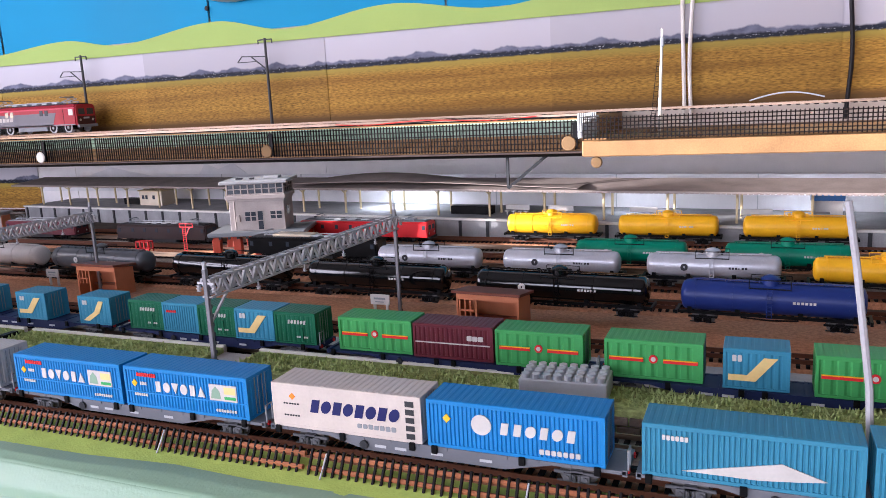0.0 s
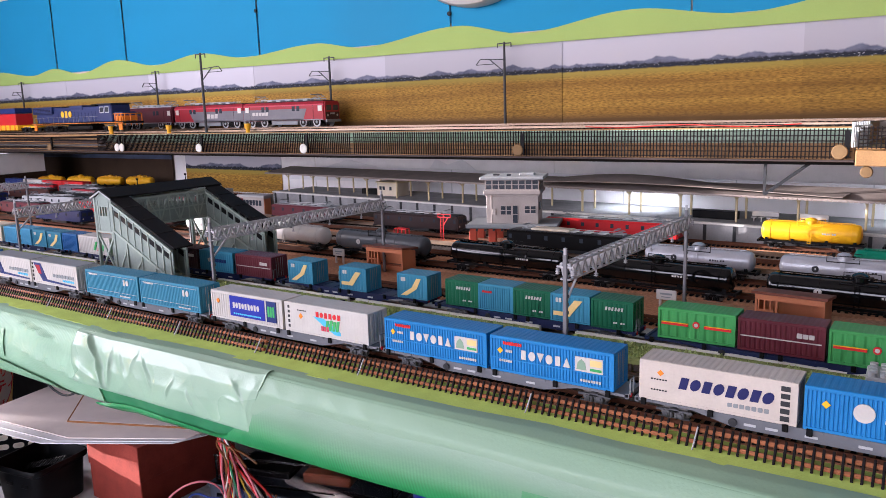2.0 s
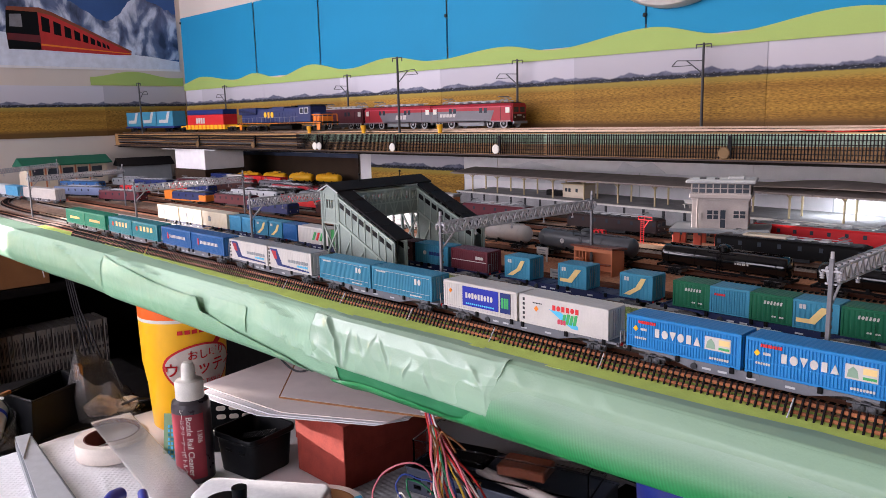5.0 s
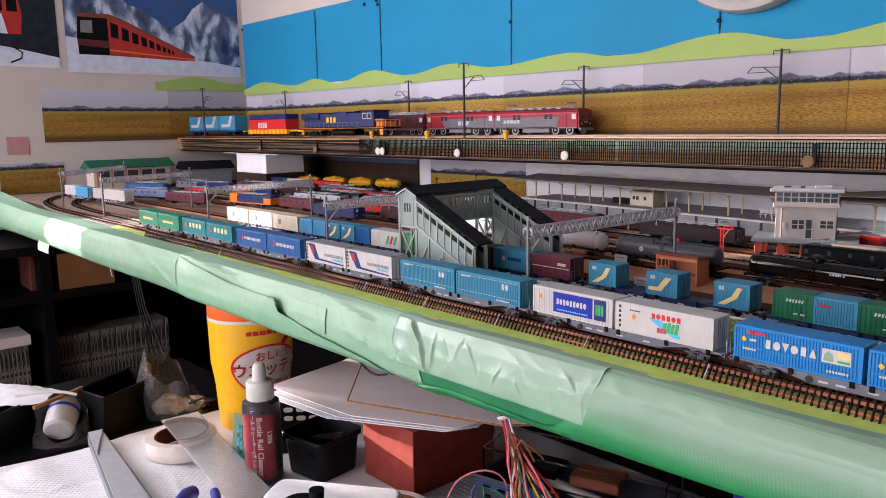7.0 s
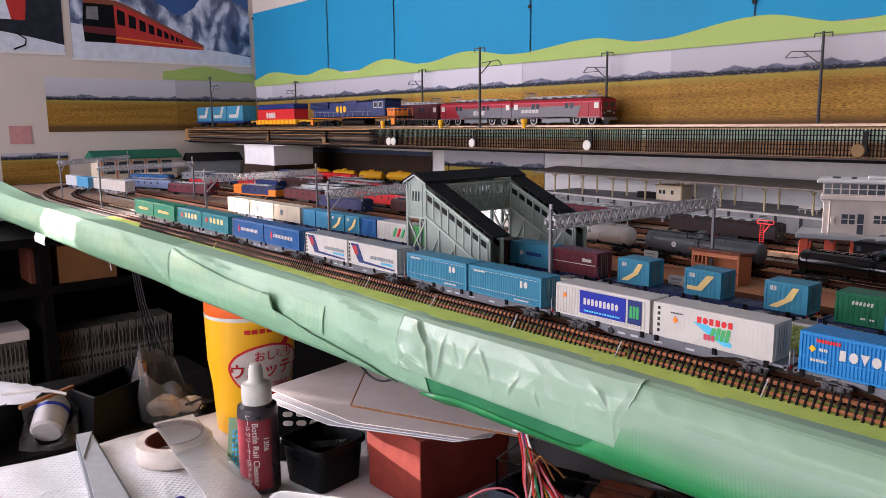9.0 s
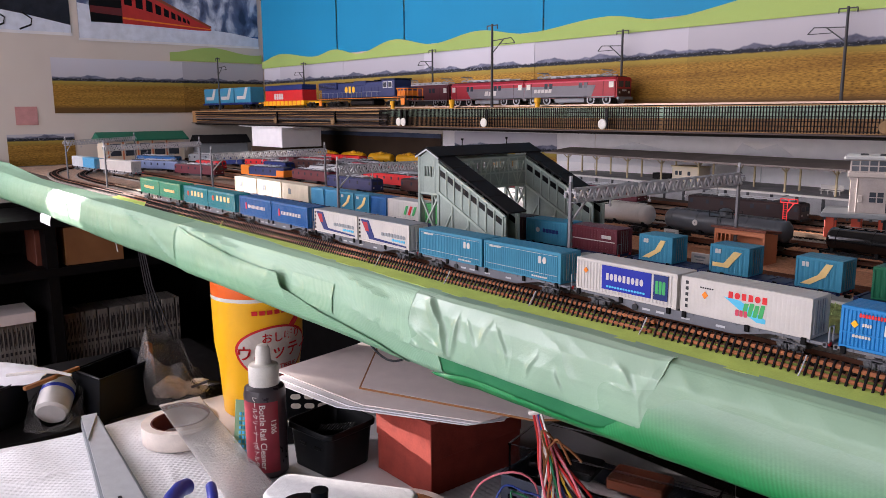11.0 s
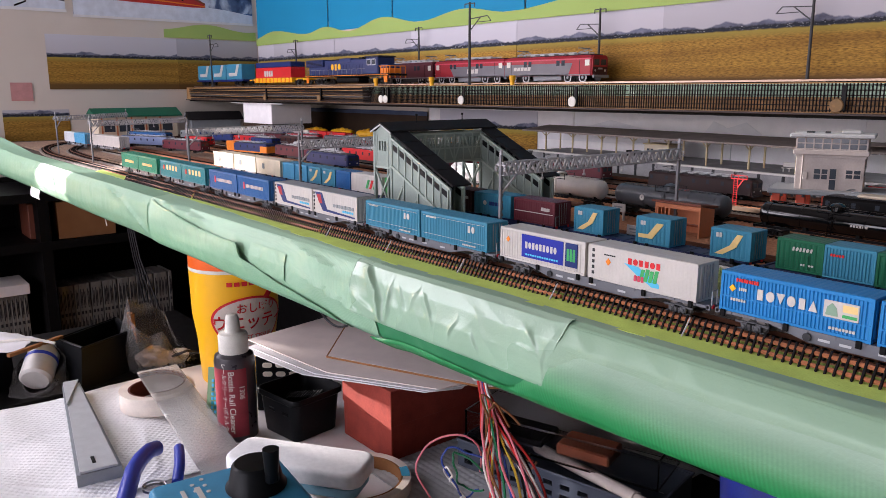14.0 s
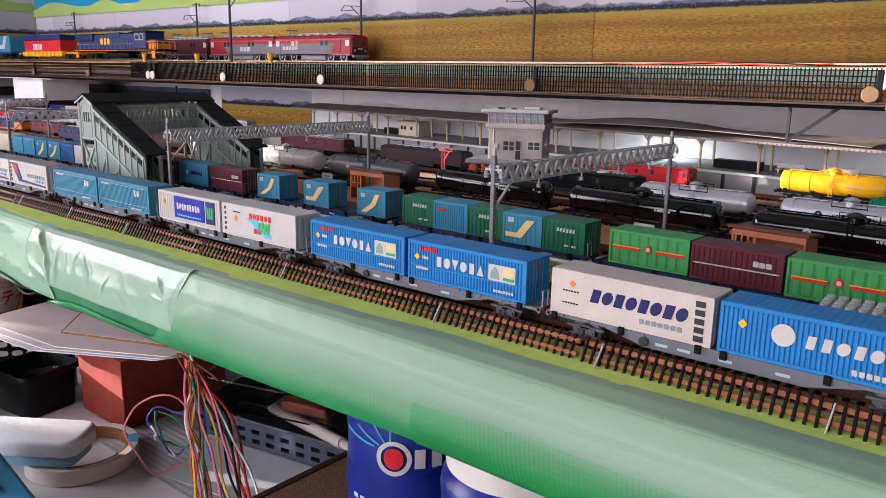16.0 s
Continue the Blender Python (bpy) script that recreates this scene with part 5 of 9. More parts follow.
def electric_loco(x, y, z, L, color, label, k=1.0, W=18.5, H=19.0, roof="dark_grey", skirt="dark_grey", rz=0.0, panel=None, pantos=2, group="locomotives"):
    """A box-cab locomotive; k scales its fittings."""
    ob = thing("electric_locomotive", label, "locomotive", place(x, y, z, 0, 0, rz), group=group)
    z0 = 5.2 * k
    b = Shape()
    side = [(-W / 2, z0), (W / 2, z0), (W / 2, H - 1.8 * k), (W / 2 - 1.6 * k, H), (-W / 2 + 1.6 * k, H), (-W / 2, H - 1.8 * k)]
    b.prism(side, "x", 1.2 * k, L - 1.2 * k)
    for a, c in ((0, 1.2 * k), (L - 1.2 * k, L)):
        b.prism([(p[0] * 0.92, z0 + (p[1] - z0) * 0.98) for p in side], "x", a, c)
    part("body", b, M[color], ob)
    part("roof", Shape().cbox(3 * k, L - 3 * k, -W / 2 + 2.2 * k, W / 2 - 2.2 * k, H - 0.05, H + 0.8 * k, 0.3 * k), M[roof], ob)
    gear = Shape()
    for i in range(5):
        a = L * (0.26 + 0.11 * i)
        gear.cbox(a, a + L * 0.06, -W * 0.22, W * 0.22, H + 0.7 * k, H + 2.0 * k, 0.3 * k)
    part("roof_gear", gear, M["pale_grey"], ob)
    for sgn in (-1, 1):
        n = max(4, int(L / (22 * k)))
        spots = [L * 0.16 + i * L * 0.68 / n + 2 * k for i in range(n)] + [2.6 * k, L - 5.6 * k]
        if k > 1.5:
            spots = [L * 0.24, L * 0.24 + 5.0 * k, L * 0.62, L * 0.62 + 5.0 * k]
            for a in (2.4 * k, L - 6.6 * k):
                part("cab_window", Shape().cbox(a, a + 4.2 * k, sgn * W / 2 - 0.2 * k, sgn * W / 2 + 0.2 * k, H - 7.4 * k, H - 3.2 * k, 0.15 * k), M["pin_white"], ob)
                part("cab_door", Shape().cbox(a + 5.2 * k * (1 if a < L / 2 else -1), a + 5.2 * k * (1 if a < L / 2 else -1) + 0.35 * k, sgn * W / 2 - 0.15 * k, sgn * W / 2 + 0.15 * k, z0 + k, H - 2.6 * k, 0.05 * k), M["dark_maroon"], ob)
            for a in (L * 0.10, L * 0.26, L * 0.74, L * 0.90):
                y0, y1 = sorted((sgn * W * 0.43, sgn * W * 0.46))
                wheel = part("wheel", Shape().cyl((a, y0, 3.9 * k), (a, y1, 3.9 * k), 3.7 * k, 24), M["silver"], ob, smooth=40)
                part("wheel_web", Shape().cyl((a, sgn * W * 0.46, 3.9 * k), (a, sgn * W * 0.466, 3.9 * k), 2.7 * k, 20), M["soot"], wheel)
                part("hub", Shape().cyl((a, sgn * W * 0.466, 3.9 * k), (a, sgn * W * 0.475, 3.9 * k), 1.1 * k, 12), M["mid_grey"], wheel)
            part("body_joint", Shape().box(1.3 * k, L - 1.3 * k, sgn * W / 2 - 0.1 * k, sgn * W / 2 + 0.12 * k, z0 + 0.2 * k, z0 + 0.9 * k), M["mid_grey"], ob)
        pane = mesh("side_window", Shape().box(0, 3.2 * k, -0.16 * k, 0.16 * k, H - 7 * k, H - 3.2 * k), M["glass_dark"])
        for a in spots:
            part("side_window", pane, None, ob, at=place(a, sgn * W / 2, 0))
        if panel:
            part("side_panel", Shape().prism(panel[1], "y", sgn * W / 2 - 0.1 * k, sgn * W / 2 + 0.1 * k), M[panel[0]], ob)
    for xx, s in ((0, -1), (L, 1)):
        fw = Shape()
        for a, c in ((-W * 0.36, -W * 0.06), (W * 0.06, W * 0.36)):
            fw.box(xx - 0.15 * k, xx + 0.15 * k, a, c, H - 7 * k, H - 3 * k)
        part("windscreen", fw, M["glass_dark"], ob)
        if k > 1.5:
            part("nose_band", Shape().box(xx - 0.12 * k, xx + 0.12 * k, -W * 0.42, W * 0.42, z0 + 0.5 * k, z0 + 6.0 * k), M["dark_maroon"], ob)
            part("number_plate", Shape().box(xx - 0.2 * k, xx + 0.2 * k, -W * 0.14, W * 0.14, z0 + 4.2 * k, z0 + 5.4 * k), M["pale_grey"], ob)
        for sy in (-1, 1):
            part("headlamp", Shape().cyl((xx - 0.3 * k, sy * W * 0.3, z0 + 3.5 * k), (xx + 0.3 * k, sy * W * 0.3, z0 + 3.5 * k), 0.9 * k, 10), M["white"], ob)
        part("buffer_beam", Shape().box(min(xx, xx + s * 1.6 * k), max(xx, xx + s * 1.6 * k), -W * 0.45, W * 0.45, z0 - 1.6 * k, z0 + 0.4 * k), M[skirt], ob)
    part("underframe", Shape().box(L * 0.34, L * 0.66, -W * 0.4, W * 0.4, 2.0 * k, z0), M[skirt], ob)
    for a in (L * 0.18, L * 0.82):
        bogie(ob, a, 0, 0, scale=k, mat_key="soot", wheels=3 if L > 110 * k else 2)
    for i in range(pantos):
        pantograph(ob, L * (0.15 + 0.7 * i / max(1, pantos - 1)), H + 1.6 * k, k)
    for sgn in (-1, 1):
        part("roof_bar", Shape().tube([(L * 0.2, sgn * W * 0.3, H + 2.2 * k), (L * 0.8, sgn * W * 0.3, H + 2.2 * k)], 0.3 * k, 5), M["pale_grey"], ob)
    return ob


electric_loco(-162, 366, RAIL, 112, "loco_umber", "dark brown electric locomotive with grey roof gear")
electric_loco(-333, 375, RAIL, 104, "maroon", "maroon electric locomotive with a pale roof unit", roof="mid_grey")
electric_loco(32, 404, RAIL, 134, "rail_red", "red electric locomotive beside the signal tower", roof="mid_grey")
electric_loco(36, 316, RAIL, 124, "soot", "black electric locomotive with a pale roof hood")
solid("roof_hood", Shape().cbox(60, 98, 309, 323, RAIL + 19.9, RAIL + 22, 0.8), M["cream"], "pale roof hood on the black locomotive", "hood")
YARD = ((-640, 300, 120, "rail_red", "red electric locomotive in the yard", 0), (-505, 268, 120, "brown", "brown electric locomotive in the yard", 0), (-1160, 150, 128, "slate_blue", "pale blue-grey electric locomotive on the curve", 18),
        (-1290, 204, 108, "deep_blue", "blue electric locomotive near the corner", 20), (-990, 166, 104, "maroon", "maroon electric locomotive in the yard", 14), (-660, 348, 120, "mid_grey", "grey electric locomotive in the yard", 0),
        (-800, 356, 120, "soot", "black electric locomotive in the yard", 0), (-950, 306, 70, "navy", "short navy locomotive in the yard", 4), (-820, 400, 118, "loco_red", "red electric locomotive in the yard", 0),
        (-1120, 368, 120, "maroon", "maroon electric locomotive in the yard", 12), (-540, 392, 120, "loco_red", "red electric locomotive far back in the yard", 0), (-470, 300, 100, "maroon", "maroon electric locomotive near the footbridge", 0),
        (-1064, 232, 60, "rail_red", "short red diesel locomotive in the yard", 16), (-752, 252, 96, "maroon", "maroon electric locomotive in the yard", 3), (-1036, 312, 84, "rail_red", "red electric locomotive in the yard", 14),
        (-800, 308, 118, "pale_grey", "pale grey electric locomotive in the yard", 6), (-1180, 306, 96, "navy", "navy electric locomotive in the yard", 16), (-960, 366, 110, "brown", "brown electric locomotive in the yard", 6),
        (-1040, 414, 110, "loco_red", "red electric locomotive far back in the yard", 8), (-690, 396, 110, "loco_red", "red electric locomotive far back in the yard", 0), (-560, 340, 110, "soot", "black electric locomotive in the yard", 0),
        (-910, 428, 100, "slate_grey", "grey electric locomotive far back in the yard", 4), (-1270, 300, 90, "mid_grey", "grey electric locomotive near the sheds", 22))
for x, y, L, color, lab, rz in YARD:
    electric_loco(x, y, RAIL, L, color, lab, pantos=2, rz=rz)
od = electric_loco(-872, 228, RAIL, 108, "road_blue", "dark blue diesel locomotive with orange ends", pantos=0, rz=9)
part("orange_cab", Shape().cbox(-0.6, 22, -9.6, 9.6, 5.0, 20.6, 1.2), M["orange"], od)
part("orange_end", Shape().cbox(90, 108.6, -9.6, 9.6, 5.0, 16.0, 1.0), M["orange"], od)
part("orange_sill", Shape().cbox(20, 92, -9.7, 9.7, 5.0, 7.0, 0.3), M["orange"], od)
electric_loco(-620, 232, RAIL, 104, "road_blue", "dark blue diesel locomotive in the yard", pantos=0)


for x, y, rz, color, lab in ((-1124, 80, 6, "white", "white long container on the curve"), (-1062, 86, 6, "white", "white long container on the curve"), (-1258, 70, 2, "pale_grey", "pale grey long container on the curve"),
                             (-1196, 72, 2, "sky_blue", "light blue long container on the curve"), (-980, 430, 0, "rail_red", "red long container far back in the yard"), (-916, 430, 0, "rail_red", "red long container far back in the yard"),
                             (-1110, 430, 0, "navy", "navy long container far back in the yard"), (-1046, 430, 0, "white", "white long container far back in the yard"), (-560, 432, 0, "pale_grey", "pale grey long container far back in the yard")):
    if x in (-1124, -1258, -980, -1110, -560):
        wagon(x, y, rz)
    container("long_container", x + 1, y, FZ, color, lab, rz=rz)


# ---- overhead line gantries over the lower tracks ----
MAST = mesh("mast", Shape().cbox(-1.0, 1.0, -0.9, 0.9, 0, 68, 0.2), M["mast_mid"])
RUNGS = Shape()
for i in range(16):
    RUNGS.box(-1.25, 1.25, -1.1, -0.85, 3 + i * 4, 4.6 + i * 4)
RUNGS = mesh("mast_plates", RUNGS, M["mast_dark"])
HEADS = Shape()
HEADS.cyl((0, 0, 67.5), (0, 0, 71), 0.9, 8).bar((-4.4, 0, 62), (4.4, 0, 62), 0.9)
for sx in (-4, 4):
    HEADS.lathe([(0.1, 0), (1.2, 0.4), (0.6, 1.0), (1.3, 1.6), (0.6, 2.2), (1.2, 2.8), (0.1, 3.4)], 8, (sx, 0, 58))
HEADS = mesh("insulator_head", HEADS, M["mast_grey"])


def gantry(x0, y0, x1, y1, z=0.0, bright="mast_grey"):
    """Two masts and a lattice beam between them."""
    ob = thing("line_gantry", "grey overhead line gantry with a lattice beam across the tracks", "gantry", place(x0, y0, z), group="line gantries")
    L = math.hypot(x1 - x0, y1 - y0)
    rz = math.degrees(math.atan2(y1 - y0, x1 - x0))
    for d in (0, L):
        m = part("mast", MAST, None, ob, at=place(0, 0, 0, 0, 0, rz) @ place(d, 0, 0, 0, 0, 90))
        tagged(part("mast_lacing", RUNGS, None, m), kind="stuff")
        part("insulator_head", HEADS, None, m)
    b = Shape()
    for sy in (-2.2, 2.2):
        for zz in (56, 63.5):
            b.bar((0, sy, zz), (L, sy, zz), 0.85)
        n = int(L / 3.8)
        for i in range(n):
            a, c = i * L / n, (i + 1) * L / n
            lo, hi = ((56, 63.5) if i % 2 else (63.5, 56))
            b.bar((a, sy, lo), (c, sy, hi), 1.2)
    for i in range(int(L / 7.5) + 1):
        a = i * L / int(L / 7.5)
        b.bar((a, -2.2, 56), (a, 2.2, 56), 0.6).bar((a, -2.2, 63.5), (a, 2.2, 63.5), 0.6)
    beam = part("lattice_beam", b, M[bright], ob, at=place(0, 0, 0, 0, 0, rz))
    for d in (0.2, 0.42, 0.64, 0.85):
        part("hanger", Shape().cyl((L * d, 0, 56), (L * d, 0, 53), 0.4, 6).lathe([(0.1, 0), (1.2, 0.5), (0.6, 1.1), (1.2, 1.7), (0.1, 2.2)], 8, (L * d, 0, 50.8)), M["mast_grey"], beam, at=Matrix())
    part("knee_brace", Shape().bar((1, 0, 45), (13, 0, 56), 1.0), M["mast_grey"], ob, at=place(0, 0, 0, 0, 0, rz))
    return ob


gantry(-26, 25, -20, 197)
gantry(229, 23, 234, 193)
gantry(-288, 33, -283, 205)
gantry(-552, 36, -562, 186)
gantry(-862, 14, -905, 168)
gantry(-1105, 24, -1250, 182)
solid("leaning_pole", Shape().tube([(476, 22, 0), (474, 23, 40), (469, 24, 78), (466, 24, 97)], 1.1, 8), M["mast_grey"], "bent grey pole beside the front track", "pole")

# ---- the footbridge ----
fb = thing("footbridge", "grey-green covered model footbridge with two stairways", "footbridge", place(-194, 56, 0))
post = mesh("post", Shape().cbox(-1.2, 1.2, -1.2, 1.2, 8, 74, 0.2), M["bridge_green"])


SW = 13.0
HBOARD = mesh("wall_board", Shape().box(-0.5, 0.5, -0.8, 0.8, 46.5, 71.5), M["bridge_green"])


def stair(y):
    """One boarded stairway that comes down to the right, with its landing house."""
    for x in (-11.5, 11.5):
        for yy in (y, y + SW):
            part("post", post, None, fb, at=place(x, yy, 0))
    for yy in (y, y + SW):
        x_b = Shape().bar((-11, yy, 12), (11, yy, 44), 1.4).bar((11, yy, 12), (-11, yy, 44), 1.4).bar((-11, yy, 46), (11, yy, 46), 1.6).bar((-11, yy, 12), (11, yy, 12), 1.4)
        part("cross_brace", x_b, M["bridge_beam"], fb)
        part("bargeboard", Shape().bar((-14, yy - 2.4 if yy == y else yy + 2.4, 73.2), (0, yy - 2.4 if yy == y else yy + 2.4, 79.4), 1.0).bar((0, yy - 2.4 if yy == y else yy + 2.4, 79.4), (14, yy - 2.4 if yy == y else yy + 2.4, 73.2), 1.0), M["pale_grey"], fb)
        part("house_wall", Shape().box(-11, 11, yy - 0.5, yy + 0.5, 46, 59).box(-11, 11, yy - 0.5, yy + 0.5, 66.5, 72).box(-11, -6, yy - 0.5, yy + 0.5, 59, 66.5).box(6, 11, yy - 0.5, yy + 0.5, 59, 66.5), M["bridge_green"], fb)
        for k in range(4):
            part("house_window_bar", Shape().box(-6 + k * 3.6, -4.8 + k * 3.6, yy - 0.7, yy + 0.7, 58.8, 66.8), M["bridge_green"], fb)
        for k in range(9):
            if not 2 <= k <= 6:
                part("wall_board", HBOARD, None, fb, at=place(-9.9 + k * 2.45, yy, 0))
        part("side_wall", Shape().prism([(12, 8), (66, 8), (66, 16), (73, 8), (80, 8), (84, 10), (84, 37), (12, 70)], "y", yy - 0.4, yy + 0.4), M["bridge_green"], fb)
        fr = Shape()
        fr.bar((12, yy - 0.7, 48), (84, yy - 0.7, 13), 1.9).bar((12, yy - 0.7, 69.4), (84, yy - 0.7, 36.4), 1.6)
        for x0, x1, z0, z1 in ((14, 27, 12, 33), (28, 28, 8, 40), (30, 45, 10, 25), (46, 46, 8, 31), (48, 60, 9, 18), (62, 62, 8, 24)):
            fr.bar((x0, yy - 0.7, z0), (x1, yy - 0.7, z1), 1.2)
        for k in range(9):
            x = 12.6 + k * 8.6
            fr.bar((x, yy - 0.7, 47.4 - (x - 12) * 0.486), (x, yy - 0.7, 69 - (x - 12) * 33 / 72), 1.0)
        part("side_frame", fr, M["bridge_beam"], fb)
        for k in range(8):
            x = 14.2 + k * 8.6
            z = 67.0 - (x - 12) * 33 / 72
            part("side_window", Shape().prism([(x, z - 5.6), (x + 5.8, z - 8.3), (x + 5.8, z - 4.2), (x, z - 1.5)], "y", yy - 0.95, yy + 0.95), M["black"], fb)
    part("stair_roof", Shape().prism([(10, 74.0), (88, 38.6), (88.6, 39.8), (10, 75.4)], "y", y - 2.2, y + SW + 2.2), M["slate"], fb)
    for x in (28, 48, 68):
        z = 75.4 - (x - 10) * 35.6 / 78.6
        part("roof_batten", Shape().bar((x, y - 2.2, z), (x, y + SW + 2.2, z), 0.7), M["slate"], fb)
    for k in range(9):
        x = 18 + k * 7.4
        z = 50 - (x - 12) * 0.5
        part("step", Shape().box(x, x + 7.4, y + 1, y + SW - 1, z - 5, z - 3.8), M["bridge_beam"], fb)


stair(0)
stair(93)
for x in (-11.5, 11.5):
    for zz, w2 in ((48, 1.8), (59, 1.2), (71, 1.6)):
        part("girder_rail", Shape().bar((x, SW, zz), (x, 93, zz), w2), M["bridge_beam"], fb)
    for k in range(8):
        a, b = SW + k * 10, SW + 10 + k * 10
        part("girder_post", Shape().bar((x, a, 48), (x, a, 71), 1.1), M["bridge_beam"], fb)
        part("girder_brace", Shape().bar((x, a, 48 if k % 2 else 71), (x, b, 71 if k % 2 else 48), 1.2), M["bridge_beam"], fb)
    part("girder_board", Shape().box(x - 0.3, x + 0.3, SW, 93, 48, 61), M["bridge_green"], fb)
    part("girder_board", Shape().box(x - 0.3, x + 0.3, SW, 93, 68, 72), M["bridge_green"], fb)
    for k in range(22):
        part("window_bar", Shape().box(x - 0.4, x + 0.4, SW + 2 + k * 3.6, SW + 3 + k * 3.6, 61, 68), M["bridge_green"], fb)
part("bridge_floor", Shape().box(-11, 11, SW, 93, 47, 48.4), M["bridge_beam"], fb)
for s in (-1, 1):
    part("bridge_roof", Shape().prism([(0, 80), (s * 14, 74.0), (s * 14, 75.2), (0, 81.4)], "y", -3, 109), M["slate"], fb)
for y in (-0.5, 106):
    part("gable", Shape().prism([(-12.5, 72), (12.5, 72), (0, 79.8)], "y", y, y + 1.0), M["bridge_green"], fb)
for y in (30, 78):
    part("lamp_post", Shape().cyl((4, y, 80), (4, y, 86), 0.4, 6).cyl((4, y, 85.5), (4, y, 87), 1.0, 8), M["soot"], fb)

# ---- the signal tower ----
def signal_tower(x, y, rz, label, k=1.0):
    tw = thing("signal_tower", label, "signal tower", place(x, y, 0, 0, 0, rz), group="signal towers")
    for i in range(5):
        for yy in (-20, 20):
            part("brick_pier", Shape().cbox(-41 + i * 19, -34 + i * 19, yy - 3.5, yy + 3.5, 2, 22, 0.3), M["brick_red"], tw)
    part("base_deck", Shape().cbox(-44, 44, -26, 26, 22, 25.6, 0.5), M["mid_grey"], tw)
    for i in range(11):
        part("deck_joist", Shape().box(-42 + i * 8.2, -40 + i * 8.2, -26.6, -24, 20, 22), M["dark_grey"], tw)
    b = Shape().cbox(-25, 25, -16, 16, 25.6, 57, 0.3)
    part("lower_storey", b, M["tower_white"], tw)
    part("string_course", Shape().cbox(-27.4, 27.4, -18.4, 18.4, 54, 58, 0.5), M["tower_white"], tw)
    part("string_course", Shape().cbox(-25.8, 25.8, -16.8, 16.8, 52, 54, 0.2), M["tower_white"], tw)
    part("window_room", Shape().box(-25, 25, -16, 16, 58, 68), M["glass_dark"], tw)
    for sgn, along, n in ((-1, "x", 8), (1, "x", 8), (-1, "y", 5), (1, "y", 5)):
        fr = Shape()
        half, off = (25.6, 16.4) if along == "x" else (16.6, 25.4)
        for i in range(n + 1):
            a = -half + 2 * half * i / n
            lo = (a - 0.5, a + 0.5, sgn * off - 0.5, sgn * off + 0.5) if along == "x" else (sgn * off - 0.5, sgn * off + 0.5, a - 0.5, a + 0.5)
            fr.box(*lo, 58, 68)
        for z in (58.2, 62.8, 67.2):
            lo = (-half, half, sgn * off - 0.45, sgn * off + 0.45) if along == "x" else (sgn * off - 0.45, sgn * off + 0.45, -half, half)
            fr.box(*lo, z, z + 0.8)
        part("window_frame", fr, M["tower_white"], tw)
    part("roof", Shape().cbox(-30.5, 30.5, -21.5, 21.5, 68, 71, 0.6), M["roof_grey"], tw)
    part("roof_hatch", Shape().cbox(6, 20, -8, 4, 71, 73.4, 0.4), M["roof_grey"], tw)
    part("roof_vent", Shape().cbox(-20, -14, -6, -2, 71, 72.4, 0.3), M["dark_grey"], tw)
    part("roof_vent", Shape().cbox(-6, -2, -10, -7, 71, 72.6, 0.3), M["dark_grey"], tw)
    for x0, x1, z0, z1 in ((-11, -6.2, 34.5, 42.5), (-5.4, -1.0, 34.5, 42.5), (0.6, 5.4, 26.4, 43), (12.2, 17.0, 36, 42.5), (17.8, 22.6, 36, 42.5)):
        part("window", Shape().box(x0, x1, -16.3, -15.6, z0, z1), M["glass_dark"], tw)
        fr = Shape().box(x0 - 0.5, x0 + 0.1, -16.6, -16, z0, z1).box(x1 - 0.1, x1 + 0.5, -16.6, -16, z0, z1).box(x0, x1, -16.6, -16, (z0 + z1) / 2 - 0.3, (z0 + z1) / 2 + 0.3).box(x0 - 0.5, x1 + 0.5, -16.8, -16, z0 - 0.7, z0)
        part("window_frame", fr, M["tower_white"], tw)
    part("window", Shape().box(24.7, 25.3, -8, 2, 38, 46), M["glass_dark"], tw)
    part("down_pipe", Shape().tube([(-20, -16.8, 54), (-20, -16.8, 26)], 0.6, 6), M["tower_white"], tw)
    part("meter_box", Shape().cbox(-19, -15.6, -17.6, -16, 34, 40, 0.3), M["tower_white"], tw)
    return tw


signal_tower(18, 356, 20, "white two-storey signal tower on a red brick base")

# ---- shelters, signs and the red signal ----
def shelter(x, y, rz, label):
    ob = thing("track_shelter", label, "shelter", place(x, y, 2.4, 0, 0, rz) @ Matrix.Diagonal((0.82, 1.0, 1.3, 1.0)), group="trackside shelters")
    part("back_wall", Shape().box(0, 46, 17, 18, 0, 15), M["hut"], ob)
    for a in (0, 45):
        part("side_wall", Shape().prism([(1, 0), (17, 0), (17, 15), (1, 17)], "x", a, a + 1), M["hut"], ob)
    part("front_beam", Shape().box(0, 46, 0, 1.2, 14.6, 17), M["hut"], ob)
    for a in (0, 14, 44.6):
        part("post", Shape().box(a, a + 1.4, 0, 1.4, 0, 15), M["hut"], ob)
    part("roof", Shape().prism([(-2.5, 17.6), (20, 15.6), (20, 16.8), (-2.5, 18.8)], "x", -2, 48), M["hut_roof"], ob)
    part("bench", Shape().box(3, 43, 13, 16.5, 4.0, 5.0), M["rust"], ob)
    gr = Shape()
    for i in range(3):
        gr.box(2 + i * 4, 3 + i * 4, 0.2, 1, 7, 14.6)
    gr.box(1.4, 13, 0.2, 1, 9.4, 10.2)
    part("lattice", gr, M["hut"], ob)
    return ob


shelter(-30, 186, 0, "orange-brown open wooden trackside shelter")
shelter(284, 164, -4, "orange-brown open wooden trackside shelter")


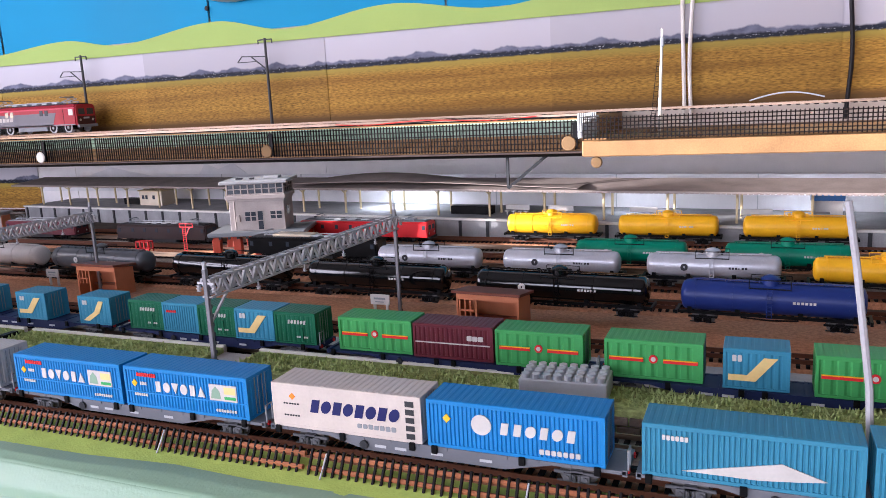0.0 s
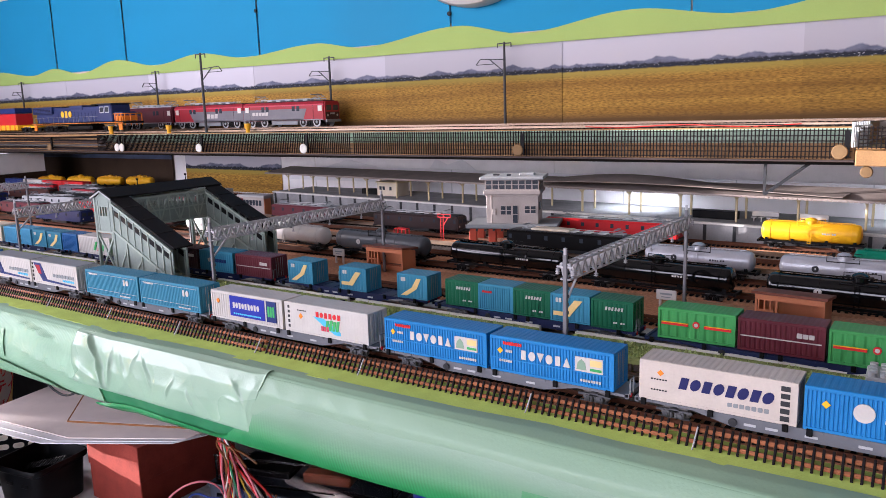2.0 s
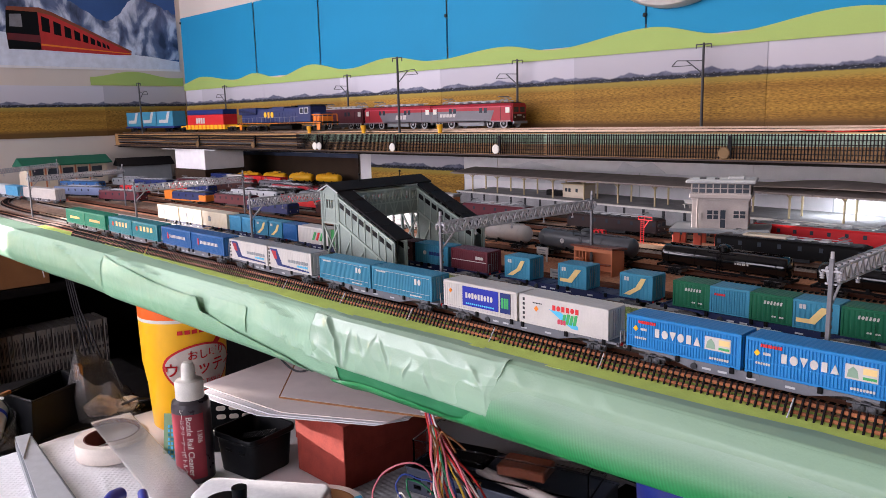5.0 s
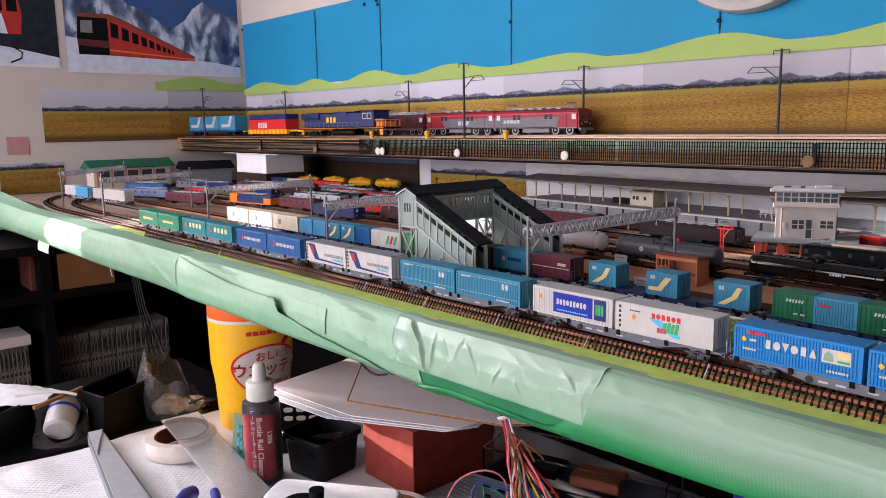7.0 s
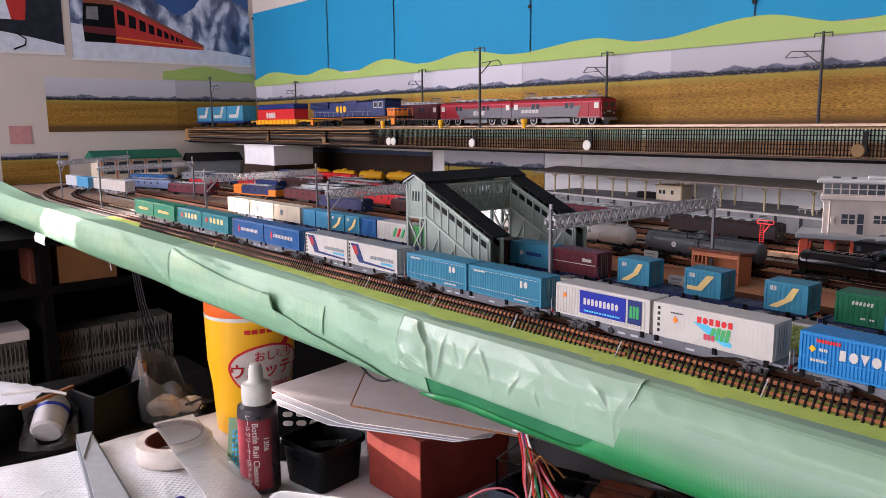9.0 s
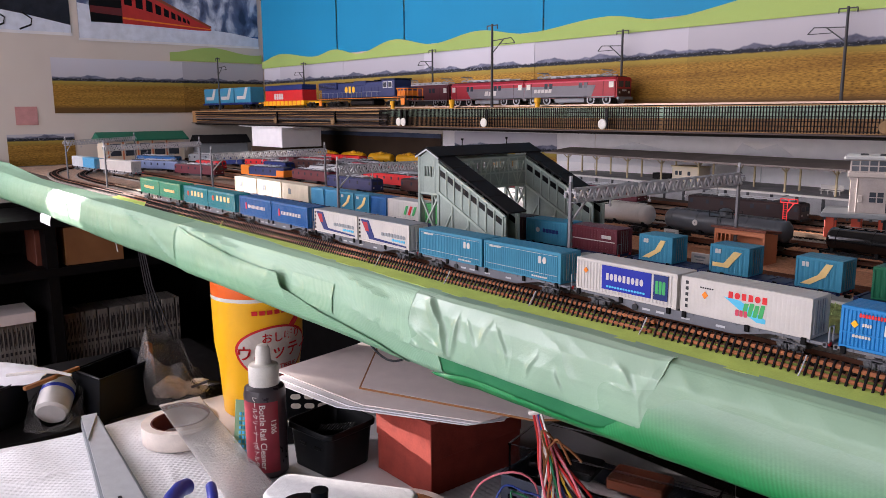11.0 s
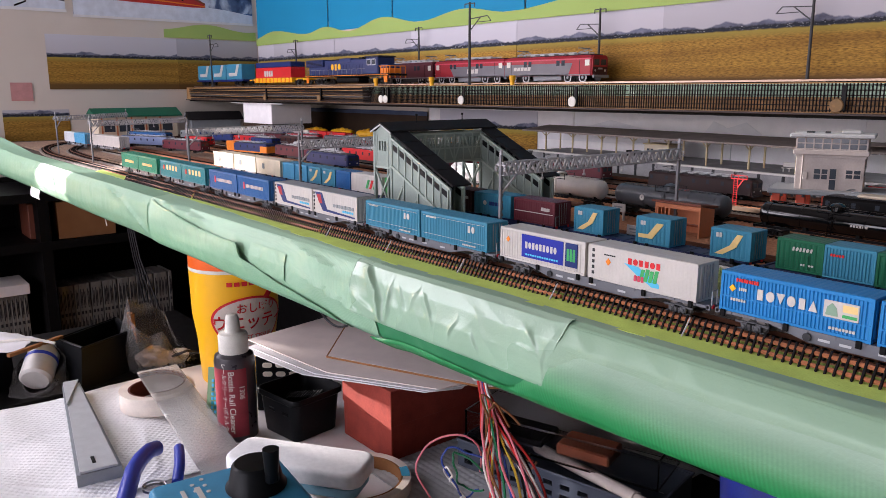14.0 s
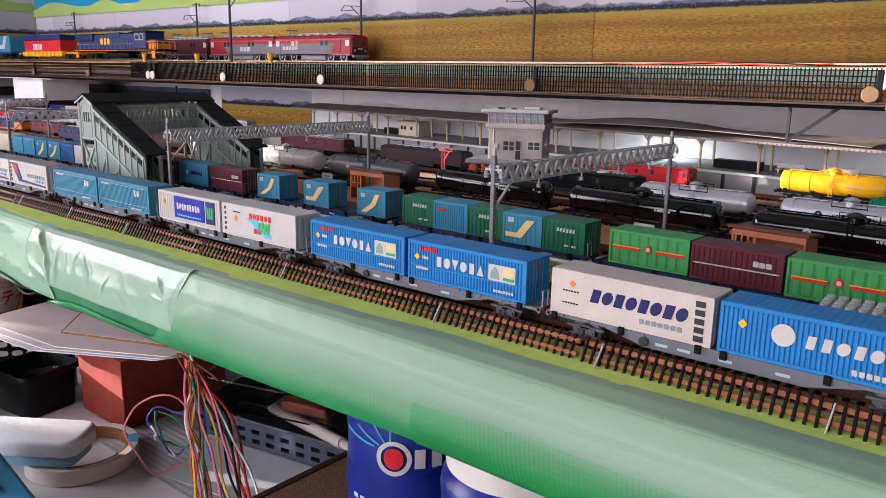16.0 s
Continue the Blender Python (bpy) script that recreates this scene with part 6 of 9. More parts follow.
def name_board(x, y):
    ob = thing("name_board", "small white station name board on two posts", "sign", place(x, y, 2.4), group="name boards")
    for a in (0, 8.6):
        part("post", Shape().cbox(a, a + 1.6, 0, 1.6, 0, 11, 0.2), M["white"], ob)
    part("board", Shape().cbox(-1.5, 11.7, -0.6, 0.4, 7, 13.6, 0.3), M["white"], ob)
    part("lettering", Shape().box(1, 9, -0.75, -0.5, 10.4, 11.6).box(2, 8, -0.75, -0.5, 8.6, 9.2), M["mid_grey"], ob)
    return ob


name_board(220, 184)
name_board(-84, 206)
name_board(-12, 132)
sg = thing("water_column", "red lattice ladder signal beside the yard track", "signal", place(-50, 326, 2))
fr = Shape()
ladder(fr, 0, 0, 0, 28, 3.4)
part("ladder", fr, M["rail_red"], sg)
part("top_rail", Shape().bar((-3, 0, 28), (12, 0, 28), 0.8).bar((-3, 0, 31), (12, 0, 31), 0.6).bar((-3, 0, 28), (-3, 0, 31), 0.5).bar((4, 0, 28), (4, 0, 31), 0.5).bar((12, 0, 28), (12, 0, 31), 0.5), M["rail_red"], sg)
part("brace", Shape().bar((3.4, 0, 20), (9, 0, 28), 0.7), M["rail_red"], sg)
sg = thing("fuel_stand", "small red lattice stand beside the yard track", "stand", place(-112, 330, 2))
fr = Shape()
for a in (0, 5, 10, 15):
    fr.bar((a, 0, 0), (a, 0, 12), 0.9).bar((a, 6, 0), (a, 6, 12), 0.9)
for z in (5, 12):
    fr.bar((0, 0, z), (15, 0, z), 0.9).bar((0, 6, z), (15, 6, z), 0.9).bar((0, 0, z), (0, 6, z), 0.9).bar((15, 0, z), (15, 6, z), 0.9)
part("lattice", fr, M["rail_red"], sg)
# grey stud block
sb = thing("stud_block", "grey plastic block with rows of round studs", "block", place(352, 60, 9.2, 0, 0, 3))
part("base", Shape().cbox(0, 36, 0, 18, 0, 9, 0.4), M["pale_grey"], sb)
STUD = mesh("stud", Shape().cyl((0, 0, 9), (0, 0, 11), 1.7, 14), M["pale_grey"])
for i in range(8):
    for j in range(4):
        part("stud", STUD, None, sb, at=place(2.6 + i * 4.4, 2.4 + j * 4.4, 0))

# ---- the station ----
ST = place(0, 476, 0, 0, 0, -5.6)
st = thing("station_platform", "long grey model station platform with a roof on cream posts", "platform", ST)
part("platform", Shape().cbox(-500, 560, 0, 118, 0.1, 19, 0.6), M["platform_top"], st)
part("platform_edge", Shape().cbox(-500, 560, -1.4, 4, 17.4, 19.6, 0.3), M["kerb"], st)
for i in range(36):
    part("edge_pier", Shape().box(-495 + i * 29, -492 + i * 29, -1.0, 0.4, 0.1, 17.2), M["dark_grey"], st)
POST = mesh("roof_post", Shape().cbox(-1.0, 1.0, -1.0, 1.0, 19, 49, 0.3), M["post_cream"])
BRK = mesh("bracket", Shape().bar((0, 0, 40), (0, -12, 49), 0.9).bar((0, 0, 40), (0, 12, 49), 0.9), M["post_cream"])
for i in range(19):
    for yy in (16, 44):
        p = part("roof_post", POST, None, st, at=place(-480 + i * 56.5, yy, 0))
        if yy == 16:
            part("bracket", BRK, None, p)
for a, b in ((-490, 70), (70, 560)):
    part("roof", Shape().prism([(-20, 50), (30, 55.5), (70, 50), (70, 48.6), (30, 54), (-20, 48.6)], "x", a, b - 0.6), M["platform_roof"], st)
SLAT = mesh("valance_slat", Shape().box(0, 3.0, -20.6, -19.6, 48.0, 49.6), M["platform_roof"])
for i in range(260):
    part("valance_slat", SLAT, None, st, at=place(-490 + i * 4.03, 0, 0))
part("back_board", Shape().box(-490, 560, 96, 97.5, 19, 52), M["paper_white"], st)
for i in range(8):
    part("board_joint", Shape().box(-486 + i * 131, -485 + i * 131, 95.4, 96.2, 19, 52), M["pale_grey"], st)
for x, w2 in ((-60, 10), (150, 9), (-250, 12), (400, 14)):
    part("wall_vent", Shape().box(x, x + w2 * 1.6, 94.6, 96.2, 38, 44), M["mid_grey"], st)
card = Shape().sheet(lambda u, v: (u, -24 + v * 40, 54.5 + 3.0 * math.sin((u + 20) * 0.012) + v * (4 + 4 * math.sin(u * 0.02)) - 3 * v * v), frange(-10, 300, 40), frange(0, 1, 6), (0, 0, -0.6))
solid("roof_card", card, M["platform_roof"], "warped brown card lying on the platform roof", "card", at=ST, smooth=True)


def platform_lamp(x, w2, power):
    """A small cold-white strip lamp under the platform roof."""
    ob = thing("platform_lamp", "small cold-white strip lamp under the platform roof", "lamp", ST @ place(x, 62, 46.6), group="platform lamps")
    part("housing", Shape().cbox(-w2 / 2, w2 / 2, -2, 2, 0.6, 1.8, 0.2), M["pale_grey"], ob)
    part("tube", Shape().cyl((-w2 / 2 + 1, 0, 0.2), (w2 / 2 - 1, 0, 0.2), 0.7, 8), M["lamp_tube"], ob)
    lamp("platform_light", "AREA", power, ST @ place(x, 62, 46.2), (0.86, 0.94, 1.0), size=w2 * MM, size_y=0.004)
    return ob


platform_lamp(70, 60, 0.03)
platform_lamp(330, 60, 0.006)
platform_lamp(480, 60, 0.006)


def bench(x, y):
    ob = thing("platform_bench", "small white platform bench", "bench", ST @ place(x, y, 19), group="platform benches")
    for a in (0, 7, 14, 20):
        part("seat", Shape().cbox(a, a + 5, 0, 4, 3.6, 4.6, 0.3), M["white"], ob)
        part("leg", Shape().box(a + 2, a + 3, 1, 2, 0, 3.6), M["white"], ob)
    part("back", Shape().cbox(0, 25, 4, 5, 5, 10, 0.3), M["white"], ob)
    return ob


for x in (208, 252, 330, 425, -110):
    bench(x, 28)
bo = thing("platform_kiosk", "small white kiosk with a blue roof on the platform", "kiosk", ST @ place(480, 24, 19))
part("body", Shape().cbox(0, 22, 0, 14, 0, 8, 0.4).box(13, 22, 0, 14, 8, 19).box(0, 1.5, 0, 14, 8, 19).box(0, 22, 12, 14, 8, 19), M["white"], bo)
part("roof", Shape().cbox(-1.5, 23.5, -1.5, 15.5, 19, 24, 0.4), M["deep_blue"], bo)
solid("platform_crate", Shape().cbox(0, 44, 0, 12, 0, 8, 0.4), M["black"], "long black crate on the platform", "crate", at=ST @ place(150, 26, 19.2))
solid("platform_crate", Shape().cbox(0, 30, 0, 10, 0, 8, 0.4), M["soot"], "black crate on the platform", "crate", at=ST @ place(-340, 34, 19.2))
sh = thing("platform_shed", "small cream shed on the platform", "shed", ST @ place(-305, 30, 19.2))
part("body", Shape().cbox(0, 40, 0, 22, 0, 18, 0.3), M["cream"], sh)
part("roof", Shape().cbox(-1.5, 41.5, -1.5, 23.5, 18, 19.4, 0.3), M["post_cream"], sh)
for a in (5, 11, 24):
    part("window", Shape().box(a, a + 4, -0.3, 0.4, 8, 13), M["glass_dark"], sh)
# small block building beyond the footbridge
sm = thing("yard_office", "small grey-white flat-roofed yard office", "building", place(-428, 398, 2))
part("brick_end", Shape().box(47, 47.6, 0.6, 12.4, 0, 24), M["hut"], sm)
part("body", Shape().cbox(0, 47, 0, 13, 0, 26, 0.3), M["tower_white"], sm)
part("roof", Shape().cbox(-2, 49.5, -2, 15, 26, 28.6, 0.4), M["roof_grey"], sm)
for i in range(7):
    part("window", Shape().box(2 + i * 6, 6.5 + i * 6, -0.4, 0.5, 15, 22), M["glass_dark"], sm)
# green-roofed station house at the far end
gs = thing("station_house", "cream station house with a dark green roof", "building", place(-1436, 180, 2, 0, 0, 90))
part("body", Shape().cbox(0, 170, 0, 50, 0, 50, 0.5), M["cream"], gs)
part("roof", Shape().prism([(-9, 50), (25, 66), (59, 50), (59, 47.5), (-9, 47.5)], "x", -9, 179), M["pine"], gs)
for i in range(5):
    part("window", Shape().box(12 + i * 31, 34 + i * 31, -0.8, 0.6, 16, 42), M["glass_dark"], gs)
    part("pilaster", Shape().box(6 + i * 31, 9 + i * 31, -1.4, 0.4, 0, 47), M["hut"], gs)
gb = thing("grey_shed", "grey pitched-roof shed behind the yard", "building", place(-1410, 372, 2, 0, 0, 78))
part("body", Shape().cbox(0, 110, 0, 60, 0, 40, 0.5), M["mid_grey"], gb)
part("roof", Shape().prism([(-8, 40), (30, 56), (68, 40), (68, 38), (-8, 38)], "x", -6, 116), M["slate"], gb)

# ---- the upper deck with its larger-scale trains ----
dk = thing("upper_deck", "narrow wooden upper shelf carrying larger-scale track", "shelf", place(0, 0, 0), kind="structure")
part("deck_board", Shape().cbox(-1536, 304, 414, 604, 84, 112, 0.8), M["deck_wood"], dk)
part("deck_lip", Shape().cbox(-1536, 304, 411, 413.6, 83, 85, 0.4), M["rail_dark"], dk)
part("deck_tape", Shape().box(-760, 304, 413.0, 413.7, 99, 111), M["patch_mint"], dk)
part("lower_board", Shape().cbox(306, 900, 398, 604, 81, 94, 0.8), M["deck_wood"], dk)
part("lower_fascia", Shape().cbox(306, 900, 402, 420, 94.2, 96, 0.4), M["deck_wood"], dk)
# sheet added below the wood; its colour holds the shade there
part("deck_underside", Shape().box(-1536, 304, 420, 600, 80, 83.9), M["under_shade"], dk)
for y, bed in ((440, "ballast"), (556, "ballast")):
    t = thing("upper_track", "larger-scale track on the upper deck", "track", place(0, y, 112), group="upper tracks", kind="structure")
    x1 = 900 if y > 500 else 304
    s = Shape()
    for i in range(int((x1 + 1530) / 7.6)):
        s.box(-1530 + i * 7.6, -1527 + i * 7.6, -15, 15, 0.1, 1.0)
    tagged(part("tie_row", s, M["tie"], t), kind="stuff")
    for sg_ in (-1, 1):
        part("rail", Shape().box(-1530, x1, sg_ * 8.2 - 0.5, sg_ * 8.2 + 0.5, 0.9, 3.0), M["rail_steel"], t)


def deck_fence(x0, x1, y, z0, z1, label):
    ob = thing("deck_fence", label, "fence", place(0, y, 0), group="deck fences")
    n = int((x1 - x0) / 3.1)
    bar_ = mesh("upright", Shape().box(0, 0.8, -0.6, 0.6, z0, z1), M["tie"])
    for i in range(n):
        part("upright", bar_, None, ob, at=place(x0 + i * 3.1, 0, 0))
    k = 6
    for i in range(k):
        z = z0 + 1.5 + (z1 - z0 - 3) * i / (k - 1)
        part("rail", Shape().tube([(x, 1.0 + 0.5 * math.sin(x * 0.01), z) for x in frange(x0, x1, 40)], 0.5, 5), M["rail_dark"], ob)
    return ob


deck_fence(-760, -231, 408, 86, 111, "dark plastic track panels stood on edge along the deck")
deck_fence(-229, 302, 408, 86, 111, "dark plastic track panels stood on edge along the deck")
deck_fence(308, 900, 394, 95, 113, "dark plastic track panels stood on edge along the lower board")
ob = thing("deck_pipes", "bundle of brown rails lying along the deck edge", "rails", place(0, 410, 0))
for i, (z, key) in enumerate(((87, "rail_dark"), (91, "tie"), (95, "steel"), (99, "rail_dark"), (103, "tie"), (108, "soot"))):
    part("rail", Shape().tube([(x, -1.5 * i * 0.2 + 0.8 * math.sin(x * 0.02 + i), z + 0.6 * math.sin(x * 0.013 + i * 2)) for x in frange(-1500, -740, 40)], 1.6, 6), M[key], ob)
end = thing("end_panel", "short grey panel of track set across the deck end", "panel", place(303, 400, 96, 0, 0, 72))
for i in range(10):
    part("tie", Shape().box(i * 3, i * 3 + 1.6, -0.8, 0.8, 0, 20), M["pale_grey"], end)
for z in (4, 16):
    part("rail", Shape().box(-1, 31, -1.4, 0, z, z + 1.4), M["pale_grey"], end)
for x, key in ((-1102, "pin_wood"), (-893, "pin_wood"), (-702, "pin_white"), (-690, "pin_white"), (-509, "pin_white"), (-308, "pin_white"), (-4, "pin_wood"), (294, "pin_wood")):
    t = thing("thumb_tack", "round pale pin holding the track panels to the deck", "pin", place(x, 404.6, 92), group="deck pins")
    part("head", Shape().lathe([(0.1, 0), (5.6, 0.2), (6.2, 1.2), (5.4, 2.2), (0.1, 2.6)], 20, (0, -2.6, 0), "y"), M[key], t, smooth=True)
    part("shank", Shape().cyl((0, 0, 0), (0, 6, 0), 0.8, 6), M["steel"], t)
    part("clip", Shape().box(3, 7, -1.0, 1, -4, 17), M["soot"], t)
solid("low_tack", Shape().lathe([(0.1, 0), (4.4, 0.2), (5, 2), (4, 4), (0.1, 4.4)], 20, (312, 425, 74), "y"), M["pin_wood"], "round wooden knob below the lower board", "knob", smooth=True)
solid("shelf_bracket", Shape().bar((232, 430, 52), (270, 430, 82), 2.6).bar((232, 430, 52), (232, 430, 82), 2.2), M["dark_grey"], "dark metal shelf bracket below the deck", "bracket")
solid("red_wire", Shape().tube([(x, 424 + 5 * math.sin(x * 0.03), 114 + 1.2 * math.sin(x * 0.05)) for x in frange(60, 260, 40)], 0.5, 6), M["wire_red"], "thin red wire lying along the deck", "wire")
solid("black_wire", Shape().tube([(x, 426 + 4 * math.sin(x * 0.024 + 1), 114 + 1.0 * math.sin(x * 0.04)) for x in frange(120, 300, 40)], 0.5, 6), M["wire_black"], "thin black wire lying along the deck", "wire")
wb = thing("support_box", "white box holding up the deck", "box", place(-1268, 424, 38.2))
part("carton", Shape().cbox(20, 150, 0, 90, 0, 40, 0.8), M["paper_grey"], wb)
part("top_flap", Shape().cbox(-22, 210, -8, 96, 40.2, 41.8, 0.4), M["paper_white"], wb)
solid("dark_riser", Shape().cbox(-1250, -1116, 422, 516, 0.2, 38, 0.8), M["dark_board"], "dark block standing under the white box", "block")

# masts on the deck
def deck_mast(x, y, arm=1, z=112.0, h=110):
    ob = thing("deck_mast", "tall grey overhead line mast with a bracket arm", "mast", place(x, y, z), group="deck masts")
    part("pole", Shape().cyl((0, 0, 0), (0, 0, h), 2.0, 10, 1.5), M["mast_dark"], ob, smooth=True)
    part("cross_arm", Shape().bar((-10, 0, h - 2), (10, 0, h - 2), 1.4).bar((-10, 0, h - 2), (-10, 0, h - 7), 1.0).bar((10, 0, h - 2), (10, 0, h - 7), 1.0), M["mast_dark"], ob)
    br = Shape().bar((0, 0, h - 22), (arm * 36, 0, h - 20), 1.1).bar((0, 0, h - 38), (arm * 22, 0, h - 21), 1.1).bar((arm * 16, 0, h - 27), (arm * 42, 0, h - 27), 0.9).bar((arm * 36, 0, h - 20), (arm * 43, 0, h - 27), 0.9)
    part("bracket_arm", br, M["mast_dark"], ob)
    return ob


deck_mast(-512, 421, 1)
deck_mast(-1355, 404, 1, h=112)
for x in (-1310, -846, -425, -123):
    deck_mast(x, 588, -1, h=106)
wp = thing("white_signal_post", "white signal post with a ladder on the deck", "signal", place(362, 440, 96))
part("post", Shape().cyl((0, 0, 0), (2, 0, 84), 1.5, 10, 0.9), M["pin_white"], wp)
lad = Shape()
ladder(lad, -8, 0, 0, 60, 3.4)
part("ladder", lad, M["soot"], wp, at=Matrix.Rotation(radians(6), 4, "Y"))
part("lamp_head", Shape().cbox(0.4, 3.6, -1.6, 1.6, 70, 78, 0.5), M["mid_grey"], wp)

# larger-scale trains
HOZ = 115.0
for n, x in enumerate((-738, -566)):
    e = electric_loco(x, 556, HOZ, 171, "loco_red", "red and grey twin-unit electric locomotive on the deck", k=1.9, W=34, H=37, roof="dark_maroon", skirt="mid_grey", panel=("slate_grey", [(52, 10), (171, 10), (171, 27), (40, 27)] if n == 0 else [(0, 10), (128, 10), (136, 27), (0, 27)]), pantos=1 if n == 0 else 2, group="deck locomotives")
    part("mark", glyphs(84, 112, 16, 23, 3, y=-17.4, seed=40 + n, slant=0.2) if n == 0 else glyphs(20, 56, 18, 23, 5, y=-17.4, seed=41, slant=0.2), M["white"], e)
    part("cab_band", Shape().box(1, 170, -17.2, -16.8, 31.5, 33), M["loco_pink"], e)
electric_loco(-880, 556, HOZ, 136, "maroon", "maroon electric locomotive with a grey roof on the deck", k=1.9, W=34, H=37, roof="pale_grey", pantos=2, group="deck locomotives")


def us_diesel(x, y):
    ob = thing("diesel_locomotive", "dark blue road diesel with an orange front and yellow trim", "locomotive", place(x, y, HOZ))
    part("hood", Shape().cbox(6, 200, -12, 12, 16, 41, 1.2), M["road_blue"], ob)
    part("radiator", Shape().cbox(2, 62, -16, 16, 31, 43, 1.0), M["road_blue"], ob)
    part("dynamic_brake", Shape().cbox(112, 150, -13, 13, 36, 43.5, 0.8), M["road_blue"], ob)
    for a in (78, 96):
        part("roof_fan", Shape().cyl((a, 0, 41), (a, 0, 43), 7, 16), M["soot"], ob)
    part("exhaust", Shape().cbox(160, 172, -4, 4, 41, 44.5, 0.4), M["soot"], ob)
    DOOR = mesh("hood_door", Shape().cbox(0, 9, -12.3, -11.9, 18, 33, 0.1), M["road_blue"])
    for i in range(13):
        part("hood_door", DOOR, None, ob, at=place(66 + i * 10, 0, 0))
    LOUVRE = mesh("louvre", Shape().box(0, 54, -16.3, -15.8, 0, 0.8), M["soot"])
    for i in range(4):
        part("louvre", LOUVRE, None, ob, at=place(5, 0, 33 + i * 2.2))
    part("cab", Shape().cbox(200, 236, -17, 17, 16, 43, 1.4), M["road_blue"], ob)
    part("cab_roof", Shape().cbox(198, 238, -17.6, 17.6, 43, 45, 0.6), M["dark_grey"], ob)
    for a in (205, 219):
        w_ = part("cab_window", Shape().box(a, a + 11, -17.4, -16.8, 30, 40), M["pale_grey"], ob)
        part("glass", Shape().box(a + 1.2, a + 9.8, -17.6, -17.3, 31.2, 38.8), M["glass_dark"], w_)
    part("nose", Shape().cbox(236, 258, -13, 13, 16, 31, 1.4), M["road_blue"], ob)
    part("nose_band", Shape().cbox(240, 258.4, -13.4, 13.4, 17, 25, 0.4), M["orange"], ob)
    part("walkway", Shape().cbox(-2, 268, -18, 18, 13, 16, 0.4), M["soot"], ob)
    part("sill_stripe", Shape().box(0, 266, -18.3, -17.9, 14.4, 15.2), M["orange"], ob)
    RAILPOST = mesh("rail_post", Shape().bar((0, -17.4, 16), (0, -17.4, 25), 0.5), M["mid_grey"])
    for i in range(13):
        part("rail_post", RAILPOST, None, ob, at=place(8 + i * 15, 0, 0))
    part("hand_rail", Shape().bar((8, -17.4, 25), (198, -17.4, 25), 0.4), M["mid_grey"], ob)
    FRONTPOST = mesh("front_post", Shape().bar((0, 0, 10), (0, 0, 28), 1.2), M["orange"])
    for px, py in ((244, -17), (252, -17), (260, -17), (267, -15), (267, -5), (267, 5), (267, 15)):
        part("front_post", FRONTPOST, None, ob, at=place(px, py, 0))
    part("front_rail", Shape().tube([(240, -17, 28), (264, -17, 28), (267, -14, 28), (267, 15, 28)], 0.8, 6), M["orange"], ob)
    for a in (6, 254):
        part("step_well", Shape().box(a, a + 9, -18.2, -17.2, 3, 13), M["orange"], ob)
    part("fuel_tank", Shape().cbox(100, 170, -13, 13, 2.5, 12.8, 2.5), M["soot"], ob)
    put_row(ob, "yellow", 84, 118, 24, 35, "dbd", y=-12.6)
    for a in (44, 222):
        bogie(ob, a, 0, 0, scale=1.9, mat_key="soot", wheels=3)
    return ob


us_diesel(-974, 440)
ob = thing("double_stack_car", "yellow well wagon carrying a red container below a blue one", "wagon", place(-1226, 440, HOZ))
part("well", Shape().cbox(40, 200, -17, 17, 5, 14, 0.6).box(0, 40, -8, 8, 9, 12).box(200, 240, -8, 8, 9, 12), M["yellow"], ob)
rb = Shape()
for i in range(10):
    rb.box(44 + i * 16, 48 + i * 16, -17.6, -16.8, 5, 14)
part("well_ribs", rb, M["orange"], ob)
part("red_container", Shape().cbox(46, 194, -15.5, 15.5, 14, 34, 0.6), M["rail_red"], ob)
part("marking", glyphs(84, 122, 17, 28, 4, y=-15.8, seed=45), M["white"], ob)
part("blue_container", Shape().cbox(46, 194, -15.5, 15.5, 34.4, 44, 0.6), M["navy"], ob)
for a in (22, 218):
    bogie(ob, a, 0, 0, scale=1.9, mat_key="soot")
ob = thing("blue_container_car", "flat wagon with three blue containers bearing white marks", "wagon", place(-1492, 440, HOZ))
part("flat", Shape().cbox(0, 250, -16, 16, 9, 13, 0.6), M["navy"], ob)
for i in range(3):
    cc = part("blue_container", Shape().cbox(8 + i * 80, 84 + i * 80, -15.5, 15.5, 13.2, 45, 0.8), M["line_blue"], ob)
    part("sweep_mark", Shape().prism([(20 + i * 80, 20), (60 + i * 80, 20), (74 + i * 80, 44), (62 + i * 80, 44), (52 + i * 80, 27), (20 + i * 80, 27)], "y", -15.9, -15.3), M["white"], cc)
for a in (36, 214):
    bogie(ob, a, 0, 0, scale=1.9, mat_key="soot")
for x in (-745, -600, -430):
    solid("deck_lamp", Shape().cyl((x, 424, 112), (x, 424, 118), 3, 10).cyl((x, 424, 118), (x, 424, 124), 4.2, 10), M["yellow"], "small yellow peg on the deck edge", "peg", group="deck pegs")

# ---- prints on the walls ----
def panorama(x0, x1, y, z0, z1, off=0.0):
    s = Shape().box(x0, x1, y, y + 0.5, z0, z1)
    return solid("panorama_print", s, M["panorama"], "printed photo panel of golden rice fields below far hills", "photo print", group="panorama prints")


xs = [-1536, -1450, -1170, -890, -611, -331, -52, 229, 505, 780, 1060]
for i in range(len(xs) - 1):
    panorama(xs[i], xs[i + 1] + 3, 604.6 - (0.7 if i % 2 else 0.0), 113.5 + random.uniform(-1, 1), 222 + random.uniform(-1.5, 1.5))


CREST = [(-1560, 228), (-1440, 244), (-1280, 230), (-1200, 240), (-1104, 226), (-979, 245), (-860, 229), (-737, 242), (-622, 229), (-465, 240), (-368, 228), (-205, 245), (-100, 228), (42, 244), (170, 229), (300, 244), (430, 229), (560, 243), (700, 229), (880, 243), (1100, 230)]


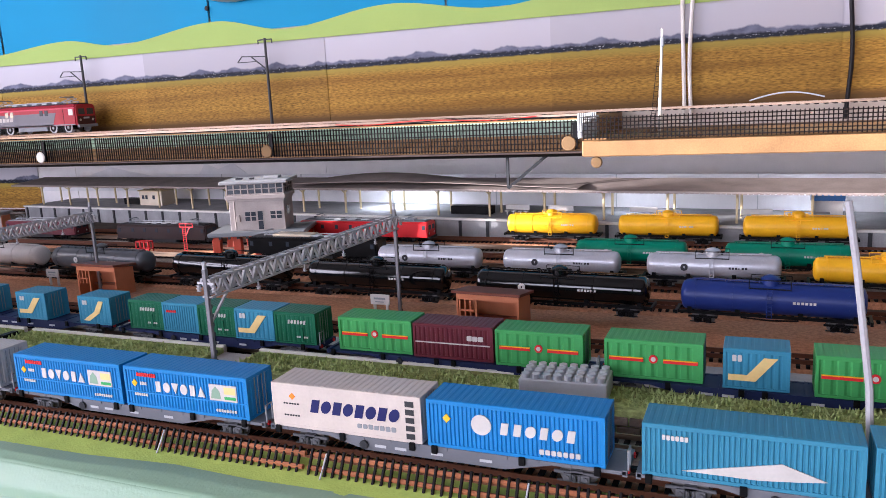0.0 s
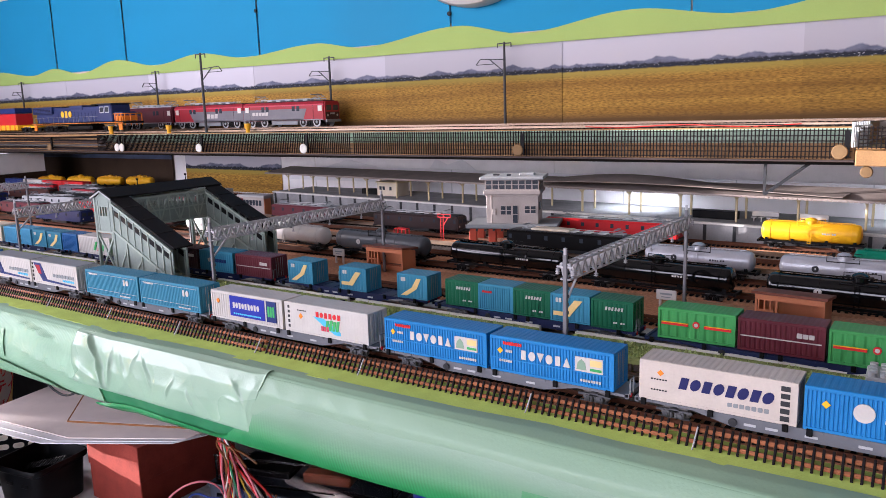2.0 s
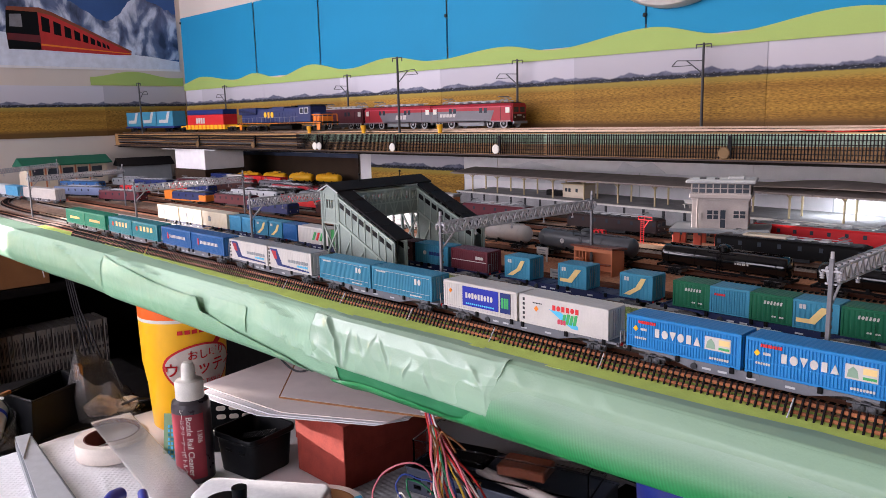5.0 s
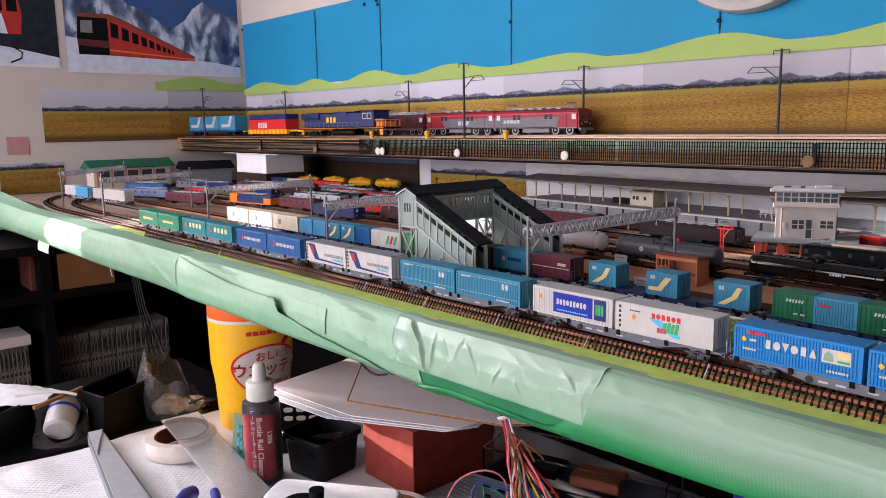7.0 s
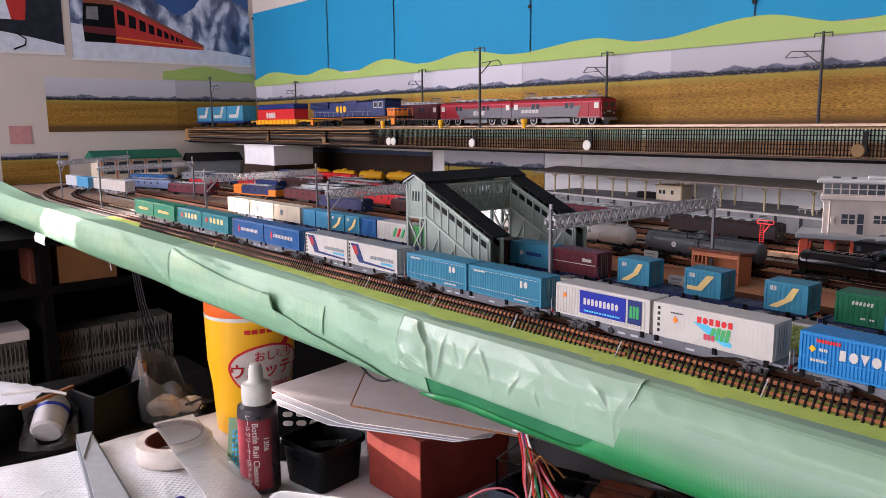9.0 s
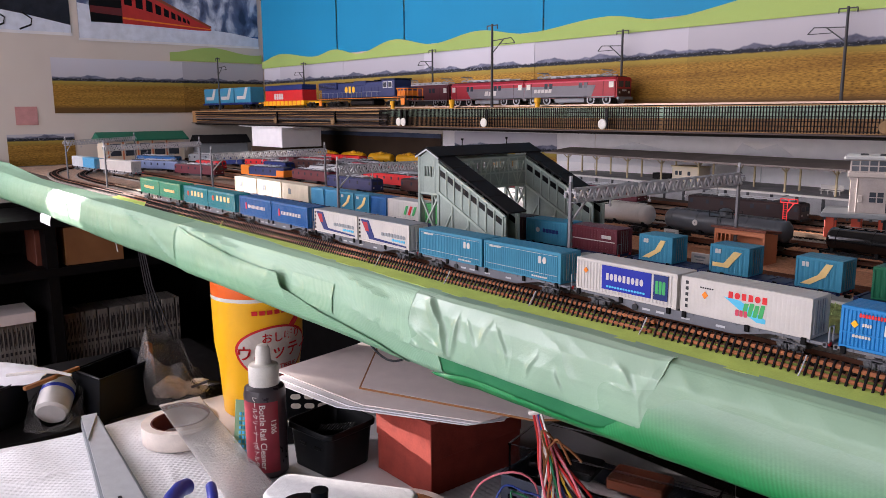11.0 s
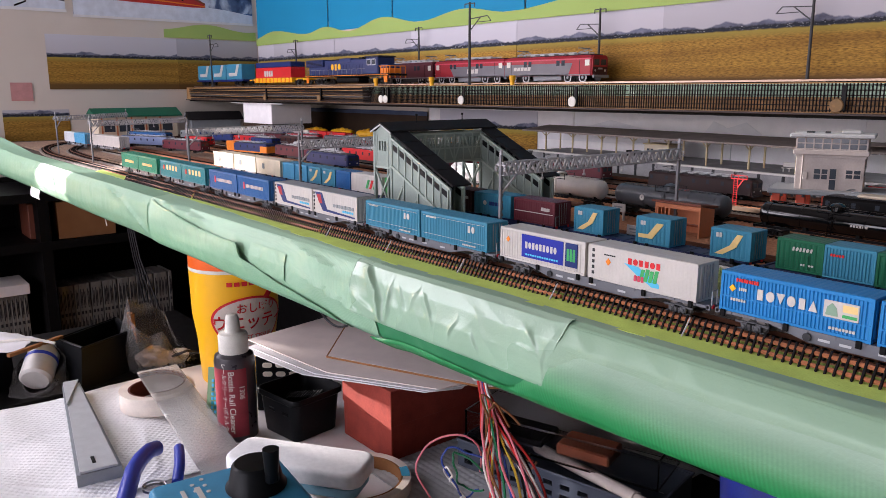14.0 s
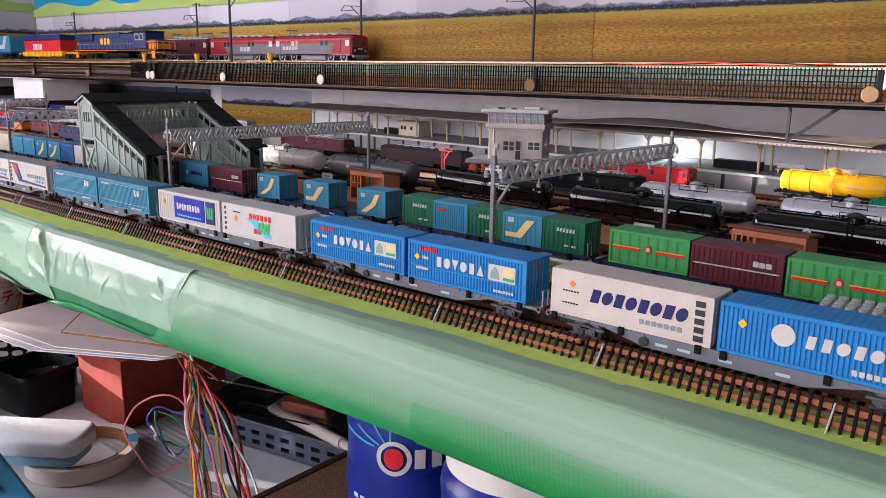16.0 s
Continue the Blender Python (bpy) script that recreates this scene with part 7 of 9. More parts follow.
def hills(x):
    for (a, p), (c, q) in zip(CREST, CREST[1:]):
        if x <= c:
            return p + (q - p) * (0.5 - 0.5 * math.cos(math.pi * (x - a) / (c - a)))
    return 230


hp = [(x, hills(x)) for x in frange(-1536, 1060, 300)]
solid("hill_print", Shape().prism([(1060, 214), (-1536, 214)] + hp, "y", 600.8, 601.2), M["hill_green"], "wavy strip of yellow-green paper hills", "paper strip")
bx = [-1536, -1190, -950, -590, -215, 110, 460, 800, 1060]
for i in range(len(bx) - 1):
    sh_ = Shape().sheet(lambda u, v: (u, 604.2 - 2.2 * math.exp(-abs(u - bx[i + 1]) / 8.0), v), frange(bx[i] + 1.5, bx[i + 1], 24), [230, 392 if i < 2 else 640], (0, 0.5, 0))
    solid("blue_sheet", sh_, M["sheet_blue"], "sheet of plain sky-blue paper pinned to the wall", "paper sheet", group="sky sheets", smooth=True)
    solid("sheet_gap", Shape().box(bx[i + 1] - 0.4, bx[i + 1] + 0.8, 603.8, 605.4, 250, 296), M["slit"], "dark gap between two blue sheets", "gap", group="sheet gaps")
for x, z in ((-1000, 378), (-960, 380), (-955, 372), (-1530, 380), (-590, 300), (-215, 262)):
    solid("push_pin", Shape().lathe([(0.1, 0), (3, 0.3), (3, 2), (0.1, 3)], 10, (x, 600, z), "y"), M["black"], "small dark push pin in the paper", "pin", group="wall pins")
# clock
ck = thing("wall_clock", "round white-rimmed wall clock above the blue paper", "clock", place(-171, 590, 387))
part("rim", Shape().lathe([(104, 0), (104, -6), (110, -9), (118, -7), (121, 0), (121, 12), (104, 12)], 72, (0, 0, 0), "y"), M["white"], ck, smooth=True)
part("face", Shape().cyl((0, 6, 0), (0, 8, 0), 106, 64), M["paper_white"], ck)
for a in (0.6, 2.4):
    part("clock_hand", Shape().bar((0, 4, 0), (60 * math.sin(a), 4, 60 * math.cos(a)), 3), M["black"], ck)
# cables on the wall
solid("white_cable", Shape().tube([(366 + 1.5 * math.sin(z * 0.02), 600, z) for z in frange(96, 700, 40)], 2.0, 8), M["wire_white"], "white cable running up the wall", "cable")
solid("white_cable", Shape().tube([(374 + 2 * math.sin(z * 0.03), 598, z) for z in frange(96, 700, 40)], 2.0, 8), M["wire_white"], "white cable running up the wall", "cable")
solid("black_cable", Shape().tube([(515 + 1.5 * math.sin(z * 0.05), 600, z) for z in frange(96, 700, 40)], 2.0, 8), M["wire_black"], "black cable running up the wall", "cable")
solid("grey_loop", Shape().tube([(430 + i * 6, 520, 118 + 6 * math.sin(i * 0.3)) for i in range(11)], 0.7, 6), M["mid_grey"], "short pale wire bowed over the lower board", "wire")
# lower wall paper under the deck
for i, (a, b) in enumerate(((-836, -482), (-480, -60), (-62, 300), (298, 640), (638, 1000))):
    solid("lower_paper", Shape().box(a, b, 604 - 0.7 * (i % 2), 604.6, 0.2, 80), M["paper_grey"], "pale grey paper backdrop below the deck", "paper sheet", group="lower paper")
for i, (a, b) in enumerate(((-1536, -1240), (-1243, -840))):
    bd = thing("dark_board", "dark brown backing board below the deck", "board")
    part("panel", Shape().box(a, b, 603.0 - 0.7 * i, 603.8 - 0.7 * i, 0.2, 66), M["dark_board"], bd)
    part("hill_strip", Shape().prism([(b, 58), (a, 58)] + [(x, 66 + 4 * noise.noise(Vector((x * 0.02, 2.0, 0)))) for x in frange(a, b, 24)], "y", 602.0 - 0.7 * i, 602.6 - 0.7 * i), M["rock"], bd)
s = Shape().box(-802, -556, 602.4, 603.0, 138, 206)
ob = solid("panorama_print", s, M["panorama"], "printed photo panel of fields beside the model station", "photo print", group="panorama prints")
ob.location.z = -0.134
mt = [(-552, 42), (-520, 48), (-482, 44), (-446, 54), (-410, 63), (-372, 56), (-330, 49), (-257, 51), (-245, 66), (-225, 58), (-200, 66), (-176, 50), (-60, 46), (120, 43)]
solid("mountain_cutout", Shape().prism([(120, 30), (-552, 30)] + mt, "y", 601.5, 602.2), M["paper_white"], "white paper mountain cut-out behind the station", "paper cut-out")

# left wall posters
def left_poster(name, y0, y1, z0, z1, label):
    return thing(name, label, "poster", place(LEFT_X + 1, 0, 0))


p1 = left_poster("railway_poster", 178, 594, 266, 470, "poster of a red mountain train below snowy peaks")
part("sheet", Shape().box(0, 0.6, 178, 594, 266, 640), M["photo_sky"], p1)
part("margin", Shape().box(0.55, 0.75, 176, 596, 262, 267), M["paper_white"], p1)


def crest_line(y0, y1, z0, z1, rough, seed):
    return [(y, z0 + (z1 - z0) * (y - y0) / (y1 - y0) + rough * noise.noise(Vector((y * 0.03, seed, 0))) + 0.5 * rough * noise.noise(Vector((y * 0.1, seed, 4)))) for y in frange(y0, y1, 40)]


part("far_peak", Shape().prism([(594, 290), (400, 290)] + crest_line(400, 500, 350, 440, 10, 2.0) + crest_line(500, 594, 440, 400, 10, 3.0), "x", 0.6, 0.8), M["snow_peaks"], p1)
part("near_ridge", Shape().prism([(560, 280), (178, 280)] + crest_line(178, 290, 560, 440, 14, 5.0) + crest_line(290, 560, 440, 290, 12, 6.0), "x", 0.8, 1.0), M["snow_peaks"], p1)
part("snow_field", Shape().prism([(178, 267), (594, 267), (594, 286), (520, 296), (470, 300), (178, 340)], "x", 1.0, 1.2), M["snow"], p1)
part("train_side", Shape().prism([(270, 386), (300, 384), (470, 308), (474, 298), (440, 297), (270, 302)], "x", 1.2, 1.4), M["train_red"], p1)
part("train_roof", Shape().prism([(208, 392), (274, 394), (300, 386), (474, 308), (474, 303), (300, 378), (270, 384), (206, 384)], "x", 1.4, 1.5), M["rust"], p1)
part("train_front", Shape().prism([(206, 386), (270, 388), (271, 302), (204, 302), (202, 340)], "x", 1.2, 1.4), M["soot"], p1)
part("front_band", Shape().prism([(204, 336), (271, 334), (271, 318), (203, 322)], "x", 1.4, 1.5), M["train_dark"], p1)
part("front_pane", Shape().prism([(212, 376), (236, 378), (236, 350), (210, 350)], "x", 1.4, 1.5), M["photo_grey"], p1)
part("side_stripe", Shape().prism([(271, 316), (474, 302), (474, 300), (271, 312)], "x", 1.4, 1.5), M["orange"], p1)
for i in range(9):
    k = 1.0 - i * 0.085
    y0 = 276 + sum(25 * (1.0 - j * 0.085) for j in range(i))
    top, bot = 378 - (y0 - 272) * 0.39, 344 - (y0 - 272) * 0.22
    part("train_window", Shape().prism([(y0, bot), (y0 + 17 * k, bot - 3), (y0 + 17 * k, top - 6), (y0, top)], "x", 1.4, 1.5), M["soot"], p1)
p2 = left_poster("dark_poster", 20, 162, 276, 470, "dark poster with a red tram front in snow")
part("sheet", Shape().box(0, 0.6, -40, 162, 276, 640), M["photo_night"], p2)
part("margin", Shape().box(0.55, 0.75, -40, 164, 270, 276), M["paper_white"], p2)
part("tram", Shape().prism([(-20, 338), (90, 338), (94, 380), (88, 418), (-20, 424)], "x", 0.6, 0.8), M["train_red"], p2)
part("tram_roof", Shape().prism([(-20, 424), (88, 418), (80, 432), (-20, 440)], "x", 0.8, 0.9), M["photo_grey"], p2)
for a, b in ((2, 36), (44, 58), (66, 86)):
    part("tram_window", Shape().prism([(a, 384), (b, 384), (b, 408), (a, 410)], "x", 0.8, 0.9), M["soot"], p2)
part("snow_plough", Shape().prism([(34, 338), (64, 338), (56, 378), (44, 378)], "x", 0.9, 1.0), M["snow"], p2)
part("snow_field", Shape().prism([(-40, 276), (162, 276), (162, 292), (90, 306), (-40, 326)], "x", 0.8, 1.0), M["snow"], p2)
for a in (20, 70):
    part("rail_curve", Shape().tube([(1.1, a, 312), (1.1, a + 18, 300), (1.1, a + 16, 288), (1.1, a - 6, 278)], 1.8, 4), M["soot"], p2)
lw = solid("panorama_print", Shape().box(0, 285, -0.6, 0, 108, 224), M["panorama"], "printed field photo on the side wall", "photo print", group="panorama prints", at=place(LEFT_X + 1, 116, 0, 0, 0, 90))
lw = solid("panorama_print", Shape().box(0, 205, -1.4, -0.8, 108, 224), M["panorama"], "printed field photo on the side wall", "photo print", group="panorama prints", at=place(LEFT_X + 1, 398, 0, 0, 0, 90))
solid("hill_print", Shape().prism([(370, 226), (600, 226)] + [(y, 252 + 7 * math.sin(y * 0.03)) for y in frange(600, 370, 20)], "x", LEFT_X + 2.6, LEFT_X + 3.1), M["hill_green"], "wavy strip of green paper hills on the side wall", "paper strip")
solid("red_note", Shape().box(LEFT_X + 1, LEFT_X + 1.6, 40, 82, 84, 122), M["note_pink"], "small faded red note on the side wall", "note")
solid("panorama_print", Shape().box(0, 130, -0.6, 0, 100, 190), M["panorama"], "printed field photo low on the side wall", "photo print", group="panorama prints", at=place(LEFT_X + 1, 20, -125, 0, 0, 90))


# ---- the desk below and what lies on it ----
DZ = -235.0
dsk = thing("work_desk", "white-topped work desk under the layout", "desk", kind="structure")
top = [(900, -1300), (900, 300), (-560, 300), (-590, 285), (-604, 250), (-604, -60), (-596, -110), (-600, -150), (-612, -210), (-612, -1300)]
part("desk_top", Shape().prism(top, "z", DZ - 28, DZ), M["desk_white"], dsk)
part("edge_band", Shape().prism([(-604.6, -60), (-604.6, 250), (-603.8, 250), (-603.8, -60)], "z", DZ - 26, DZ - 0.5), M["post_cream"], dsk)
for x, y in ((-600, -1270), (-600, 270), (870, -1270), (870, 270)):
    part("leg", Shape().cbox(x - 20, x + 20, y - 20, y + 20, FLOOR_Z, DZ - 28.2, 2), M["dark_grey"], dsk)
for x in (-1480, -300, 640):
    solid("board_leg", Shape().cbox(x, x + 40, 500, 540, FLOOR_Z, -36.4, 2), M["deck_wood"], "wooden leg carrying the layout board", "leg", group="board legs")
solid("board_back", Shape().box(-1500, 880, 420, 440, FLOOR_Z, -40), M["cabinet"], "dark panel closing the space under the layout", kind="structure")


def cloth(u, v):
    h = 3.0 + 5.0 * noise.noise(Vector((u * 0.014, v * 0.02, 0))) + 3.0 * max(0.0, 0.4 - 5 * abs(noise.noise(Vector((u * 0.008, v * 0.012, 4.0))))) + 0.6 * math.sin(u * 0.9) * math.sin(v * 0.9)
    return (u, v, DZ + max(0.8, h))


solid("paper_towel", Shape().sheet(cloth, frange(-586, -330, 200), frange(-330, -20, 220), (0, 0, -0.6)), M["towel"], "white embossed kitchen towel spread on the desk", "towel", smooth=True)
solid("mat", Shape().cbox(-40, 700, -200, 290, DZ + 0.2, DZ + 3, 1), M["cabinet"], "dark speckled mat on the desk", "mat")
solid("bubble_sheet", Shape().sheet(lambda u, v: (u, v, DZ + 2.5 + 1.2 * abs(math.sin(u * 0.5) * math.sin(v * 0.5))), frange(-250, -50, 120), frange(60, 180, 80), (0, 0, -1)), M["pale_grey"], "grey bubble sheet lying on the desk", "sheet", smooth=True)

# grey tapered ruler case
rc = thing("ruler_case", "long grey tapered metal case lying on the towel", "case", place(-594, -102, DZ + 4.5, 0, 0, -6.5))
part("tray", Shape().prism([(0, -9), (236, -25), (236, 12), (0, 9)], "z", 0, 11), M["mid_grey"], rc)
part("lid", Shape().prism([(2, -7), (234, -22), (234, 9), (2, 7)], "z", 11.1, 13), M["pale_grey"], rc)
part("point", Shape().prism([(0, -8), (70, -12), (0, 8)], "z", 13.1, 15), M["pale_grey"], rc)
part("slot", Shape().box(208, 222, -10, -7, 13.0, 13.3), M["black"], rc)


def tape_roll(x, y, z, r, h, core, label, band=9.0):
    ob = thing("tape_roll", label, "tape roll", place(x, y, z), group="tape rolls")
    part("tape", Shape().lathe([(r - band, 0), (r, 0), (r, h), (r - band, h), (r - band, 0)], 48), M["tape_roll"], ob, smooth=True)
    part("core", Shape().lathe([(r - band - 2, 0.2), (r - band - 0.1, 0.2), (r - band - 0.1, h - 0.2), (r - band - 2, h - 0.2), (r - band - 2, 0.2)], 48), M[core], ob, smooth=True)
    return ob


tape_roll(-502, -36, DZ + 5.5, 39, 19, "roll_core", "cream masking tape roll with a brown core")
tape_roll(-212, 36, DZ + 1, 46, 13, "cardboard", "large cream tape roll with a printed blue end", band=7.0)
solid("tape_label", Shape().prism([(-212 + r * math.cos(a), 36 + r * math.sin(a)) for r, a in ((45, 0.9), (45, 1.1), (45, 1.3), (38, 1.3), (38, 0.9))], "z", DZ + 14.1, DZ + 14.4), M["print_cyan"], "blue printed label on the tape roll", "label")
# clear scale ruler
sr = thing("clear_scale", "wide clear plastic scale ruler with a fine grid", "ruler", place(-528, -26, DZ + 34, 0, 6.0, -4.5))
part("blade", Shape().cbox(0, 236, -22, 22, 0, 2.0, 0.4), M["scale_plastic"], sr)
gr = Shape()
for i in range(47):
    gr.box(4 + i * 4.9, 4.3 + i * 4.9, -20, 20, 2.05, 2.2)
for j in range(9):
    gr.box(2, 234, -20 + j * 5, -19.7 + j * 5, 2.05, 2.2)
tagged(part("grid", gr, M["mid_grey"], sr), kind="stuff")

# rail cleaner bottle
bt = thing("cleaner_bottle", "dark red rail cleaner bottle with a white nozzle cap", "bottle", place(-380, 2, DZ + 1) @ Matrix.Scale(1.09, 4))
part("body", Shape().lathe([(0.1, 0), (16, 0), (18, 2), (18, 74), (17, 79), (12, 82)], 32), M["bottle_dark"], bt, smooth=True)
arc = frange(0.95 - 1.15, 0.95 + 0.78, 24)
part("label", Shape().sheet(lambda a, z: (18.15 * math.sin(a), -18.15 * math.cos(a), z), arc, [6, 70]), M["label_red"], bt, "dark red printed label", smooth=True)
part("cap", Shape().lathe([(12.0, 80), (13.2, 82), (13.2, 97), (12.2, 99), (7.6, 100), (6.8, 101), (6.2, 112), (4.6, 116), (0.1, 117)], 32), M["pin_white"], bt, smooth=True)


def words(text, size, material, parent, m, label="", bend=None):
    """Lettering as a thin mesh, in millimetres; bend wraps it round a radius."""
    cu = bpy.data.curves.new("lettering", "FONT")
    cu.body, cu.size, cu.extrude, cu.align_x, cu.align_y = text, size, 0.12, "CENTER", "CENTER"
    tmp = new("lettering", cu)
    bpy.context.view_layer.update()
    me = bpy.data.meshes.new_from_object(tmp.evaluated_get(bpy.context.evaluated_depsgraph_get()))
    bpy.data.objects.remove(tmp)
    for v in me.vertices:
        x, y, z = v.co
        if bend:
            r = bend + z
            v.co = (r * math.sin(x / bend), -r * math.cos(x / bend), y)
        v.co = Vector(v.co) * MM
    me.materials.clear()
    me.materials.append(material)
    me.update()
    ob = new("lettering", me)
    ob.parent = parent
    ob.matrix_basis = m
    return tagged(ob, label)


def upright_words(text, size, material, parent, r, z, turn):
    """Lettering that runs up a round bottle."""
    cu = bpy.data.curves.new("lettering", "FONT")
    cu.body, cu.size, cu.extrude, cu.align_x, cu.align_y = text, size, 0.1, "CENTER", "CENTER"
    tmp = new("lettering", cu)
    bpy.context.view_layer.update()
    me = bpy.data.meshes.new_from_object(tmp.evaluated_get(bpy.context.evaluated_depsgraph_get()))
    bpy.data.objects.remove(tmp)
    for v in me.vertices:
        x, y, d = v.co
        a = turn + y / r
        v.co = Vector(((r + 0.2 + d) * math.sin(a), -(r + 0.2 + d) * math.cos(a), z - x)) * MM
    me.materials.clear()
    me.materials.append(material)
    me.update()
    ob = new("lettering", me)
    ob.parent = parent
    return ob


TURN_B = 0.95
upright_words("Bottle Rail Cleaner", 7.6, M["pin_white"], bt, 18.2, 39, TURN_B)
upright_words("1306", 6.6, M["pin_white"], bt, 18.2, 48, TURN_B + 0.5)
upright_words("レールクリーナー(ボトルタイプ)", 5.2, M["pin_white"], bt, 18.2, 38, TURN_B - 0.36)
upright_words("100", 4.0, M["pin_white"], bt, 18.2, 12, TURN_B - 0.55)

# wet tissue canister
cn = thing("tissue_canister", "tall yellow wet tissue canister with an orange top", "canister", place(-536, 74, DZ + 0.5))
part("body", Shape().lathe([(0.1, 0), (40, 0), (43, 3), (46, 56), (50, 84), (51, 138)], 48), M["can_yellow"], cn, smooth=True)
part("ring", Shape().lathe([(51.3, 138), (51.3, 142)], 48), M["pin_white"], cn, smooth=True)
part("top", Shape().lathe([(51, 142), (51, 178), (47, 183), (0.1, 184)], 48), M["can_orange"], cn, smooth=True)
CT = 1.42


def on_can(x, z, r=51.6):
    a = CT + x / r
    rr = 46 + 4 * max(0, min(1, (z - 56) / 28)) + max(0, min(1, (z - 84) / 54)) + 0.9 - 2 * max(0, (56 - z) / 53)
    return (rr * math.sin(a), -rr * math.cos(a), z)


def can_patch(points, mat_key, name, lift=0.0):
    s = Shape()
    cx = sum(p[0] for p in points) / len(points)
    cz = sum(p[1] for p in points) / len(points)
    k = 1.0 + lift * 0.006
    n, verts, faces = len(points), [], []
    for q in (1.0, 0.75, 0.5, 0.25, 0.02):
        for p in points:
            v = on_can(cx + (p[0] - cx) * q, cz + (p[1] - cz) * q)
            verts.append((v[0] * k, v[1] * k, v[2]))
    for r in range(4):
        faces += [(r * n + i, r * n + (i + 1) % n, (r + 1) * n + (i + 1) % n, (r + 1) * n + i) for i in range(n)]
    s.add(verts, faces)
    part(name, s, M[mat_key], cn)


ov = [(47 * math.cos(a) * (1.0 + 0.04 * math.sin(3 * a)) + 4, 80 + 31 * math.sin(a)) for a in frange(0, 2 * math.pi, 40)][:-1]
can_patch(ov, "print_red", "label_rim", 1)
can_patch([(4 + (x - 4) * 0.93, 80 + (z - 80) * 0.92) for x, z in ov], "ivory", "label_field", 2)
can_patch([(18, 106), (26, 104), (52, 118), (54, 132), (47, 120), (44, 128)], "print_red", "label_tail", 1.5)


def can_words(text, size, mat_key, x, z, lift):
    cu = bpy.data.curves.new("lettering", "FONT")
    cu.body, cu.size, cu.extrude, cu.align_x, cu.align_y = text, size, 0.1, "CENTER", "CENTER"
    cu.offset = size * 0.016
    tmp = new("lettering", cu)
    bpy.context.view_layer.update()
    me = bpy.data.meshes.new_from_object(tmp.evaluated_get(bpy.context.evaluated_depsgraph_get()))
    bpy.data.objects.remove(tmp)
    for v in me.vertices:
        p = on_can(x + v.co.x, z + v.co.y)
        k = 1.0 + lift * 0.006 + 0.004
        v.co = Vector((p[0] * k, p[1] * k, p[2])) * MM
    me.materials.clear()
    me.materials.append(M[mat_key])
    me.update()
    ob = new("lettering", me)
    ob.parent = cn
    return ob


can_words("おしぼり", 12.5, "print_red", 12, 97, 4)
can_words("ウエッティ", 19, "print_red", 6, 80, 4)
can_words("WET TISSUE", 8, "print_red", 10, 62, 4)
bar = Shape()
for i in range(6):
    a, b = -22 + i * 8.2, -16 + i * 8.2
    q = [on_can(a, 124), on_can(b, 124), on_can(b, 129), on_can(a, 129)]
    bar.add([(p[0] * 1.012, p[1] * 1.012, p[2]) for p in q], [(0, 1, 2, 3)])
part("maker_mark", bar, M["print_red"], cn)

# black slotted tray, red box, papers
def rounded(w, d, r, n=6):
    """A rectangle with round corners, centred."""
    pts = []
    for cx, cy, a0 in ((w / 2 - r, d / 2 - r, 0), (-w / 2 + r, d / 2 - r, 90), (-w / 2 + r, -d / 2 + r, 180), (w / 2 - r, -d / 2 + r, 270)):
        pts += [(cx + r * math.cos(math.radians(a0 + 90 * k / n)), cy + r * math.sin(math.radians(a0 + 90 * k / n))) for k in range(n + 1)]
    return pts


tr = thing("slotted_tray", "open black plastic tray with rounded sloping walls", "tray", place(-357, 60, DZ + 0.5, 0, 0, 9))
levels = [(53, 51, 7, 0.0), (55, 53, 8, 1.2), (61, 59, 9, 38), (66, 64, 9, 40), (66.5, 64.5, 9, 44.5), (65.6, 63.6, 9, 45.4), (63.4, 61.4, 8.6, 45.4), (62.8, 60.8, 8.4, 44), (58, 56, 8, 37), (51, 49, 6, 3)]
verts, faces = [], []
for w, d, r, z in levels:
    verts += [(*p, z) for p in rounded(w, d, r)]
n = len(verts) // len(levels)
for i in range(len(levels) - 1):
    faces += [(i * n + k, i * n + (k + 1) % n, (i + 1) * n + (k + 1) % n, (i + 1) * n + k) for k in range(n)]
faces += [tuple(range(n - 1, -1, -1)), tuple((len(levels) - 1) * n + k for k in range(n))]
part("tray_body", Shape().add(verts, faces), M["tray_black"], tr, smooth=40)
for x in (-12, 9):
    part("grip_slot", Shape().cbox(x, x + 9, -29.9, -28.2, 26, 29.5, 0.6), M["soot"], tr)
for i in range(13):
    solid("ribbed_peg", Shape().cyl((-374 + i * 2.6, 52 + i * 1.6, -206 + 0.6 * i), (-372 + i * 2.6, 58 + i * 1.6, -200 + 0.6 * i), 1.0, 8), M["soot"], "black ribbed peg lying in the tray", "peg", group="pegs in the tray")
tb2 = thing("slotted_box", "black box with pale oval slots behind the tray", "box", place(-424, 44, DZ + 0.5, 0, 0, 52))
part("body", Shape().cbox(0, 80, 0, 10, 0, 62, 1), M["tray_black"], tb2)
for i in range(5):
    for z in (42, 52):
        part("slot", Shape().cyl((10 + i * 14, -0.5, z), (10 + i * 14, 0.3, z), 2.8, 12).box(10 + i * 14, 15 + i * 14, -0.5, 0.3, z - 2.8, z + 2.8).cyl((15 + i * 14, -0.5, z), (15 + i * 14, 0.3, z), 2.8, 12), M["tape_roll"], tb2)
rb_ = thing("red_box", "dark red cardboard box under the papers", "box", place(-316.5, 87, DZ + 0.5))
part("body", Shape().cbox(0, 83, 0, 112, 0, 66, 0.8), M["box_red"], rb_)
part("lid_edge", Shape().cbox(-0.8, 83.8, -0.8, 112.8, 36, 71, 0.6), M["box_red"], rb_)
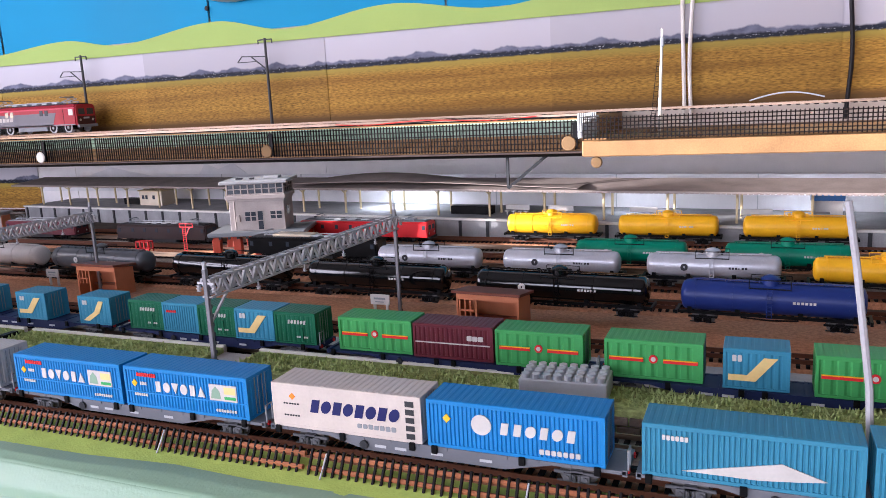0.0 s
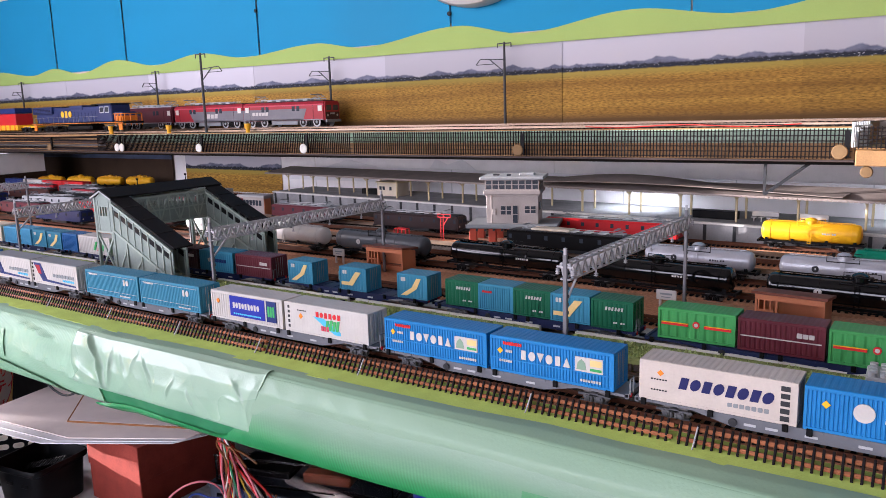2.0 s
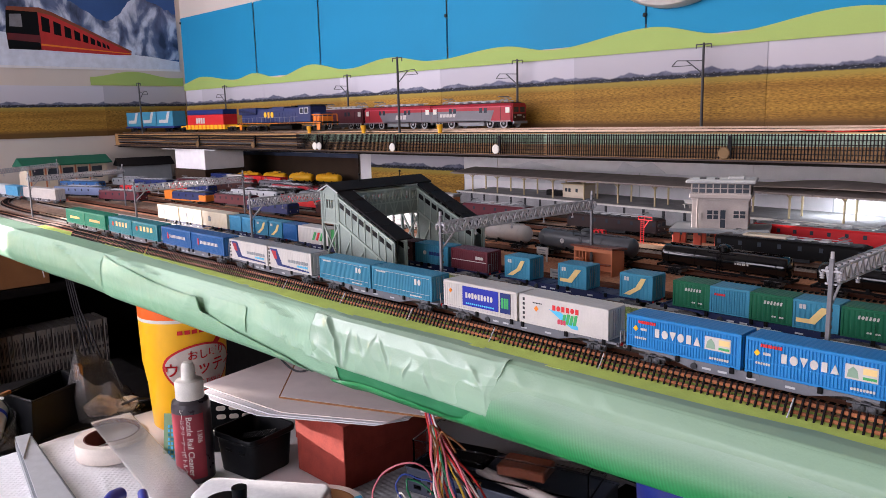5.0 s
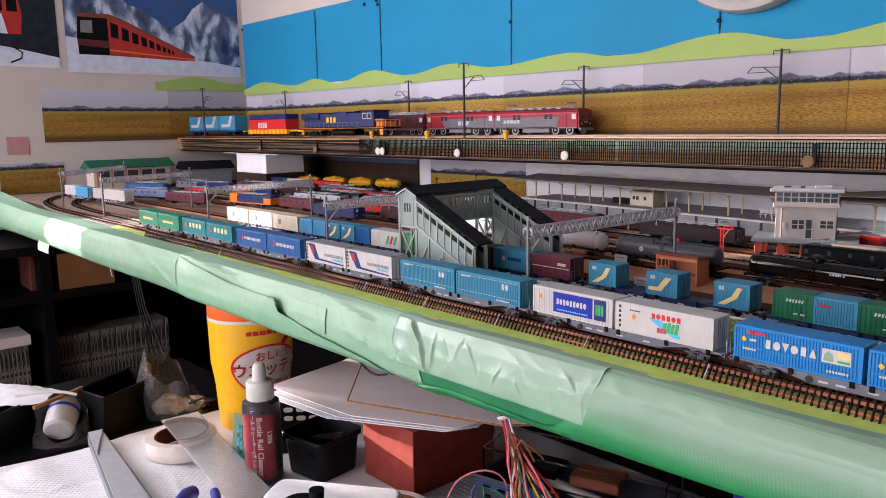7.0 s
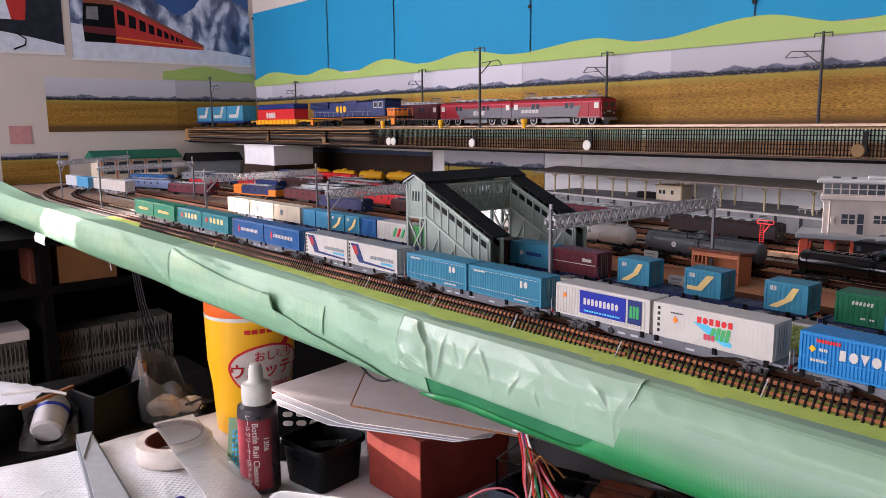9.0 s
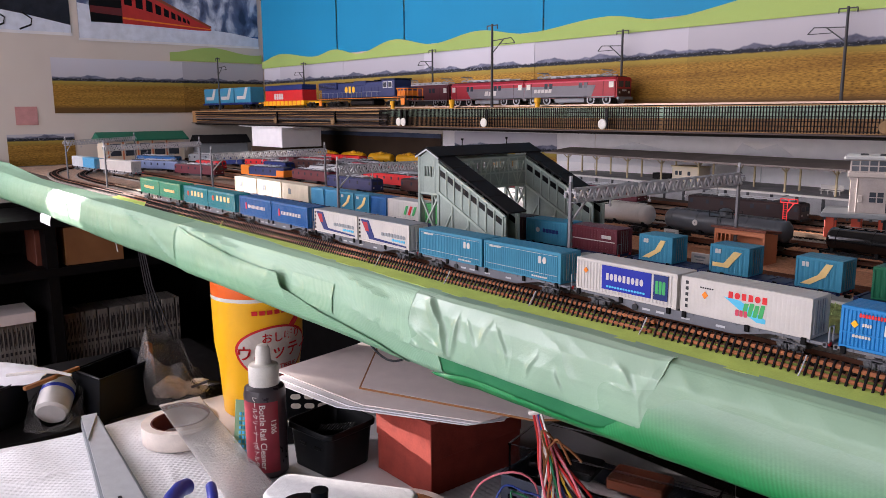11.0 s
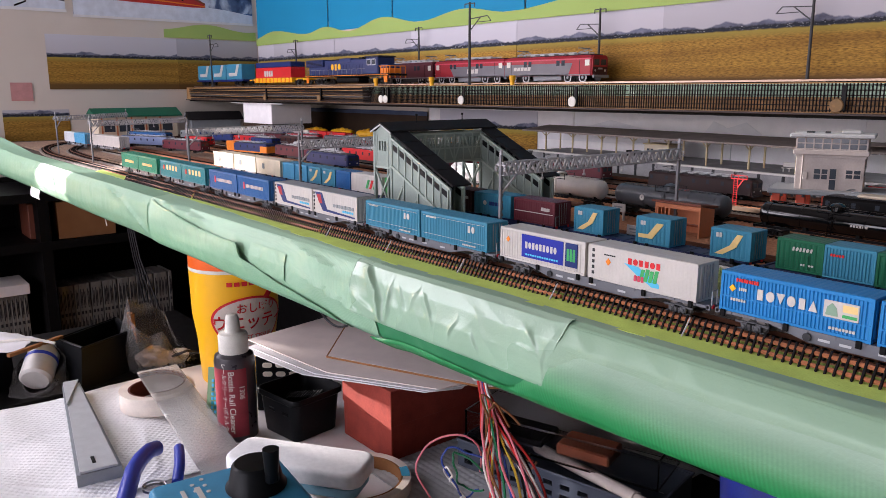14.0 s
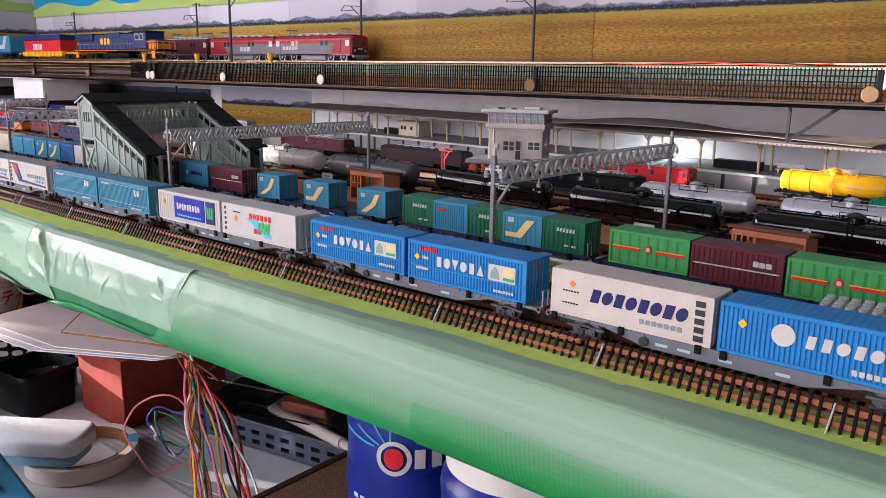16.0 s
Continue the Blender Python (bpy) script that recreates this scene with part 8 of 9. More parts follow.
def paper(name, pts, z, mat_key, label, droop=0.0, cat="paper"):
    cx = sum(p[0] for p in pts) / len(pts)
    s = Shape().prism(pts, "z", z, z + 0.8)
    return solid(name, s, M[mat_key], label, cat)


paper("paper_sheet", [(-425, 30), (-320, 44), (-210, 108), (-196, 140), (-260, 260), (-480, 190)], -162.5, "paper_white", "white paper sheet on the boxes")
paper("paper_sheet", [(-416, 38), (-310, 52), (-204, 112), (-196, 146), (-250, 260), (-470, 200)], -160.8, "paper_white", "white paper sheet on the boxes")
paper("card_sheet", [(-440, 44), (-300, 60), (-200, 116), (-194, 160), (-250, 270), (-470, 210)], -158.6, "chip_board", "grey-white card lying on the papers")
cs = thing("card_sheet", "grey-white card with brown cut edges lying on the papers", "card")
part("board", Shape().prism([(-336, 80), (-172, 150), (-150, 176), (-230, 330), (-454, 188)], "z", -157.6, -156.0), M["cardboard"], cs)
part("face", Shape().prism([(-335, 81.5), (-174, 150.5), (-152, 176), (-231, 328), (-451, 188)], "z", -155.98, -155.7), M["chip_board"], cs)

# wires that hang from the board
rnd = random.Random(5)
for i, key in enumerate(("wire_red", "wire_white", "wire_red", "wire_brown", "wire_black", "wire_yellow", "wire_pink", "wire_blue", "wire_red", "wire_white", "wire_green", "wire_brown", "wire_red", "wire_black", "wire_white", "wire_pink", "wire_white", "wire_yellow", "wire_black", "wire_red", "wire_pink", "wire_white")):
    a = rnd.uniform(-3, 3)
    b = rnd.uniform(-22, 24)
    pts = [(-112 + a * 1.6, 74 + a, -44), (-100 + a, 70 + a, -72), (-89 + a * 0.7, 67 + a * 0.6, -100), (-72 + a * 2.0, 62 + b * 0.2, -124 - abs(a)), (-46 + b * 0.6 + a * 4, 54 + b * 0.4, -156), (-12 + b * 1.0 + a * 4, 42 + b * 0.4, -194 + a), (24 + b * 1.1, 22 + b * 0.5, DZ + 8 + abs(a) * 0.6), (50 + b, 0 + b, DZ + 5)]
    P = [Vector(p) for p in pts]
    fine = []
    for k in range(len(P) - 1):
        p0, p1, p2, p3 = P[max(k - 1, 0)], P[k], P[k + 1], P[min(k + 2, len(P) - 1)]
        for q in range(7):
            t = q / 7
            h = k + t
            sway = Vector((noise.noise(Vector((h * 0.9, i * 3.1, 0))), noise.noise(Vector((h * 0.9, i * 3.1, 5))), 0.5 * noise.noise(Vector((h, i * 3.1, 9))))) * (0.3 + 6.0 * min(max(h - 2.0, 0.0), 2.2))
            fine.append(tuple(sway + 0.5 * ((2 * p1) + (p2 - p0) * t + (2 * p0 - 5 * p1 + 4 * p2 - p3) * t * t + (3 * p1 - p0 - 3 * p2 + p3) * t ** 3)))
    fine.append(tuple(P[-1]))
    solid("cable", Shape().tube(fine, 0.95, 6), M[key], "thin coloured wire hanging down from the layout", "wire", group="wire bundle", smooth=True)
for n, (r, c, key) in enumerate(((30, (-96, 46, -178), "wire_pink"), (22, (-84, 50, -170), "wire_blue"), (17, (-74, 42, -164), "wire_green"), (30, (-58, 64, -132), "wire_brown"), (26, (-54, 62, -130), "wire_brown"), (14, (-88, 40, -176), "wire_white"))):
    lp = []
    for a in frange(0.3, 1.7 * math.pi, 30):
        q = r * (1 + 0.35 * noise.noise(Vector((math.cos(a) * 1.3, math.sin(a) * 1.3, n * 7.0))))
        lp.append((c[0] + q * 0.5 * math.cos(a) + 6 * math.sin(a * 2 + n), c[1] + q * 0.6 * math.cos(a + 0.4 * n), c[2] + q * math.sin(a)))
    solid("cable_loop", Shape().tube(lp, 0.8, 6), M[key], "loop of thin wire in the hanging bundle", "wire", group="wire bundle", smooth=True)
solid("cable_tie", Shape().tube([(-89 + 5.2 * math.cos(k * 0.5236), 67 + 4.6 * math.sin(k * 0.5236), -101 + 2.0 * math.cos(k * 0.5236)) for k in range(13)], 1.7, 6).tube([(-84, 66, -100), (-76, 62, -108), (-70, 60, -112)], 0.9, 6), M["wire_white"], "white twist tie round the wires", "tie")
solid("edge_cable", Shape().tube([(-164 + i * 4, -26, -46 - 9 * math.sin(math.pi * i / 13)) for i in range(14)], 0.8, 6), M["wire_black"], "black wire looping below the board edge", "wire", smooth=True)
# clear organiser, perforated steel tray, gum bottles
pl = thing("perforated_tray", "dark grey plastic basket with rows of slots", "basket", place(-187, 128, DZ + 3.2, 0, 0, 11.5))
part("basket_floor", Shape().cbox(2, 188, 2, 70, 0, 2, 0.4), M["basket_grey"], pl)
FRONT = Shape()
for z0, z1 in ((2.0, 6.0), (10.4, 15.0), (19.4, 27.0)):
    FRONT.box(0, 190, 0, 1.8, z0, z1)
for i in range(12):
    for z0, z1 in ((6.0, 10.4), (15.0, 19.4)):
        FRONT.box(i * 16.6, min(190, i * 16.6 + 7.4), 0, 1.8, z0, z1)
part("tray_floor", Shape().cbox(40, 190, -74, -1.2, 0, 1.4, 0.3), M["pale_grey"], pl)
part("tray_end", Shape().box(190.2, 192, -74, -1.2, 0, 26), M["rust"], pl)
part("front_wall", FRONT, M["basket_grey"], pl)
part("back_wall", Shape().box(0, 190, 70.2, 72, 2.0, 27), M["basket_grey"], pl)
for x in (0.0, 188.2):
    part("end_wall", Shape().box(x, x + 1.8, 1.9, 70.1, 2.0, 27), M["basket_grey"], pl)
part("rim", Shape().tube([(-0.8, -0.8, 27), (190.8, -0.8, 27), (190.8, 72.8, 27), (-0.8, 72.8, 27), (-0.8, -0.8, 27)], 1.3, 6), M["basket_grey"], pl)
cb = thing("clear_organiser", "clear plastic lidded box lying on the dark basket", "box", place(-183, 133, DZ + 31.8, 0, 0, 17.5))
for x0, x1, y0, y1, z0, z1 in ((0, 178, 0, 58, 0, 1.4), (0, 178, 0, 1.4, 1.5, 26), (0, 178, 56.6, 58, 1.5, 26), (0, 1.4, 1.5, 56.5, 1.5, 26), (176.6, 178, 1.5, 56.5, 1.5, 26)):
    part("clear_wall", Shape().box(x0, x1, y0, y1, z0, z1), M["plastic_clear"], cb)
part("box_rim", Shape().tube([(0, 0, 26), (178, 0, 26), (178, 58, 26), (0, 58, 26), (0, 0, 26)], 0.9, 6), M["plastic_clear"], cb)
solid("orange_packet", Shape().cbox(84, 132, 12, 44, 1.6, 12, 1.5), M["rust"], "folded orange-brown packet in the clear box", "packet", at=place(-183, 133, DZ + 31.8, 0, 0, 17.5))
solid("dark_packet", Shape().cbox(12, 70, 14, 50, 1.6, 9, 1.5), M["soot"], "dark packet in the clear box", "packet", at=place(-183, 133, DZ + 31.8, 0, 0, 17.5))
solid("tray_paper", Shape().prism([(-140, 78), (-40, 76), (-28, 112), (-130, 128)], "z", DZ + 0.4, DZ + 1.0), M["paper_white"], "white paper scrap lying beside the basket", "paper")
solid("white_tube", Shape().cyl((-150, 194, -220), (-14, 160, -199), 5, 20).cyl((-14.2, 160.1, -199), (6, 155, -196), 3.8, 16), M["ivory"], "white plastic tube leaning on the basket rim", "tube", smooth=True)


cr = thing("brown_crate", "low dark brown crate with a coarse granular brown top", "crate", place(84, -4, DZ))
part("body", Shape().cbox(0, 250, 0, 134, 0, 92, 0.8), M["crate_brown"], cr)
for x0, x1, y0, y1 in ((0, 5, 0, 134), (245, 250, 0, 134), (5.1, 244.9, 129, 134), (5.1, 244.9, 0, 5)):
    part("rim", Shape().cbox(x0, x1, y0, y1, 92.1, 98, 0.4), M["crate_brown"], cr)
part("granular_top", Shape().box(5.2, 244.8, 5.2, 128.8, 92.1, 97.4), M["granules"], cr)


def gum_bottle(x, y, turn, label, mark=True):
    ob = thing("gum_bottle", label, "bottle", place(x, y, -136.8, 0, 0, turn) @ Matrix.Diagonal((0.78, 0.78, 0.68 if mark else 0.63, 1.0)), group="gum bottles")
    part("body", Shape().lathe([(0.1, 0), (40, 0), (45, 4), (46, 20), (44, 60), (46, 96), (45, 104), (38, 112)], 40), M["gum_blue"], ob, smooth=True)
    part("cap", Shape().lathe([(38, 112), (43, 113), (43, 132), (40, 135), (0.1, 136)], 40), M["pin_white"], ob, smooth=True)
    if not mark:
        return ob
    g = Shape()
    for i in range(3):
        a = 0.46 + i * 0.26
        g.add([(45.9 * math.sin(q), -45.9 * math.cos(q), z) for q in (a, a + 0.16) for z in (53, 69)], [(0, 1, 3, 2)])
    for k in range(25):
        a0, a1 = 0.6 + k * 0.25, 0.85 + k * 0.25
        g.add([(46 * math.sin(0.15 + q * math.cos(t)), -46 * math.cos(0.15 + q * math.cos(t)), 61 + q * 54 * math.sin(t)) for q, t in ((0.2, a0), (0.2, a1), (0.27, a1), (0.27, a0))], [(0, 1, 2, 3)])
    for i in range(7):
        a = -0.6 + i * 0.16
        g.add([(46.2 * math.sin(q), -46.2 * math.cos(q), z) for q in (a, a + 0.11) for z in (18, 22)], [(0, 1, 3, 2)])
    part("maker_mark", g, M["white"], ob)
    g = Shape()
    g.add([(46.2 * math.sin(0.15 + 0.15 * math.cos(t)), -46.2 * math.cos(0.15 + 0.16 * math.cos(t)), 61 + 9 * math.sin(t)) for t in frange(0, 2 * math.pi, 18)[:-1]], [tuple(range(18))])
    part("red_dot", g, M["print_red"], ob)
    for t in (-0.9, -0.6, -0.3, 0.0):
        r = Shape().tube([(45.4 * math.sin(0.1 + t * s), -45.4 * math.cos(0.1 + t * s), 66 + (30 + 24 * t) * s) for s in frange(0.3, 1, 8)], 0.8, 5)
        part("light_ray", r, M["print_cyan"], ob)
    return ob


gum_bottle(151, 58, 20, "dark blue gum bottle with white lettering and light rays")
gum2 = gum_bottle(249, 23, 0, "dark blue gum bottle with white characters", False)
words("特許成分配合", 10.5, M["white"], gum2, place(0, 0, 94, 0, 0, 31), bend=46.2)
part("band", Shape().lathe([(44.9, 70), (45.4, 73), (45.4, 76), (45.0, 78)], 40), M["print_cyan"], gum2, smooth=True)

# eraser block, controller, nippers
def slab(x0, x1, y0, y1, z0, z1, r, edge):
    """A block with round corners in plan and a soft top and bottom edge."""
    def ring(inset, z):
        out = []
        for cx, cy, a0 in ((x1 - r, y1 - r, 0), (x0 + r, y1 - r, 90), (x0 + r, y0 + r, 180), (x1 - r, y0 + r, 270)):
            for k in range(7):
                a = radians(a0 + 15 * k)
                w = 1 + 0.05 * noise.noise(Vector((cx * 0.1 + k, cy * 0.1, z * 0.3)))
                out.append((cx + (r * w - inset) * math.cos(a), cy + (r * w - inset) * math.sin(a), z))
        return out
    rows = [ring(edge * (1 - math.sin(t)), z0 + edge * (1 - math.cos(t))) for t in frange(0, math.pi / 2, 4)] + [ring(edge * (1 - math.cos(t)), z1 - edge * (1 - math.sin(t))) for t in frange(0, math.pi / 2, 4)]
    n = len(rows[0])
    faces = [(i * n + k, i * n + (k + 1) % n, (i + 1) * n + (k + 1) % n, (i + 1) * n + k) for i in range(len(rows) - 1) for k in range(n)]
    faces += [tuple(range(n))[::-1], tuple(range((len(rows) - 1) * n, len(rows) * n))]
    return Shape().add([p for row in rows for p in row], faces)


er = thing("track_eraser", "white foam block on a pale blue base", "eraser", place(-273, -61, DZ + 15, 0, 0, 35))
part("base", slab(2, 120, 2, 42, 0, 9, 10, 3), M["sponge_blue"], er, smooth=True)
part("foam", slab(0, 124, 0, 46, 9.1, 24, 12, 4), M["towel"], er, smooth=True)
ct = thing("power_controller", "blue power controller with a black turning knob", "controller", place(-214, -38, DZ + 2.5, 0, 0, -7))
part("case", slab(0, 172, -99, 0, 0, 55, 8, 4), M["controller_blue"], ct, smooth=True)
kn = part("dial", Shape().lathe([(22, 55.2), (22, 57), (19.5, 60), (17, 72), (15, 74), (0.1, 74.4)], 32, (40, -30, 0)), M["tray_black"], ct, smooth=True)
part("dial_handle", Shape().cbox(36, 62, -29, -19, 64, 73, 2).cyl((58, -24, 66), (58, -24, 90), 4.6, 16, 6), M["tray_black"], kn, smooth=True)
for a, key in ((104, "print_red"), (90, "print_green")):
    part("button", Shape().cbox(a, a + 8, -24, -16, 55.2, 59, 0.6), M[key], ct)
for i in range(5):
    part("stud_mark", Shape().cyl((10 + i * 5, -62 - (i % 2) * 8, 55.1), (10 + i * 5, -62 - (i % 2) * 8, 55.6), 1.6, 10), M["white"], ct)
part("scale_bars", Shape().box(20, 60, -70, -66, 55.1, 55.5).box(20, 50, -80, -77, 55.1, 55.5), M["white"], ct)
np_ = thing("nippers", "small nippers with deep blue handles", "nippers")
part("handle", Shape().tube([(-252, -148, -220), (-276, -140, -213), (-301, -128, -211), (-322, -118, -210), (-340, -106, -210), (-354, -94, -211), (-361, -85, -214)], 7.0, 14), M["handle_blue"], np_, smooth=True)
part("handle", Shape().tube([(-340, -72, -210), (-328, -76, -210), (-312, -82, -212), (-292, -92, -217)], 4.6, 14), M["handle_blue"], np_, smooth=True)
part("spring", Shape().tube([(-300 + 9 * math.cos(t), -108 + 9 * math.sin(t), -222 + t * 0.5) for t in frange(0, 12, 60)], 0.9, 6), M["steel"], np_, smooth=True)
part("jaw", Shape().cbox(-286, -262, -116, -104, -230, -221, 1.5), M["soot"], np_)

# ---- left end: bins, bags, the dark shelf ----
tb3 = thing("side_table", "low dark table beside the desk", "table", kind="structure")
part("table_top", Shape().cbox(-900, -630, -900, 130, DZ - 32, DZ - 8, 2), M["cabinet"], tb3)
for x, y in ((-880, -880), (-880, 110), (-650, -880), (-650, 110)):
    part("leg", Shape().cbox(x - 16, x + 16, y - 16, y + 16, FLOOR_Z, DZ - 32.2, 1), M["cabinet"], tb3)


def open_bin(rim_pts, z0, z1, flare, label):
    """A four-sided plastic bin, wider at its foot than at its mouth."""
    cx, cy = sum(p[0] for p in rim_pts) / 4, sum(p[1] for p in rim_pts) / 4
    ob = thing("open_bin", label, "bin", place(cx, cy, z0), group="open bins")

    def ring(k, inset):
        return [((p[0] - cx) * k * inset, (p[1] - cy) * k * inset) for p in rim_pts]
    h = z1 - z0
    out0, out1, in0, in1 = ring(flare, 1.0), ring(1.0, 1.0), ring(flare, 0.94), ring(1.0, 0.9)
    for i in range(4):
        j = (i + 1) % 4
        v = [(*out0[i], 0), (*out0[j], 0), (*out1[j], h), (*out1[i], h), (*in0[i], 0), (*in0[j], 0), (*in1[j], h), (*in1[i], h)]
        part("bin_wall", Shape().add(v, [(0, 1, 2, 3), (5, 4, 7, 6), (3, 2, 6, 7), (0, 4, 5, 1), (0, 3, 7, 4), (1, 5, 6, 2)]), M["tray_black"], ob)
    part("bin_floor", Shape().prism(ring(flare, 0.9), "z", 0.2, 2.5), M["tray_black"], ob)
    part("bin_rim", Shape().tube([(*p, h) for p in out1 + out1[:1]], 1.3, 6), M["tray_black"], ob, smooth=True)
    return ob


open_bin([(-634, -78), (-670, -8), (-738, -8), (-690, -92)], DZ - 7.5, -193, 1.22, "open black plastic bin")
open_bin([(-655, -215), (-700, -142), (-780, -165), (-730, -245)], DZ - 7.5, -196, 1.05, "open black plastic bin")


def crumpled(x, y, z, r, mat_key, label, seed, cat="bag", sq=0.5):
    s = Shape()
    prof = frange(0.02, math.pi - 0.02, 36)
    n = 54
    verts, faces = [], []
    for a in prof:
        for k in range(n):
            b = 2 * math.pi * k / n
            d = Vector((math.sin(a) * math.cos(b), math.sin(a) * math.sin(b), math.cos(a)))
            q = 0.9 + 0.4 * noise.noise(d * 1.5 + Vector((seed, 0, 0))) + 0.34 * (0.4 - abs(noise.noise(d * 2.2 + Vector((0, seed, 0))))) + 0.16 * (0.4 - abs(noise.noise(d * 4.4 + Vector((seed, seed, 0)))))
            verts.append((x + d.x * r * q, y + d.y * r * q, z + r * sq + d.z * r * q * sq))
    for i in range(len(prof) - 1):
        for k in range(n):
            faces.append((i * n + k, i * n + (k + 1) % n, (i + 1) * n + (k + 1) % n, (i + 1) * n + k))
    return solid("plastic_bag", s.add(verts, faces), M[mat_key], label, cat, group="bags", smooth=100)


def film_bag(x, y, z, r, high, peak, seed, label):
    """An open bag of thin clear film that stands in folds round what it holds."""
    def fn(a, v):
        d = Vector((math.cos(a), math.sin(a), 0))
        top = high * (0.62 + 0.38 * math.cos(a - peak) + 0.30 * noise.noise(d * 1.7 + Vector((seed, 0, 0))))
        q = r * (1.0 + 0.10 * (1 - 2 * abs(noise.noise(Vector((a * 2.2, v * 1.4, seed))))) + 0.26 * noise.noise(Vector((d.x * 1.6, d.y * 1.6, v * 1.3 + seed))) - 0.18 * v)
        return (x + d.x * q * 1.25, y + d.y * q, z + max(4.0, top) * v)
    return solid("plastic_bag", Shape().sheet(fn, frange(0, 2 * math.pi - 0.02, 90), frange(0, 1, 26), (0.25, 0.25, 0)), M["bag_film"], label, "bag", group="bags", smooth=60)


film_bag(-660, 22, DZ - 7.6, 38, 78, -2.2, 2.0, "standing clear plastic bag with scraps in it")
crumpled(-656, 10, DZ - 8, 18, "chip_board", "crumpled cream paper scraps in the clear bag", 9.0, cat="paper", sq=0.7)
crumpled(-650, 42, DZ - 8, 15, "paper_white", "crumpled white paper scraps beside the canister", 5.0, sq=0.6)
solid("wood_scrap", Shape().cbox(-684, -672, -10, -3, DZ - 6, DZ + 62, 0.8), M["cardboard"], "short wooden scrap standing in the clear bag", "wood")
solid("bag_cord", Shape().tube([(-612, 20, DZ + 16), (-598, 34, DZ + 24), (-600, 50, DZ + 18), (-616, 44, DZ + 12)], 1.6, 6), M["wire_black"], "black cord lying in the clear bag", "cord", smooth=True)
def pouch(u, v):
    """A flat folded bag that narrows to its corded mouth."""
    w = 1.0 - 0.45 * u ** 3
    x, y = -775 + 84 * u + 44 * (v - 0.5) * w * 1.3, -190 + 70 * u - 52 * (v - 0.5) * w
    puff = 13 * math.sin(math.pi * v) * (0.9 - 0.5 * u) * (1 + 0.5 * noise.noise(Vector((u * 4, v * 3, 3))))
    return (x, y, -195 + puff + 1.5 * noise.noise(Vector((u * 9, v * 7, 1))))


solid("plastic_bag", Shape().sheet(pouch, frange(0, 1, 40), frange(0, 1, 24), (0, 0, -0.8)), M["paper_white"], "white plastic bag folded over the dark bins", "bag", group="bags", smooth=60)
solid("bag_cord", Shape().tube([(-700, -160, -186), (-684, -130, -184), (-672, -112, -186), (-664, -100, -190)], 1.8, 6), M["wire_white"], "white cord at the mouth of the bag", "cord", smooth=True)
film_bag(-672, -118, DZ - 7.6, 30, 50, 2.6, 3.0, "clear plastic bag standing round a white bottle")
gt = thing("glue_bottle", "white bottle with a blue band lying in a clear bag", "bottle", place(-650, -128, -226, 0, -62, -30))
part("body", Shape().lathe([(0.1, 0), (15, 0), (18, 3), (18.5, 20), (18, 40), (10, 52), (0.1, 53)], 28), M["white"], gt, smooth=True)
part("band", Shape().lathe([(18.4, 27), (18.8, 27.5), (18.8, 31.5), (18.3, 32)], 28), M["handle_blue"], gt, smooth=True)
solid("wood_stick", Shape().bar((-650, -152, -190), (-690, -86, -191), 4), M["cardboard"], "short wooden stick on the bins", "stick")
sf = thing("dark_shelf", "dark brown shelf unit holding rows of white cases", "shelf", place(-1460, -700, 0))
part("back", Shape().box(0, 10, 0, 1080, FLOOR_Z, -66), M["cabinet"], sf)
for z in (-76, -166, -375, -600):
    part("shelf_board", Shape().box(10, 240, 0, 1080, z - 16, z), M["cabinet"], sf)
for y in (0, 360, 705, 1062):
    part("upright", Shape().box(10, 238, y, y + 18, FLOOR_Z, -90), M["cabinet"], sf)
CASE = mesh("disc_case", Shape().cbox(0, 70, 0, 6.6, 0, 114, 0.4), M["case_white"])
